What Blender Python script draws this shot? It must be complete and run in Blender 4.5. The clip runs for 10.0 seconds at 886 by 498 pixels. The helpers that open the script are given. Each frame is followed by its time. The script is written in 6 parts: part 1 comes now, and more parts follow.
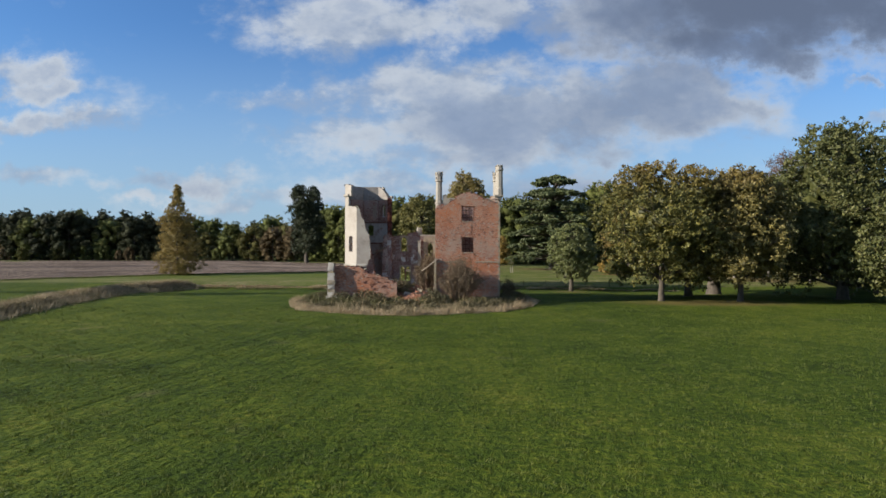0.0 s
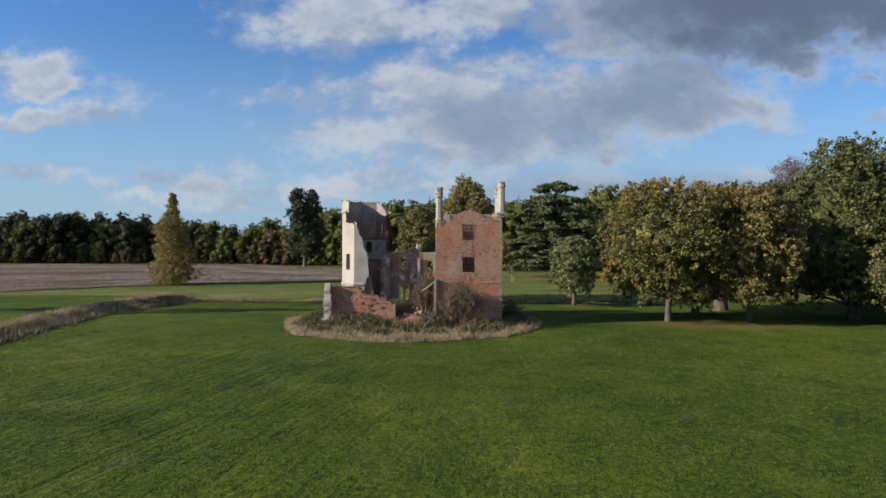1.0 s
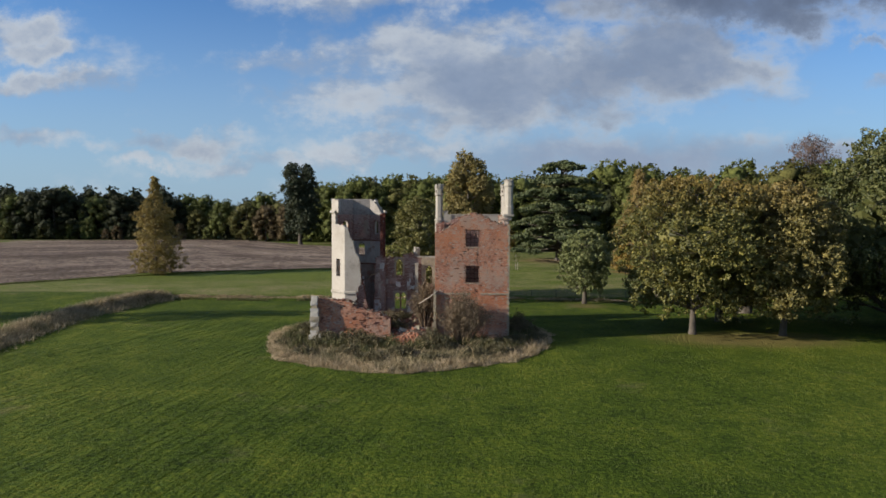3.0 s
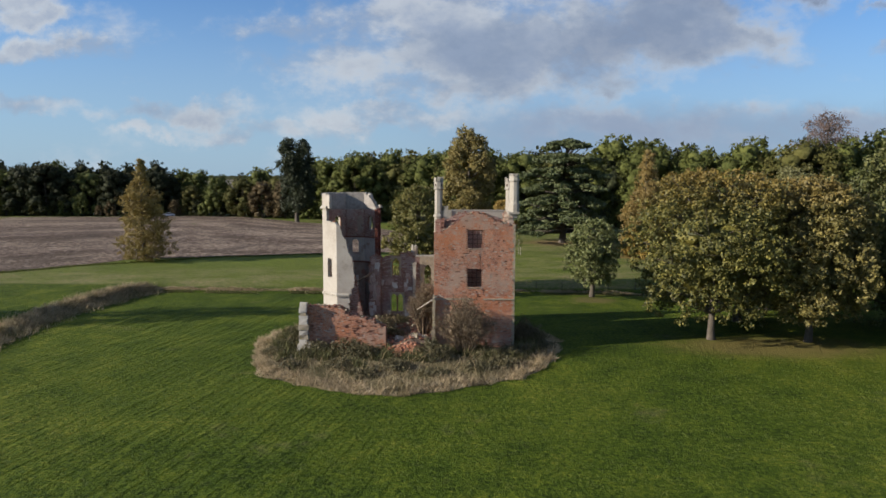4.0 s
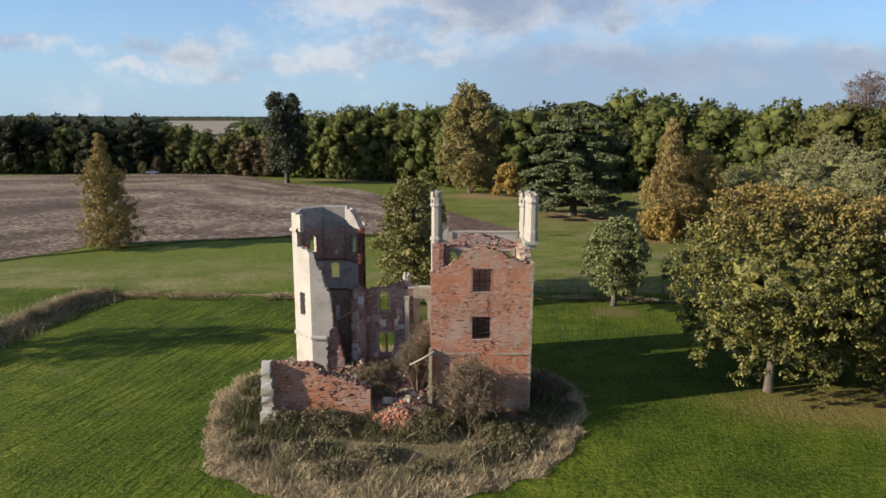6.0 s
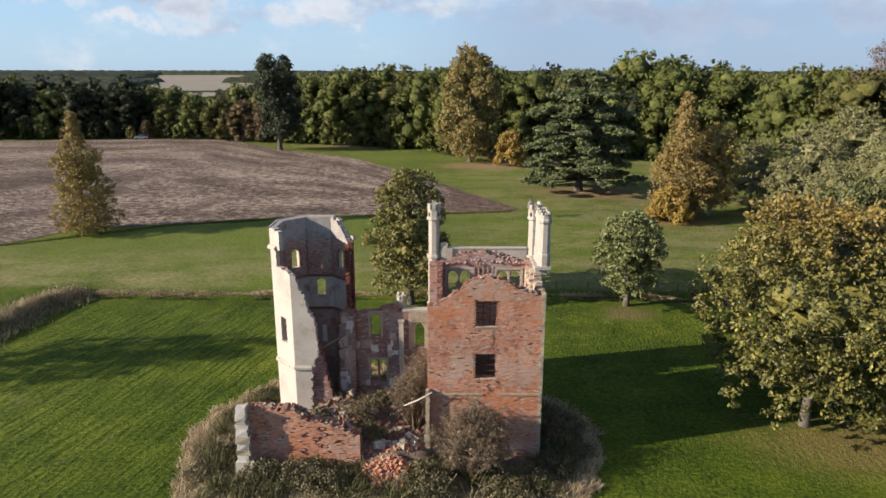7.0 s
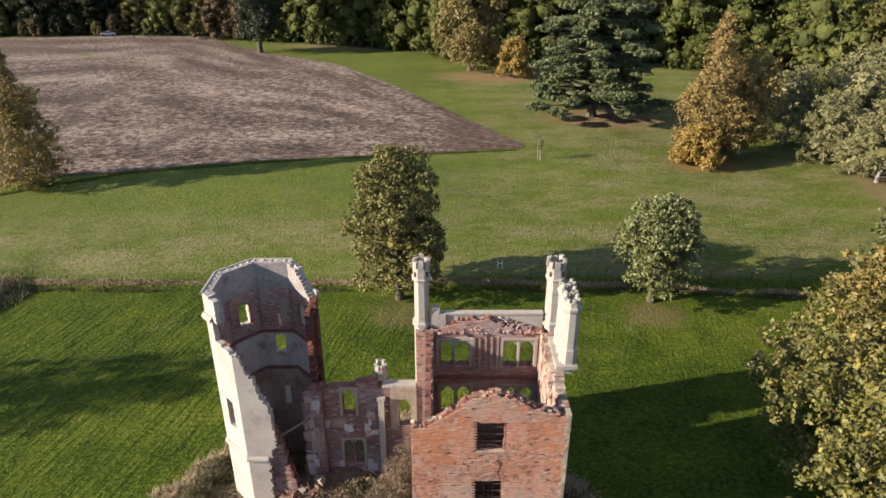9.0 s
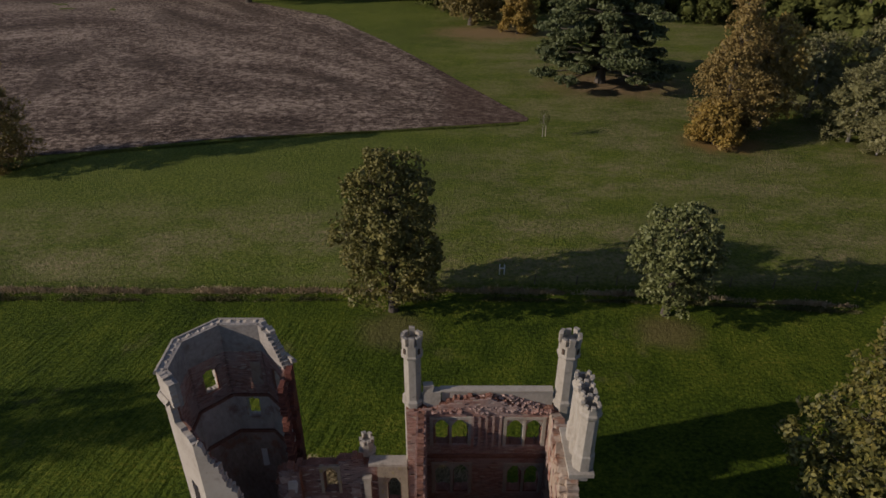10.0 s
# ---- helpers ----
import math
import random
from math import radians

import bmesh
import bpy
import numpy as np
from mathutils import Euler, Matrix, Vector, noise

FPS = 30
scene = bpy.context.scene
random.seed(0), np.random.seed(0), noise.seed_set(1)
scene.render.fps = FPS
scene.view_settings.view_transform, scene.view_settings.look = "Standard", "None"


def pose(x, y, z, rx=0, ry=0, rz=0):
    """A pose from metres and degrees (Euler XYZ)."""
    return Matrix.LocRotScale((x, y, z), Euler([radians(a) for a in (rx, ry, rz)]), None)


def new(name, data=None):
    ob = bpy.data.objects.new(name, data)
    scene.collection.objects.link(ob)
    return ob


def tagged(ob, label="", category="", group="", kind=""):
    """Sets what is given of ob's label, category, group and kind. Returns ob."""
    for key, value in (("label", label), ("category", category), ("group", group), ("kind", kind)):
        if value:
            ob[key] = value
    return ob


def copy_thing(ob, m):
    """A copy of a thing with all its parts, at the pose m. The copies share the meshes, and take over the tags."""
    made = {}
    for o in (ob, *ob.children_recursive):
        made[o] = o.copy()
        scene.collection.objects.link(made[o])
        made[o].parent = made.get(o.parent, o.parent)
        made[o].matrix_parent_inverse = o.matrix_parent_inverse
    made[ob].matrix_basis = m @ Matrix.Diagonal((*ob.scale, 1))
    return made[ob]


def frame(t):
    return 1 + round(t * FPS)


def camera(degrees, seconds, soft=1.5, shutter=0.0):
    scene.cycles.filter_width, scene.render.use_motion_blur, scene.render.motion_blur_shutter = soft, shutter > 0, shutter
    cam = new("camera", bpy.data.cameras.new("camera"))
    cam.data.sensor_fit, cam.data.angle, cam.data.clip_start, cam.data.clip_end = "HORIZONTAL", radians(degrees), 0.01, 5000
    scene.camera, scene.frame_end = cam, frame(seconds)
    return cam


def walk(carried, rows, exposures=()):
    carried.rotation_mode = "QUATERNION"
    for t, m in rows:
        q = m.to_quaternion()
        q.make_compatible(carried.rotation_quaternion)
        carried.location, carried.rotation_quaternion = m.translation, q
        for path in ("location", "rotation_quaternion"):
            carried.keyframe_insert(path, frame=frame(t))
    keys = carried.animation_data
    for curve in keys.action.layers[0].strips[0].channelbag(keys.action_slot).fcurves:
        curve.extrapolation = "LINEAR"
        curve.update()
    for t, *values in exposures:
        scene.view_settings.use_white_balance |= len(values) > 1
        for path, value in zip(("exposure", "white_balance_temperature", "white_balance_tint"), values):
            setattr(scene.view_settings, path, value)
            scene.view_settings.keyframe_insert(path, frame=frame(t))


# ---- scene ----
# ---- camera ----
cam = camera(67.67, 10.0, 1.6)
# seconds, place in metres, yaw, pitch, roll in degrees
ROWS = [
    (0.0, 0.121, 5.060, 5.637, 0.057, -0.086, -0.179),
    (0.5, 0.085, 5.990, 6.775, 0.041, -0.258, -0.233),
    (1.0, 0.051, 7.191, 7.818, 0.025, -0.295, -0.261),
    (1.5, 0.033, 8.629, 8.785, 0.030, -0.593, -0.275),
    (2.0, 0.024, 10.270, 9.702, 0.024, -1.219, -0.277),
    (2.5, 0.002, 12.158, 10.600, 0.019, -2.062, -0.290),
    (3.0, -0.030, 14.279, 11.494, 0.009, -3.291, -0.265),
    (4.5, 0.031, 21.886, 15.124, 0.043, -7.253, -0.229),
    (5.0, 0.043, 24.898, 16.395, 0.046, -8.500, -0.235),
    (5.5, 0.047, 28.081, 17.769, 0.042, -9.736, -0.231),
    (7.0, 0.096, 37.641, 22.093, -0.058, -15.067, -0.082),
    (7.5, 0.142, 40.901, 23.587, -0.089, -17.665, -0.111),
    (8.0, 0.216, 44.150, 25.034, -0.110, -20.254, -0.123),
    (8.5, 0.362, 47.451, 26.457, -0.151, -22.876, -0.079),
    (9.0, 0.532, 50.760, 27.865, -0.160, -25.504, -0.023),
    (9.5, 0.636, 54.156, 29.143, -0.148, -28.082, -0.114),
    (10.0, 0.758, 57.555, 30.493, -0.126, -30.638, -0.131),
]
EXPOSURES = [(0.0, 0.74, 6500, 10), (1.0, 0.68, 6500, 10), (2.5, 0.57, 6520, 10), (4.5, 0.75, 6600, 10.5), (5.5, 0.89, 6700, 11), (7.0, 1.14, 6830, 13.5), (8.0, 1.33, 6850, 15), (8.5, 1.41, 6850, 15), (9.0, 1.30, 6850, 16),
             (9.3, 1.06, 6850, 16), (9.5, 0.81, 6830, 17), (9.8, -0.01, 6800, 18), (10.0, -0.38, 6800, 18)]
walk(cam, [(t, pose(x, y, z, 90 + pitch, roll, yaw)) for t, x, y, z, yaw, pitch, roll in ROWS], EXPOSURES)

# ---- sun and sky ----
SUN_UP, SUN_SIDE = 20.8, 14.0          # elevation; the shadows run this many degrees from +x towards +y
sun = new("sun", bpy.data.lights.new("sun", "SUN"))
sun.data.energy, sun.data.angle, sun.data.color = 4.9, radians(0.55), (1.0, 0.92, 0.80)
a, e = radians(SUN_SIDE), radians(SUN_UP)
toward = Vector((math.cos(a) * math.cos(e), math.sin(a) * math.cos(e), -math.sin(e)))
sun.matrix_world = Matrix.Translation((-60, -20, 60)) @ toward.to_track_quat("-Z", "Y").to_matrix().to_4x4()

world = bpy.data.worlds.new("sky")
scene.world = world
world.use_nodes = True


class Net:
    """A small helper to write node trees."""

    def __init__(self, tree):
        self.tree = tree
        tree.nodes.clear()

    def add(self, kind):
        return self.tree.nodes.new(kind)

    def link(self, out, socket):
        self.tree.links.new(out, socket)

    def put(self, value, socket):
        if isinstance(value, bpy.types.NodeSocket):
            self.link(value, socket)
        else:
            socket.default_value = value

    def math(self, op, a, b=0.0, c=0.0, clamp=False):
        node = self.add("ShaderNodeMath")
        node.operation, node.use_clamp = op, clamp
        for value, socket in zip((a, b, c), node.inputs):
            self.put(value, socket)
        return node.outputs[0]

    def span(self, value, lo, hi, to_lo=0.0, to_hi=1.0, smooth=True):
        node = self.add("ShaderNodeMapRange")
        node.interpolation_type = "SMOOTHSTEP" if smooth else "LINEAR"
        for v, socket in zip((value, lo, hi, to_lo, to_hi), node.inputs):
            self.put(v, socket)
        return node.outputs[0]

    def noise(self, vector, scale, detail=4.0, rough=0.55, stretch=(1, 1, 1), shift=(0, 0, 0)):
        m = self.add("ShaderNodeMapping")
        self.link(vector, m.inputs[0])
        m.inputs["Scale"].default_value = stretch
        m.inputs["Location"].default_value = shift
        node = self.add("ShaderNodeTexNoise")
        self.link(m.outputs[0], node.inputs["Vector"])
        node.inputs["Scale"].default_value, node.inputs["Detail"].default_value = scale, detail
        node.inputs["Roughness"].default_value = rough
        return node.outputs[0]

    def mix(self, factor, a, b, blend="MIX"):
        node = self.add("ShaderNodeMix")
        node.data_type, node.blend_type = "RGBA", blend
        self.put(factor, node.inputs[0])
        for value, socket in ((a, node.inputs[6]), (b, node.inputs[7])):
            self.put((*value, 1.0) if isinstance(value, tuple) else value, socket)
        return node.outputs[2]

    def ramp(self, factor, stops):
        node = self.add("ShaderNodeValToRGB")
        self.link(factor, node.inputs[0])
        els = node.color_ramp.elements
        while len(els) < len(stops):
            els.new(0.5)
        for el, (at, colour) in zip(els, stops):
            el.position, el.color = at, (*colour, 1.0)
        return node.outputs[0]


n = Net(world.node_tree)
coord = n.add("ShaderNodeTexCoord").outputs["Generated"]
sep = n.add("ShaderNodeSeparateXYZ")
n.link(coord, sep.inputs[0])
dx, dy, dz = sep.outputs
ahead = n.math("MAXIMUM", n.math("ABSOLUTE", dy), 0.05)
u = n.math("DIVIDE", dx, ahead)
v = n.math("DIVIDE", dz, ahead)
uv = n.add("ShaderNodeCombineXYZ")
n.link(u, uv.inputs[0])
n.link(v, uv.inputs[1])
uv = uv.outputs[0]
sky = n.add("ShaderNodeTexSky")
sky.sky_type, sky.sun_disc = "NISHITA", False
sky.sun_elevation, sky.sun_rotation = e, radians(-90 - SUN_SIDE)
sky.altitude, sky.air_density, sky.dust_density, sky.ozone_density = 50, 1.0, 0.6, 1.6
# the cloud banks: middle, half sizes, weight, how grey their underside is
BANKS = [(-0.10, 0.350, 0.19, 0.065, 0.50, 0.05), (0.08, 0.365, 0.10, 0.050, 0.42, 0.15), (0.30, 0.360, 0.22, 0.075, 0.56, 0.75), (0.52, 0.375, 0.26, 0.095, 0.72, 1.0), (0.42, 0.305, 0.19, 0.050, 0.58, 1.0),
         (-0.19, 0.215, 0.14, 0.035, 0.36, 0.0), (-0.02, 0.235, 0.20, 0.060, 0.50, 0.1), (0.09, 0.275, 0.12, 0.035, 0.40, 0.1), (0.10, 0.195, 0.26, 0.082, 0.62, 0.35), (0.27, 0.215, 0.22, 0.075, 0.62, 0.6), (0.42, 0.212, 0.12, 0.024, 0.40, 0.5),
         (-0.16, 0.165, 0.14, 0.040, 0.42, 0.1), (0.03, 0.135, 0.20, 0.034, 0.44, 0.35), (0.22, 0.150, 0.16, 0.030, 0.40, 0.65), (-0.06, 0.092, 0.15, 0.022, 0.40, 0.1), (0.30, 0.085, 0.28, 0.030, 0.42, 0.6), (0.55, 0.075, 0.22, 0.024, 0.38, 0.6),
         (-0.64, 0.275, 0.09, 0.030, 0.42, 0.1), (-0.60, 0.245, 0.07, 0.022, 0.40, 0.1), (-0.62, 0.190, 0.11, 0.022, 0.40, 0.15), (-0.60, 0.110, 0.13, 0.020, 0.36, 0.1), (-0.42, 0.105, 0.12, 0.020, 0.36, 0.3), (-0.45, 0.072, 0.05, 0.016, 0.38, 0.0),
         (-0.30, 0.078, 0.14, 0.016, 0.30, 0.2), (0.64, 0.262, 0.04, 0.012, 0.36, 0.9), (0.68, 0.195, 0.07, 0.020, 0.38, 0.4), (0.62, 0.085, 0.16, 0.024, 0.36, 0.5)]
warp = n.add("ShaderNodeTexNoise")
n.link(uv, warp.inputs["Vector"])
warp.inputs["Scale"].default_value, warp.inputs["Detail"].default_value, warp.inputs["Roughness"].default_value = 8.0, 7.0, 0.65
shift = n.add("ShaderNodeVectorMath")
shift.operation = "MULTIPLY_ADD"
n.link(warp.outputs["Color"], shift.inputs[0])
shift.inputs[1].default_value, shift.inputs[2].default_value = (0.24, 0.13, 0.0), (-0.12, -0.065, 0.0)
bent = n.add("ShaderNodeVectorMath")
n.link(shift.outputs[0], bent.inputs[0])
n.link(uv, bent.inputs[1])
sep2 = n.add("ShaderNodeSeparateXYZ")
n.link(bent.outputs[0], sep2.inputs[0])
bu, bv = sep2.outputs[0], sep2.outputs[1]
lift, murk = None, None
for cx, cy, rx, ry, weight, grey in BANKS:
    qx = n.math("DIVIDE", n.math("SUBTRACT", bu, cx), rx)
    qy = n.math("DIVIDE", n.math("SUBTRACT", bv, cy), ry)
    far = n.math("SQRT", n.math("ADD", n.math("MULTIPLY", qx, qx), n.math("MULTIPLY", qy, qy)))
    bump = n.span(far, 0.2, 1.5, weight, 0.0)
    lift = bump if lift is None else n.math("MAXIMUM", lift, bump)
    if grey:
        # the underside lies lower and further from the sun than the bank's middle
        low = n.span(n.math("ADD", far, n.math("MULTIPLY", n.math("SUBTRACT", qy, n.math("MULTIPLY", qx, 0.4)), 0.45)), 0.0, 1.5, grey, 0.0)
        murk = low if murk is None else n.math("MAXIMUM", murk, low)
# higher up and behind, a little broken cloud
lift = n.math("MAXIMUM", lift, n.span(v, 0.45, 0.75, 0.0, 0.22))
billow = n.math("ADD", n.math("MULTIPLY", n.noise(uv, 4.5, 8.0, 0.58, (1.0, 1.7, 1.0)), 0.7), n.math("MULTIPLY", n.noise(uv, 14.0, 6.0, 0.6, (1.0, 1.5, 1.0)), 0.3))
sunward = n.math("ADD", n.math("MULTIPLY", n.noise(uv, 4.5, 8.0, 0.58, (1.0, 1.7, 1.0), (-0.05, 0.07, 0.0)), 0.7), n.math("MULTIPLY", n.noise(uv, 14.0, 6.0, 0.6, (1.0, 1.5, 1.0), (-0.14, 0.16, 0.0)), 0.3))
density = n.math("ADD", n.math("MULTIPLY_ADD", billow, 1.7, -0.35), n.math("MULTIPLY", lift, 0.95))
cover = n.span(density, 0.54, 0.98)
thick = n.span(density, 0.84, 1.20)
relief = n.span(n.math("SUBTRACT", sunward, billow), -0.07, 0.08)
body = n.mix(thick, (7.9, 8.5, 9.2), (4.4, 5.4, 7.2))
dim = n.mix(n.math("MULTIPLY", relief, 0.75), body, (3.3, 4.3, 6.1))
dim = n.mix(n.math("MULTIPLY", murk, n.span(density, 0.66, 0.95, 0.1, 0.95)), dim, (2.2, 2.9, 4.4))
distant_cloud = n.math("MULTIPLY", n.span(v, 0.14, 0.08), n.span(u, 0.0, 0.15))
dusk = n.math("MULTIPLY", n.span(bu, 0.16, 0.40), n.span(bv, 0.25, 0.32))
dim = n.mix(n.math("MULTIPLY", distant_cloud, 0.7), dim, (3.9, 5.0, 6.9))
dim = n.mix(n.math("MULTIPLY", dusk, n.span(density, 0.72, 1.15, 0.0, 0.9)), dim, (1.6, 1.95, 2.75))
blue = n.mix(1.0, sky.outputs[0], (0.84, 1.36, 2.02), "MULTIPLY")
clear = n.mix(n.span(v, 0.0, 0.36, 0.78, 0.0), blue, (4.7, 6.6, 8.8))
# a pale grey-blue bank far off over the woods
distant = n.math("MULTIPLY", n.span(n.math("ADD", v, n.math("MULTIPLY_ADD", billow, 0.10, -0.05)), 0.13, 0.07), n.span(u, -0.12, 0.16, 0.0, 0.6))
clear = n.mix(distant, clear, (3.2, 4.3, 6.2))
whole = n.mix(n.math("MULTIPLY", cover, 0.93), clear, dim)
back = n.add("ShaderNodeBackground")
n.link(whole, back.inputs[0])
back.inputs[1].default_value = 0.047
n.link(back.outputs[0], n.add("ShaderNodeOutputWorld").inputs[0])

# ---- materials ----
def surface(name, stops, big=0.5, fine=8.0, blend=0.5, rough=0.9, bump=0.3, depth=0.02, island=0.0, object_random=0.0, stretch=(1, 1, 1), patches=None, gloss=0.3, leaf=0.0, turning=None):
    """Base colours from a large and a fine noise, islands or objects varied, fine relief. patches: (scale, from, to, colour, most)."""
    m = bpy.data.materials.new(name)
    m.use_nodes = True
    q = Net(m.node_tree)
    geo = q.add("ShaderNodeNewGeometry")
    pos = geo.outputs["Position"]
    large = q.noise(pos, big, 4.0, 0.6, stretch)
    small = q.noise(pos, fine, 5.0, 0.65, stretch)
    value = q.math("ADD", q.math("MULTIPLY", large, 1 - blend), q.math("MULTIPLY", small, blend))
    value = q.span(value, 0.28, 0.72, 0.0, 1.0, False)
    if island:
        value = q.math("ADD", q.math("MULTIPLY", value, 1 - island), q.math("MULTIPLY", geo.outputs["Random Per Island"], island))
    if object_random:
        info = q.add("ShaderNodeObjectInfo")
        value = q.math("ADD", q.math("MULTIPLY", value, 1 - object_random), q.math("MULTIPLY", info.outputs["Random"], object_random))
    colour = q.ramp(value, stops)
    for scale, lo, hi, tint, most in patches or ():
        colour = q.mix(q.span(q.noise(pos, scale, 5.0, 0.65, (1, 1, 1), (scale * 3.1, 1.7, 4.4)), lo, hi, 0.0, most), colour, tint)
    if turning:
        # autumn colour that has begun in the top of the crown: (from height, to height, colour, most)
        above = q.add("ShaderNodeSeparateXYZ")
        q.link(pos, above.inputs[0])
        height = q.math("ADD", above.outputs[2], q.math("MULTIPLY_ADD", large, 6.0, -3.0))
        colour = q.mix(q.math("MULTIPLY", q.span(height, turning[0], turning[1], 0.0, turning[3]), q.span(value, 0.2, 0.8, 0.5, 1.0)), colour, turning[2])
    shader = q.add("ShaderNodeBsdfPrincipled")
    q.link(colour, shader.inputs["Base Color"])
    shader.inputs["Roughness"].default_value = rough
    shader.inputs["Specular IOR Level"].default_value = gloss
    if bump:
        b = q.add("ShaderNodeBump")
        b.inputs["Strength"].default_value, b.inputs["Distance"].default_value = bump, depth
        q.link(q.noise(pos, fine * 1.7, 5.0, 0.7, stretch), b.inputs["Height"])
        q.link(b.outputs[0], shader.inputs["Normal"])
    out = shader.outputs[0]
    if leaf:
        thin = q.add("ShaderNodeBsdfTranslucent")
        q.link(colour, thin.inputs[0])
        both = q.add("ShaderNodeMixShader")
        both.inputs[0].default_value = leaf
        q.link(out, both.inputs[1])
        q.link(thin.outputs[0], both.inputs[2])
        out = both.outputs[0]
    q.link(out, q.add("ShaderNodeOutputMaterial").inputs[0])
    return m


def leaves_of(name, *colours, big=0.35, mass=0.0, turning=None):
    """Leaves of a tree; mass: the depth of the leafy relief on crowns that are seen from far off."""
    stops = [(i / max(1, len(colours) - 1), c) for i, c in enumerate(colours)]
    return surface(name, stops, big=big, fine=1.1 if mass else 2.0, blend=0.5 if mass else 0.35, rough=0.7 if mass else 0.6, bump=1.0 if mass else 0, depth=mass, island=0.3 if mass else 0.4, gloss=0.2 if mass else 0.35, leaf=0.15, turning=turning)


BRICK_STOPS = [(0.0, (0.110, 0.056, 0.040)), (0.25, (0.265, 0.112, 0.072)), (0.5, (0.420, 0.190, 0.115)), (0.75, (0.480, 0.265, 0.175)), (1.0, (0.460, 0.360, 0.290))]
BRICK_LOOK = dict(big=0.5, fine=7.0, blend=0.4, bump=0.5, depth=0.015, patches=[(5.0, 0.55, 0.63, (0.09, 0.055, 0.042), 0.75), (0.30, 0.50, 0.62, (0.46, 0.165, 0.070), 0.6), (0.42, 0.48, 0.62, (0.38, 0.30, 0.235), 0.55), (1.6, 0.52, 0.66, (0.39, 0.30, 0.235), 0.45), (0.7, 0.60, 0.74, (0.156, 0.118, 0.097), 0.5)])
BRICK = surface("weathered_brick", BRICK_STOPS, island=0.27, **BRICK_LOOK)
BRICK_ONE = surface("weathered_brick_piece", BRICK_STOPS, object_random=0.27, **BRICK_LOOK)
GREY_BRICK = surface("sooty_brick", [(0.0, (0.105, 0.064, 0.053)), (0.3, (0.235, 0.124, 0.097)), (0.6, (0.345, 0.200, 0.157)), (1.0, (0.410, 0.310, 0.275))],
                big=0.5, fine=7.0, blend=0.4, island=0.4, bump=0.4, depth=0.01, patches=[(0.5, 0.46, 0.62, (0.317, 0.248, 0.223), 0.75), (1.6, 0.55, 0.68, (0.125, 0.089, 0.078), 0.6)])
# sooty brick with the shade beside the tower darkened into its colour
SHADED_SOOT_BRICK = surface("shade_darkened_soot_brick", [(0.0, (0.060, 0.042, 0.038)), (0.3, (0.145, 0.080, 0.066)), (0.6, (0.225, 0.128, 0.102)), (1.0, (0.285, 0.215, 0.195))],
                       big=0.5, fine=7.0, blend=0.4, island=0.35, bump=0.4, depth=0.01, patches=[(0.5, 0.48, 0.62, (0.245, 0.200, 0.185), 0.7), (0.8, 0.52, 0.66, (0.20, 0.085, 0.06), 0.7)])
BRICK_PIECE = surface("single_brick", [(0.0, (0.172, 0.070, 0.043)), (0.5, (0.343, 0.140, 0.078)), (1.0, (0.374, 0.265, 0.203))], big=2.0, fine=12.0, object_random=0.6, bump=0.5, depth=0.01)
MORTAR = surface("lime_mortar", [(0.0, (0.26, 0.20, 0.16)), (0.5, (0.38, 0.31, 0.25)), (1.0, (0.48, 0.41, 0.34))], big=0.8, fine=14.0, bump=0.6, depth=0.02)
DARK_CORE = surface("broken_masonry", [(0.0, (0.093, 0.047, 0.034)), (0.5, (0.204, 0.093, 0.064)), (1.0, (0.306, 0.187, 0.136))], big=1.5, fine=10.0, bump=0.9, depth=0.05)
RENDER_WALL = surface("lime_render", [(0.0, (0.255, 0.223, 0.186)), (0.45, (0.355, 0.316, 0.270)), (1.0, (0.42, 0.38, 0.33))], big=0.6, fine=6.0, blend=0.35, bump=0.35, depth=0.02,
                      patches=[(0.9, 0.60, 0.75, (0.186, 0.162, 0.139), 0.6), (5.0, 0.62, 0.72, (0.137, 0.115, 0.097), 0.55)])
TORN_BRICK = surface("torn_brick", [(0.0, (0.045, 0.018, 0.014)), (0.5, (0.135, 0.043, 0.029)), (1.0, (0.25, 0.115, 0.075))], big=1.5, fine=9.0, bump=0.9, depth=0.05, island=0.5)
GREY_PLASTER = surface("dark_grey_plaster", [(0.0, (0.14, 0.125, 0.11)), (0.5, (0.26, 0.235, 0.21)), (1.0, (0.38, 0.35, 0.31))], big=0.9, fine=6.0, bump=0.5, depth=0.03, patches=[(0.9, 0.55, 0.7, (0.15, 0.09, 0.07), 0.6)])
SOOT_PLASTER = surface("sooty_plaster", [(0.0, (0.15, 0.118, 0.098)), (0.5, (0.33, 0.26, 0.215)), (1.0, (0.50, 0.41, 0.355))], big=0.9, fine=6.0, bump=0.6, depth=0.03, stretch=(1, 1, 0.5), patches=[(1.0, 0.52, 0.66, (0.297, 0.135, 0.088), 0.8)])
PINK_PLASTER = surface("pink_plaster_over_brick", [(0.0, (0.15, 0.085, 0.065)), (0.5, (0.29, 0.20, 0.165)), (1.0, (0.42, 0.33, 0.28))], big=0.9, fine=6.0, bump=0.6, depth=0.03, stretch=(1, 1, 0.5), patches=[(0.9, 0.52, 0.64, (0.30, 0.12, 0.075), 0.8)])
INNER_PLASTER = surface("stained_plaster", [(0.0, (0.26, 0.23, 0.20)), (0.5, (0.42, 0.39, 0.35)), (1.0, (0.56, 0.52, 0.46))], big=0.8, fine=5.0, bump=0.4, depth=0.02, stretch=(1, 1, 0.5),
                        patches=[(0.8, 0.55, 0.72, (0.22, 0.12, 0.09), 0.7)])
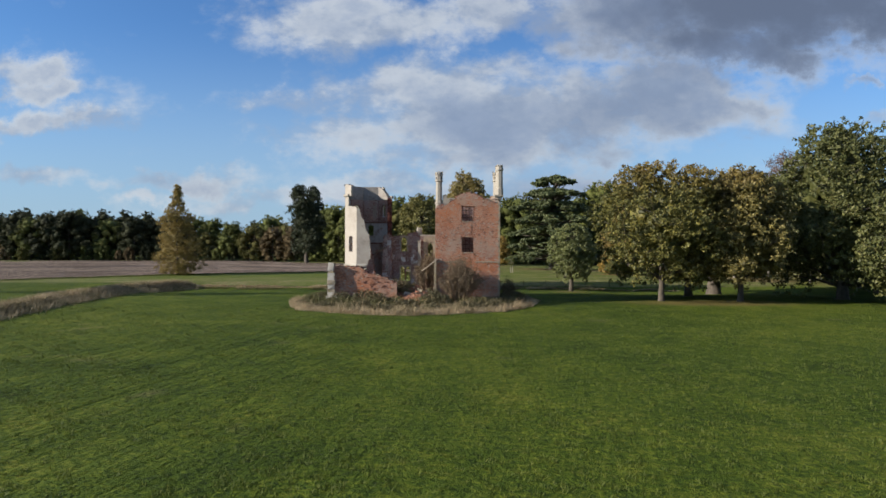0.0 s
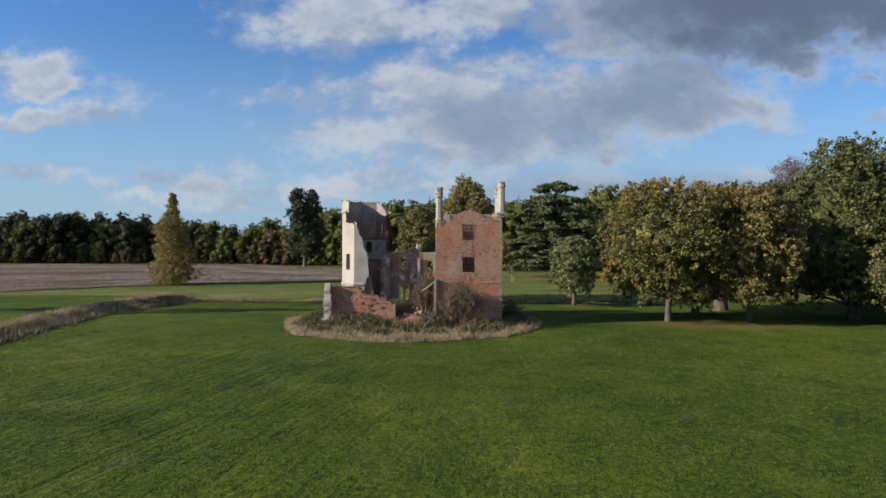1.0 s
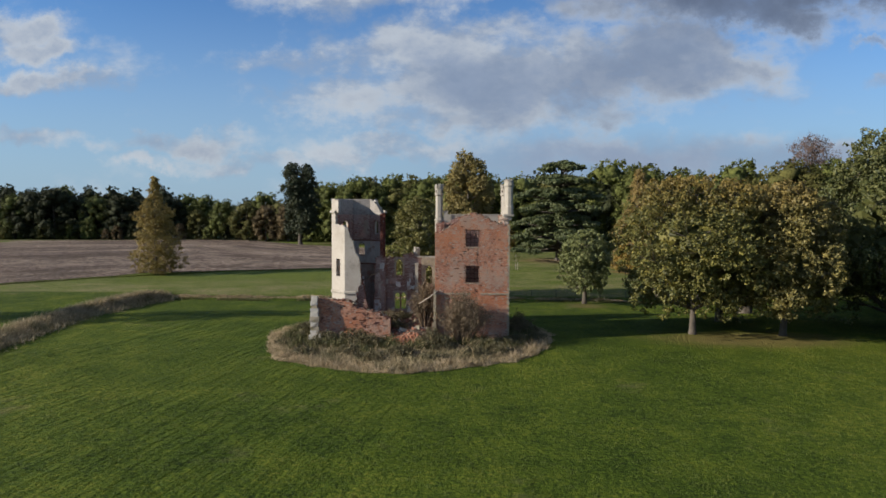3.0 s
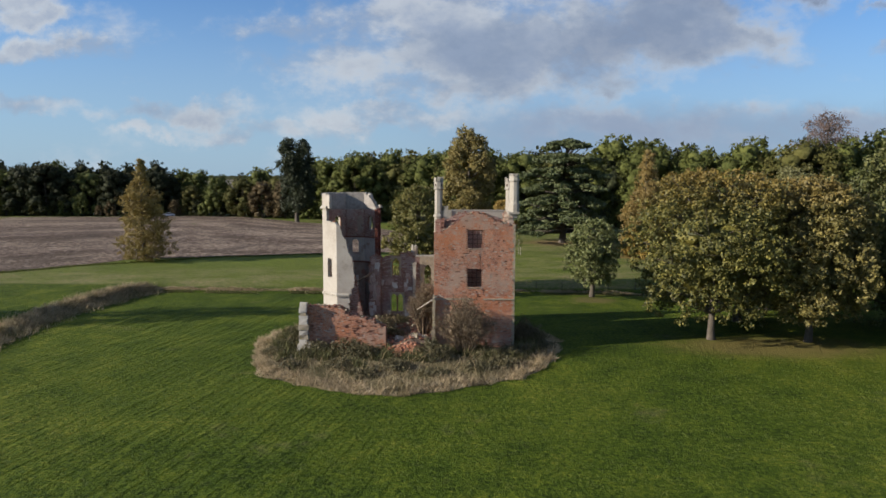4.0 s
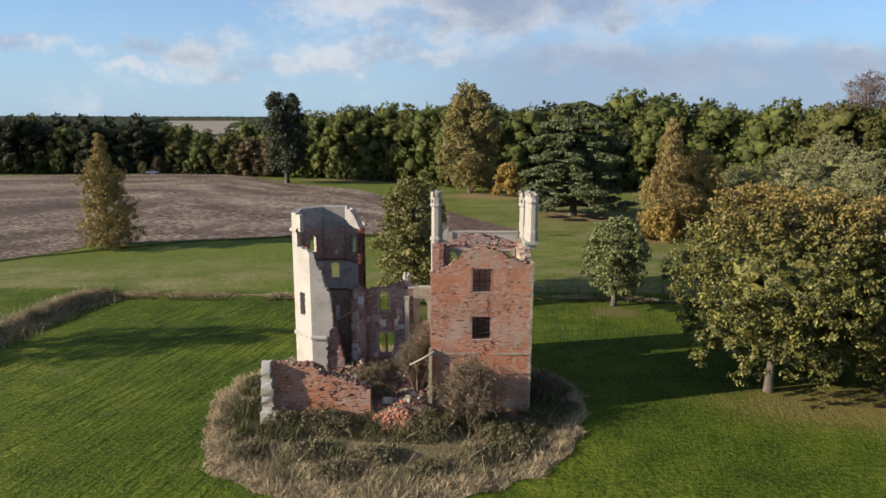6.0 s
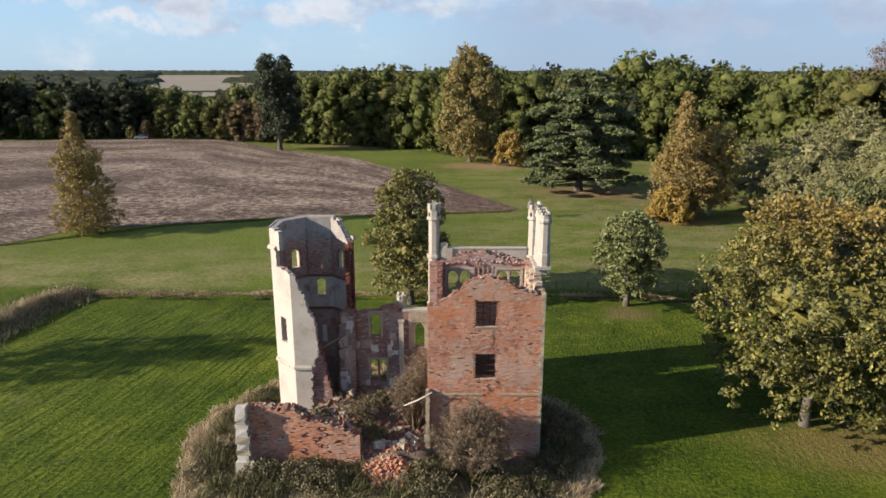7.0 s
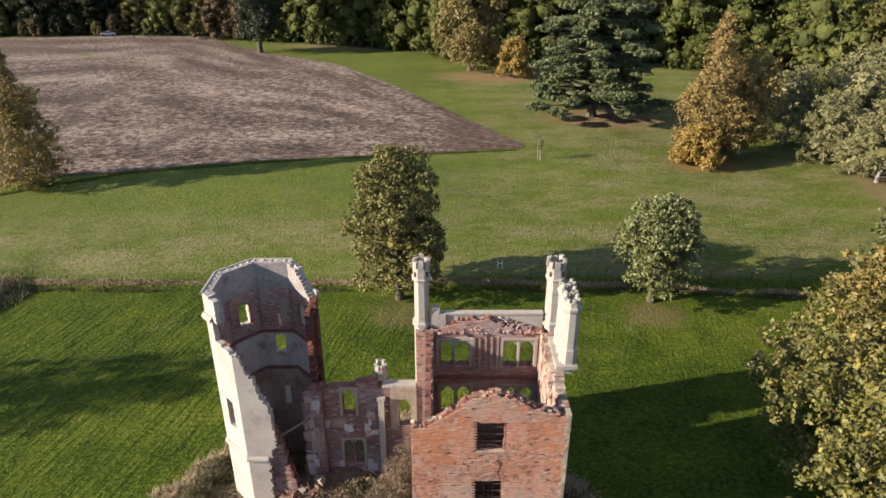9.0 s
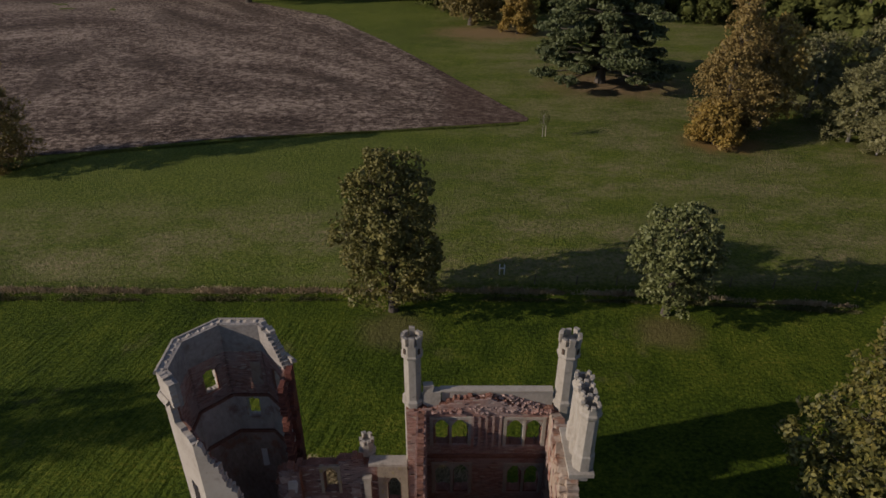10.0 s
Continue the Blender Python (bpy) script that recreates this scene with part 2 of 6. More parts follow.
WARM_PLASTER = surface("flaking_plaster", [(0.0, (0.20, 0.115, 0.075)), (0.35, (0.305, 0.225, 0.165)), (1.0, (0.395, 0.350, 0.295))], big=0.9, fine=5.0, bump=0.8, depth=0.05, stretch=(1, 1, 0.4),
                       patches=[(1.2, 0.50, 0.62, (0.221, 0.095, 0.055), 0.8), (3.0, 0.56, 0.68, (0.12, 0.075, 0.05), 0.6)])
STONE = surface("weathered_stone", [(0.0, (0.200, 0.175, 0.140)), (0.45, (0.315, 0.282, 0.234)), (1.0, (0.400, 0.366, 0.312))], big=1.2, fine=9.0, bump=0.5, depth=0.02, stretch=(1, 1, 0.5),
                patches=[(1.6, 0.60, 0.75, (0.110, 0.098, 0.081), 0.6)])
LICHEN = surface("lichened_stone", [(0.0, (0.176, 0.144, 0.104)), (0.5, (0.288, 0.240, 0.176)), (1.0, (0.400, 0.336, 0.240))], big=2.0, fine=12.0, bump=0.6, depth=0.02, patches=[(3.0, 0.55, 0.65, (0.304, 0.240, 0.064), 0.6)])
WOOD = surface("grey_timber", [(0.0, (0.22, 0.18, 0.14)), (0.5, (0.40, 0.34, 0.28)), (1.0, (0.56, 0.50, 0.43))], big=1.0, fine=16.0, bump=0.4, stretch=(1, 1, 6))
IRON = surface("rusty_iron", [(0.0, (0.03, 0.025, 0.02)), (1.0, (0.10, 0.06, 0.04))], big=3.0, fine=20.0, bump=0.2, rough=0.7)
BARK = surface("bark", [(0.0, (0.035, 0.030, 0.024)), (0.5, (0.082, 0.068, 0.053)), (1.0, (0.15, 0.125, 0.10))], big=2.0, fine=10.0, bump=0.9, depth=0.05, stretch=(1, 1, 0.3))
PALE_BARK = surface("pale_bark", [(0.0, (0.14, 0.12, 0.10)), (0.5, (0.26, 0.23, 0.20)), (1.0, (0.38, 0.34, 0.30))], big=2.0, fine=10.0, bump=0.7, depth=0.04, stretch=(1, 1, 0.3))
TWIG = surface("brown_twig", [(0.0, (0.06, 0.044, 0.028)), (0.5, (0.145, 0.103, 0.066)), (1.0, (0.26, 0.19, 0.12))], big=1.5, fine=9.0, bump=0, island=0.4)
DRY_GRASS = surface("dry_grass", [(0.0, (0.17, 0.13, 0.07)), (0.4, (0.36, 0.27, 0.15)), (0.8, (0.52, 0.41, 0.25)), (1.0, (0.62, 0.52, 0.35))], big=0.35, fine=1.5, blend=0.3, bump=0, island=0.5, rough=0.8, leaf=0.2)
RING_GRASS = surface("rank_dry_grass", [(0.0, (0.075, 0.068, 0.031)), (0.3, (0.185, 0.148, 0.080)), (0.65, (0.365, 0.288, 0.170)), (1.0, (0.580, 0.480, 0.320))], big=0.55, fine=2.2, blend=0.4, bump=0, island=0.35, rough=0.8, leaf=0.2,
                     patches=[(0.5, 0.46, 0.60, (0.070, 0.074, 0.027), 0.55)])
GREEN_TUFT = surface("grass_tuft", [(0.0, (0.030, 0.044, 0.005)), (0.5, (0.070, 0.093, 0.010)), (1.0, (0.128, 0.134, 0.024))], big=0.12, fine=0.9, blend=0.4, bump=0, island=0.5, rough=0.7, leaf=0.2)
BLOND_GRASS = surface("blond_dry_grass", [(0.0, (0.11, 0.088, 0.046)), (0.35, (0.275, 0.21, 0.12)), (0.7, (0.475, 0.37, 0.23)), (1.0, (0.64, 0.525, 0.36))], big=0.5, fine=2.0, blend=0.4, bump=0, island=0.35, rough=0.8, leaf=0.2,
                      patches=[(0.45, 0.58, 0.70, (0.12, 0.12, 0.045), 0.6)])
NETTLE = leaves_of("bramble_leaf", (0.042, 0.037, 0.018), (0.098, 0.084, 0.038), (0.185, 0.150, 0.078))
CHALK = surface("pale_broken_stone", [(0.0, (0.27, 0.24, 0.20)), (0.5, (0.42, 0.385, 0.335)), (1.0, (0.52, 0.48, 0.42))], big=1.5, fine=8.0, bump=0.6, depth=0.03, patches=[(2.0, 0.55, 0.7, (0.20, 0.15, 0.11), 0.6)])
OLIVE_GRASS = surface("rank_green_growth", [(0.0, (0.03, 0.036, 0.012)), (0.4, (0.075, 0.078, 0.028)), (0.8, (0.135, 0.122, 0.05)), (1.0, (0.24, 0.20, 0.10))], big=0.5, fine=2.0, blend=0.4, bump=0, island=0.4, rough=0.8, leaf=0.2)
L_TWIG = leaves_of("bare_twig", (0.075, 0.052, 0.046), (0.15, 0.105, 0.09), (0.23, 0.165, 0.14))
WHITE_PAINT = surface("white_paint", [(0.0, (0.6, 0.6, 0.58)), (1.0, (0.8, 0.8, 0.78))], bump=0.1, rough=0.5)

# chestnut ramps run dark to pale, painting in shaded gaps and sunlit clumps
L_CHESTNUT = leaves_of("chestnut_leaf", (0.016, 0.019, 0.006), (0.070, 0.072, 0.019), (0.160, 0.143, 0.031), (0.350, 0.285, 0.070), big=1.0, turning=(10.5, 15.0, (0.27, 0.155, 0.038), 0.55))
L_CHESTNUT_GREEN = leaves_of("green_chestnut_leaf", (0.014, 0.019, 0.006), (0.050, 0.060, 0.016), (0.118, 0.120, 0.037), (0.240, 0.215, 0.078), big=0.9)
L_CHESTNUT_OCHRE = leaves_of("ochre_chestnut_leaf", (0.020, 0.019, 0.006), (0.082, 0.072, 0.019), (0.195, 0.160, 0.046), (0.390, 0.310, 0.105), big=1.0, turning=(10.5, 15.0, (0.26, 0.16, 0.045), 0.5))
L_YOUNG = leaves_of("young_tree_leaf", (0.059, 0.069, 0.020), (0.137, 0.152, 0.049), (0.254, 0.254, 0.107))
L_MID = leaves_of("lime_leaf", (0.055, 0.056, 0.015), (0.130, 0.120, 0.029), (0.235, 0.195, 0.056))
L_LARCH = leaves_of("larch_needle", (0.100, 0.076, 0.019), (0.225, 0.162, 0.040), (0.340, 0.245, 0.066))
L_TAWNY = leaves_of("tawny_needle", (0.100, 0.074, 0.022), (0.215, 0.150, 0.045), (0.320, 0.225, 0.075))
L_BEECH = leaves_of("beech_leaf", (0.085, 0.070, 0.022), (0.19, 0.15, 0.045), (0.30, 0.225, 0.075))
L_ORANGE = leaves_of("orange_leaf", (0.125, 0.086, 0.020), (0.255, 0.165, 0.034), (0.355, 0.245, 0.052))
L_CEDAR = leaves_of("cedar_needle", (0.038, 0.048, 0.017), (0.088, 0.106, 0.039), (0.160, 0.176, 0.074))
L_PINE = leaves_of("pine_needle", (0.014, 0.020, 0.008), (0.031, 0.040, 0.016), (0.058, 0.068, 0.027))
L_WILLOW = leaves_of("willow_leaf", (0.070, 0.070, 0.027), (0.165, 0.158, 0.062), (0.290, 0.268, 0.128))
L_GREEN = leaves_of("wood_leaf_green", (0.028, 0.032, 0.008), (0.096, 0.110, 0.026), (0.198, 0.206, 0.057), big=0.1, mass=0.6)
L_YELLOW = leaves_of("wood_leaf_yellow", (0.030, 0.031, 0.009), (0.102, 0.098, 0.026), (0.210, 0.184, 0.056), big=0.1, mass=0.6)
L_BROWN = leaves_of("wood_leaf_brown", (0.040, 0.032, 0.015), (0.120, 0.088, 0.042), (0.215, 0.150, 0.076), big=0.1, mass=0.6)
L_DARK = leaves_of("wood_leaf_dark", (0.010, 0.013, 0.006), (0.032, 0.038, 0.015), (0.072, 0.078, 0.030), big=0.1, mass=0.6)


MOWN = 15.0        # the mowing lines' turn from north to east, in degrees


def lawn_material():
    m = bpy.data.materials.new("meadow_grass")
    m.use_nodes = True
    q = Net(m.node_tree)
    pos = q.add("ShaderNodeNewGeometry").outputs["Position"]
    sep = q.add("ShaderNodeSeparateXYZ")
    q.link(pos, sep.inputs[0])
    x, y, z = sep.outputs
    wide = q.noise(pos, 0.045, 5.0, 0.6)
    mid = q.noise(pos, 0.35, 5.0, 0.62, (1, 1, 1), (4, 9, 0))
    tuft = q.noise(pos, 4.2, 6.0, 0.78, (0.8, 1, 1))
    value = q.span(q.math("ADD", q.math("MULTIPLY", wide, 0.26), q.math("ADD", q.math("MULTIPLY", mid, 0.20), q.math("MULTIPLY", tuft, 0.54))), 0.38, 0.62, 0, 1, False)
    # the darkest tones also paint the small shadows between tufts
    colour = q.ramp(value, [(0.0, (0.009, 0.017, 0.002)), (0.42, (0.041, 0.066, 0.005)), (0.75, (0.089, 0.110, 0.010)), (1.0, (0.155, 0.144, 0.026))])
    # coarser, lighter sward behind the bank, with dry patches
    colour = q.mix(q.math("MULTIPLY", q.span(y, 102.2, 104.5), q.span(x, 5, -12, 0.42, 0.62)), colour, q.mix(q.span(tuft, 0.35, 0.65), (0.062, 0.092, 0.014), (0.152, 0.168, 0.036)))
    dry = q.math("MULTIPLY", q.math("MULTIPLY", q.span(y, 102.2, 104.5), q.math("MAXIMUM", q.span(y, 122, 110, 0.1, 1.0), q.span(x, -10, 15, 0.0, 0.9))), q.span(q.noise(pos, 0.14, 9.0, 0.78, (0.7, 1.3, 1), (7, 2, 0)), 0.38, 0.64))
    fleck = q.noise(pos, 2.2, 5.0, 0.8, (1.0, 1.0, 1), (1, 6, 0))
    colour = q.mix(q.math("MULTIPLY", dry, q.span(fleck, 0.36, 0.64, 0.15, 0.95)), colour, (0.225, 0.180, 0.098))
    # worn brown earth spots
    spot = q.span(q.noise(pos, 0.16, 5.0, 0.65, (1, 1, 1), (2.5, 31, 0)), 0.60, 0.74)
    colour = q.mix(q.math("MULTIPLY", spot, 0.5), colour, (0.15, 0.125, 0.06))
    # fallen leaves and bare earth under the old trees
    ragged_edge = q.noise(pos, 0.5, 5.0, 0.7, (1, 1, 1), (8, 3, 0))
    for cx, cy, rx, ry, tint, most in ((27.0, 157.0, 14.0, 9.0, (0.20, 0.135, 0.075), 0.9), (10.4, 191.5, 15.0, 9.0, (0.21, 0.14, 0.07), 0.9), (-21.1, 234.1, 30.0, 9.0, (0.19, 0.145, 0.075), 0.85),
                                       (35.3, 133.3, 7.0, 4.0, (0.22, 0.13, 0.05), 0.85), (28.0, 73.5, 12.0, 5.0, (0.15, 0.115, 0.04), 0.8), (55.5, 122.1, 7.0, 15.0, (0.17, 0.125, 0.065), 0.8),
                                       (18.0, 97.5, 3.5, 3.0, (0.14, 0.11, 0.045), 0.7), (-2.9, 97.5, 4.0, 3.0, (0.13, 0.11, 0.045), 0.6)):
        ex = q.math("DIVIDE", q.math("SUBTRACT", x, cx), rx)
        ey = q.math("DIVIDE", q.math("SUBTRACT", y, cy), ry)
        away = q.math("ADD", q.math("SQRT", q.math("ADD", q.math("MULTIPLY", ex, ex), q.math("MULTIPLY", ey, ey))), q.math("MULTIPLY", ragged_edge, 0.9))
        colour = q.mix(q.span(away, 0.75, 1.45, most, 0.0), colour, tint)
    shader = q.add("ShaderNodeBsdfPrincipled")
    q.link(colour, shader.inputs["Base Color"])
    shader.inputs["Roughness"].default_value = 0.95
    shader.inputs["Specular IOR Level"].default_value = 0.1
    # lumps of the sward, drawn out in mowing lines
    turned = q.add("ShaderNodeMapping")
    q.link(pos, turned.inputs[0])
    turned.inputs["Rotation"].default_value = (0, 0, radians(MOWN))
    row = q.noise(turned.outputs[0], 1.3, 4.0, 0.6, (1.0, 0.11, 1), (0, 5, 0))
    lump = q.math("ADD", q.math("MULTIPLY", q.noise(pos, 3.4, 4.0, 0.65, (1.0, 0.9, 1)), 0.7), q.math("MULTIPLY", q.noise(pos, 8.5, 4.0, 0.7), 0.3))
    high = q.math("MULTIPLY", q.math("ADD", q.math("MULTIPLY", row, q.math("MULTIPLY", q.span(x, 2, -12, 0.4, 1.7), q.span(y, 96, 102, 1.0, 0.12))), lump), q.span(y, 92, 112, 1.0, 0.9))
    b = q.add("ShaderNodeBump")
    b.inputs["Strength"].default_value, b.inputs["Distance"].default_value = 1.0, 0.26
    q.link(high, b.inputs["Height"])
    q.link(b.outputs[0], shader.inputs["Normal"])
    q.link(shader.outputs[0], q.add("ShaderNodeOutputMaterial").inputs[0])
    return m


def field_material():
    m = bpy.data.materials.new("ploughed_earth")
    m.use_nodes = True
    q = Net(m.node_tree)
    pos = q.add("ShaderNodeNewGeometry").outputs["Position"]
    rows = q.add("ShaderNodeAttribute")
    rows.attribute_name = "furrow"
    lane = rows.outputs["Vector"]
    row = q.noise(lane, 1.0, 3.0, 0.6, (3.0, 150.0, 1))
    band = q.noise(lane, 1.0, 5.0, 0.62, (0.7, 9.0, 1), (3, 8, 0))
    clod = q.span(q.noise(pos, 1.7, 6.0, 0.8, (0.7, 1, 1)), 0.34, 0.66)
    value = q.math("ADD", q.math("MULTIPLY", row, 0.20), q.math("ADD", q.math("MULTIPLY", band, 0.60), q.math("MULTIPLY", clod, 0.40)))
    colour = q.ramp(q.span(value, 0.38, 0.80, 0, 1, False), [(0.0, (0.030, 0.020, 0.015)), (0.3, (0.080, 0.057, 0.043)), (0.62, (0.162, 0.120, 0.092)), (1.0, (0.37, 0.292, 0.228))])
    # long dark streaks that follow the furrows
    streak = q.span(q.noise(lane, 1.0, 3.0, 0.5, (1.3, 6.5, 1), (11, 2, 0)), 0.53, 0.66, 0.0, 0.55)
    colour = q.mix(streak, colour, (0.062, 0.046, 0.035))
    # damp freshly turned headland at the field's corner
    place = q.add("ShaderNodeSeparateXYZ")
    q.link(pos, place.inputs[0])
    damp = q.span(q.math("ADD", place.outputs[0], q.math("MULTIPLY", q.noise(pos, 0.3, 4.0, 0.6), 6.0)), 2.0, 6.5, 0.0, 0.6)
    colour = q.mix(damp, colour, (0.075, 0.046, 0.034))
    shader = q.add("ShaderNodeBsdfPrincipled")
    q.link(colour, shader.inputs["Base Color"])
    shader.inputs["Roughness"].default_value = 0.95
    shader.inputs["Specular IOR Level"].default_value = 0.1
    b = q.add("ShaderNodeBump")
    b.inputs["Strength"].default_value, b.inputs["Distance"].default_value = 1.0, 0.35
    q.link(q.math("ADD", q.noise(pos, 2.6, 6.0, 0.8, (0.7, 1.2, 1)), q.math("MULTIPLY", row, 0.2)), b.inputs["Height"])
    q.link(b.outputs[0], shader.inputs["Normal"])
    q.link(shader.outputs[0], q.add("ShaderNodeOutputMaterial").inputs[0])
    return m


LAWN, FIELD = lawn_material(), field_material()
FAR_FIELD = surface("far_stubble", [(0.0, (0.143, 0.121, 0.083)), (1.0, (0.231, 0.198, 0.143))], big=0.01, fine=0.08, bump=0, stretch=(0.5, 2, 1))
EARTH = surface("rubble_earth", [(0.0, (0.05, 0.035, 0.025)), (0.5, (0.13, 0.09, 0.065)), (1.0, (0.26, 0.19, 0.15))], big=0.8, fine=5.0, bump=1.0, depth=0.1)

# ---- mesh helpers ----


def to_mesh(name, verts, faces, materials, index=None, smooth=False):
    """A mesh from vertex rows and faces (an array of quads or triangles, or a list of both)."""
    me = bpy.data.meshes.new(name)
    verts = np.asarray(verts, dtype=np.float32).reshape(-1, 3)
    if isinstance(faces, np.ndarray):
        k = faces.shape[1]
        me.vertices.add(len(verts))
        me.vertices.foreach_set("co", verts.ravel())
        me.loops.add(faces.size)
        me.loops.foreach_set("vertex_index", faces.astype(np.int32).ravel())
        me.polygons.add(len(faces))
        me.polygons.foreach_set("loop_start", np.arange(0, faces.size, k, dtype=np.int32))
        me.polygons.foreach_set("loop_total", np.full(len(faces), k, dtype=np.int32))
        me.update(calc_edges=True)
    else:
        me.from_pydata([tuple(map(float, p)) for p in verts], [], [tuple(map(int, f)) for f in faces])
    for m in materials if isinstance(materials, (list, tuple)) else [materials]:
        me.materials.append(m)
    if index is not None:
        me.polygons.foreach_set("material_index", np.asarray(index, dtype=np.int32))
    me.polygons.foreach_set("use_smooth", np.full(len(me.polygons), smooth, dtype=bool))
    me.update()
    return me


def part(name, mesh, parent, label="", at_world=False):
    """Links a mesh as one object under a thing or a part. at_world: its vertices are given in the world, not from the thing's base."""
    ob = new(name, mesh)
    ob.parent = parent
    if at_world:
        ob.matrix_parent_inverse = Matrix.Translation(-base_of(parent))
    return tagged(ob, label)


def base_of(ob):
    return Vector(ob["base"]) if "base" in ob else Vector((0, 0, 0))


def thing(name, at, label, category, group="", kind=""):
    ob = new(name)
    ob.location = at
    return tagged(ob, label, category, group, kind)


class Shape:
    """Collects boxes, tubes and prisms into one mesh."""

    def __init__(self):
        self.v, self.f, self.count = [], [], 0

    def add(self, verts, faces):
        self.v.extend([tuple(p) for p in verts])
        self.f.extend([tuple(i + self.count for i in f) for f in faces])
        self.count += len(verts)
        return self

    def box(self, x0, x1, y0, y1, z0, z1, m=None):
        p = [(x0, y0, z0), (x1, y0, z0), (x1, y1, z0), (x0, y1, z0), (x0, y0, z1), (x1, y0, z1), (x1, y1, z1), (x0, y1, z1)]
        if m is not None:
            p = [m @ Vector(q) for q in p]
        return self.add(p, [(0, 3, 2, 1), (4, 5, 6, 7), (0, 1, 5, 4), (1, 2, 6, 5), (2, 3, 7, 6), (3, 0, 4, 7)])

    def lump(self, x0, x1, y0, y1, z0, z1, m=None, worn=0.12):
        """A block with chipped, uneven corners."""
        dx, dy, dz = (x1 - x0) * worn, (y1 - y0) * worn, (z1 - z0) * worn
        p = [Vector((x + random.uniform(-dx, dx), y + random.uniform(-dy, dy), z + random.uniform(-dz, dz))) for z in (z0, z1) for x, y in ((x0, y0), (x1, y0), (x1, y1), (x0, y1))]
        if m is not None:
            p = [m @ q for q in p]
        return self.add(p, [(0, 3, 2, 1), (4, 5, 6, 7), (0, 1, 5, 4), (1, 2, 6, 5), (2, 3, 7, 6), (3, 0, 4, 7)])

    def prism(self, cx, cy, rings, sides=8, turn=None, cap=True):
        """Rings of (z, radius) round an upright axis."""
        turn = math.pi / sides if turn is None else turn
        verts = [(cx + r * math.cos(turn + 2 * math.pi * i / sides), cy + r * math.sin(turn + 2 * math.pi * i / sides), z) for z, r in rings for i in range(sides)]
        faces = [(k * sides + i, k * sides + (i + 1) % sides, (k + 1) * sides + (i + 1) % sides, (k + 1) * sides + i) for k in range(len(rings) - 1) for i in range(sides)]
        if cap:
            faces += [tuple(range(sides))[::-1], tuple((len(rings) - 1) * sides + i for i in range(sides))]
        return self.add(verts, faces)

    def tube(self, points, radii, sides=6):
        points = [Vector(p) for p in points]
        verts = []
        for i, p in enumerate(points):
            d = (points[min(i + 1, len(points) - 1)] - points[max(i - 1, 0)]).normalized()
            side = d.cross(Vector((0.31, 0.17, 0.93)) if abs(d.z) < 0.9 else Vector((1, 0.1, 0))).normalized()
            up = side.cross(d)
            verts += [p + radii[i] * (math.cos(2 * math.pi * k / sides) * side + math.sin(2 * math.pi * k / sides) * up) for k in range(sides)]
        faces = [(k * sides + i, k * sides + (i + 1) % sides, (k + 1) * sides + (i + 1) % sides, (k + 1) * sides + i) for k in range(len(points) - 1) for i in range(sides)]
        return self.add(verts, faces + [tuple(range(sides))[::-1], tuple((len(points) - 1) * sides + i for i in range(sides))])

    def mesh(self, name, material, smooth=False):
        return to_mesh(name, self.v, self.f, material, smooth=smooth)


def step(x, lo, hi):
    s = np.clip((np.asarray(x, dtype=float) - lo) / (hi - lo), 0, 1)
    return s * s * (3 - 2 * s)


def wave(x, y, scale, seed=0.0):
    """A cheap smooth unevenness between about -1 and 1."""
    x, y = np.asarray(x) / scale + seed, np.asarray(y) / scale - seed * 1.7
    return (np.sin(x * 1.9 + 1.3 * np.sin(y * 1.1)) + np.sin(y * 2.3 + 1.7 * np.sin(x * 0.9 + 2.0)) + np.sin((x + y) * 1.3 + 0.7) * 0.7) / 2.7


# ---- the lie of the land ----
def bank_line(y):
    """Where the bank beside the sunken lawn runs, by its distance north."""
    return np.interp(y, [40, 60, 70, 80, 90, 97, 102], [-35.5, -36.8, -38.0, -38.9, -39.5, -39.0, -37.2])


def ground(x, y):
    """The height of the ground."""
    x, y = np.asarray(x, dtype=float), np.asarray(y, dtype=float)
    z = -0.45 * (1 - step(y, 20, 70)) + 0.45 * step(y, 106, 138) - 0.3 * step(y, 180, 240)
    z = z + 0.35 * np.maximum(step(y, 102.5, 108.0) * (1 - step(x, 20, 45)), (1 - step(x - bank_line(y), -0.6, 1.4)) * step(y, 20, 40))
    # the lawn sinks towards the foot of the bank behind the ruin
    z = z - 0.45 * step(y, 84.0, 97.0) * (1 - step(y, 101.7, 103.0)) * step(x - bank_line(y), -0.6, 1.4) * (1 - step(x, 30, 55))
    # the low ridge along the side of the sunken lawn
    z = z + 0.18 * np.exp(-((x - bank_line(y) + 0.6) / 1.2) ** 2) * step(y, 20, 40) * (1 - step(y, 98.5, 102.5))
    z = z + 0.10 * wave(x, y, 14.0, 3.0) * step(y, -20, 30) + 0.03 * wave(x, y, 3.1, 1.0)
    return z * (1 - step(np.hypot(x, y), 500, 900)) + 12.0 * step(y, 700, 1650)


def lines(lo, hi, inner_lo, inner_hi, pitch, grow=1.25):
    mid = list(np.arange(inner_lo, inner_hi + 1e-6, pitch))
    out, d = [], pitch
    while mid[-1] < hi:
        d *= grow
        mid.append(mid[-1] + d)
    while mid[0] > lo:
        out.append(0)
        d = pitch * grow ** len(out)
        mid.insert(0, mid[0] - d)
    return np.array(mid)


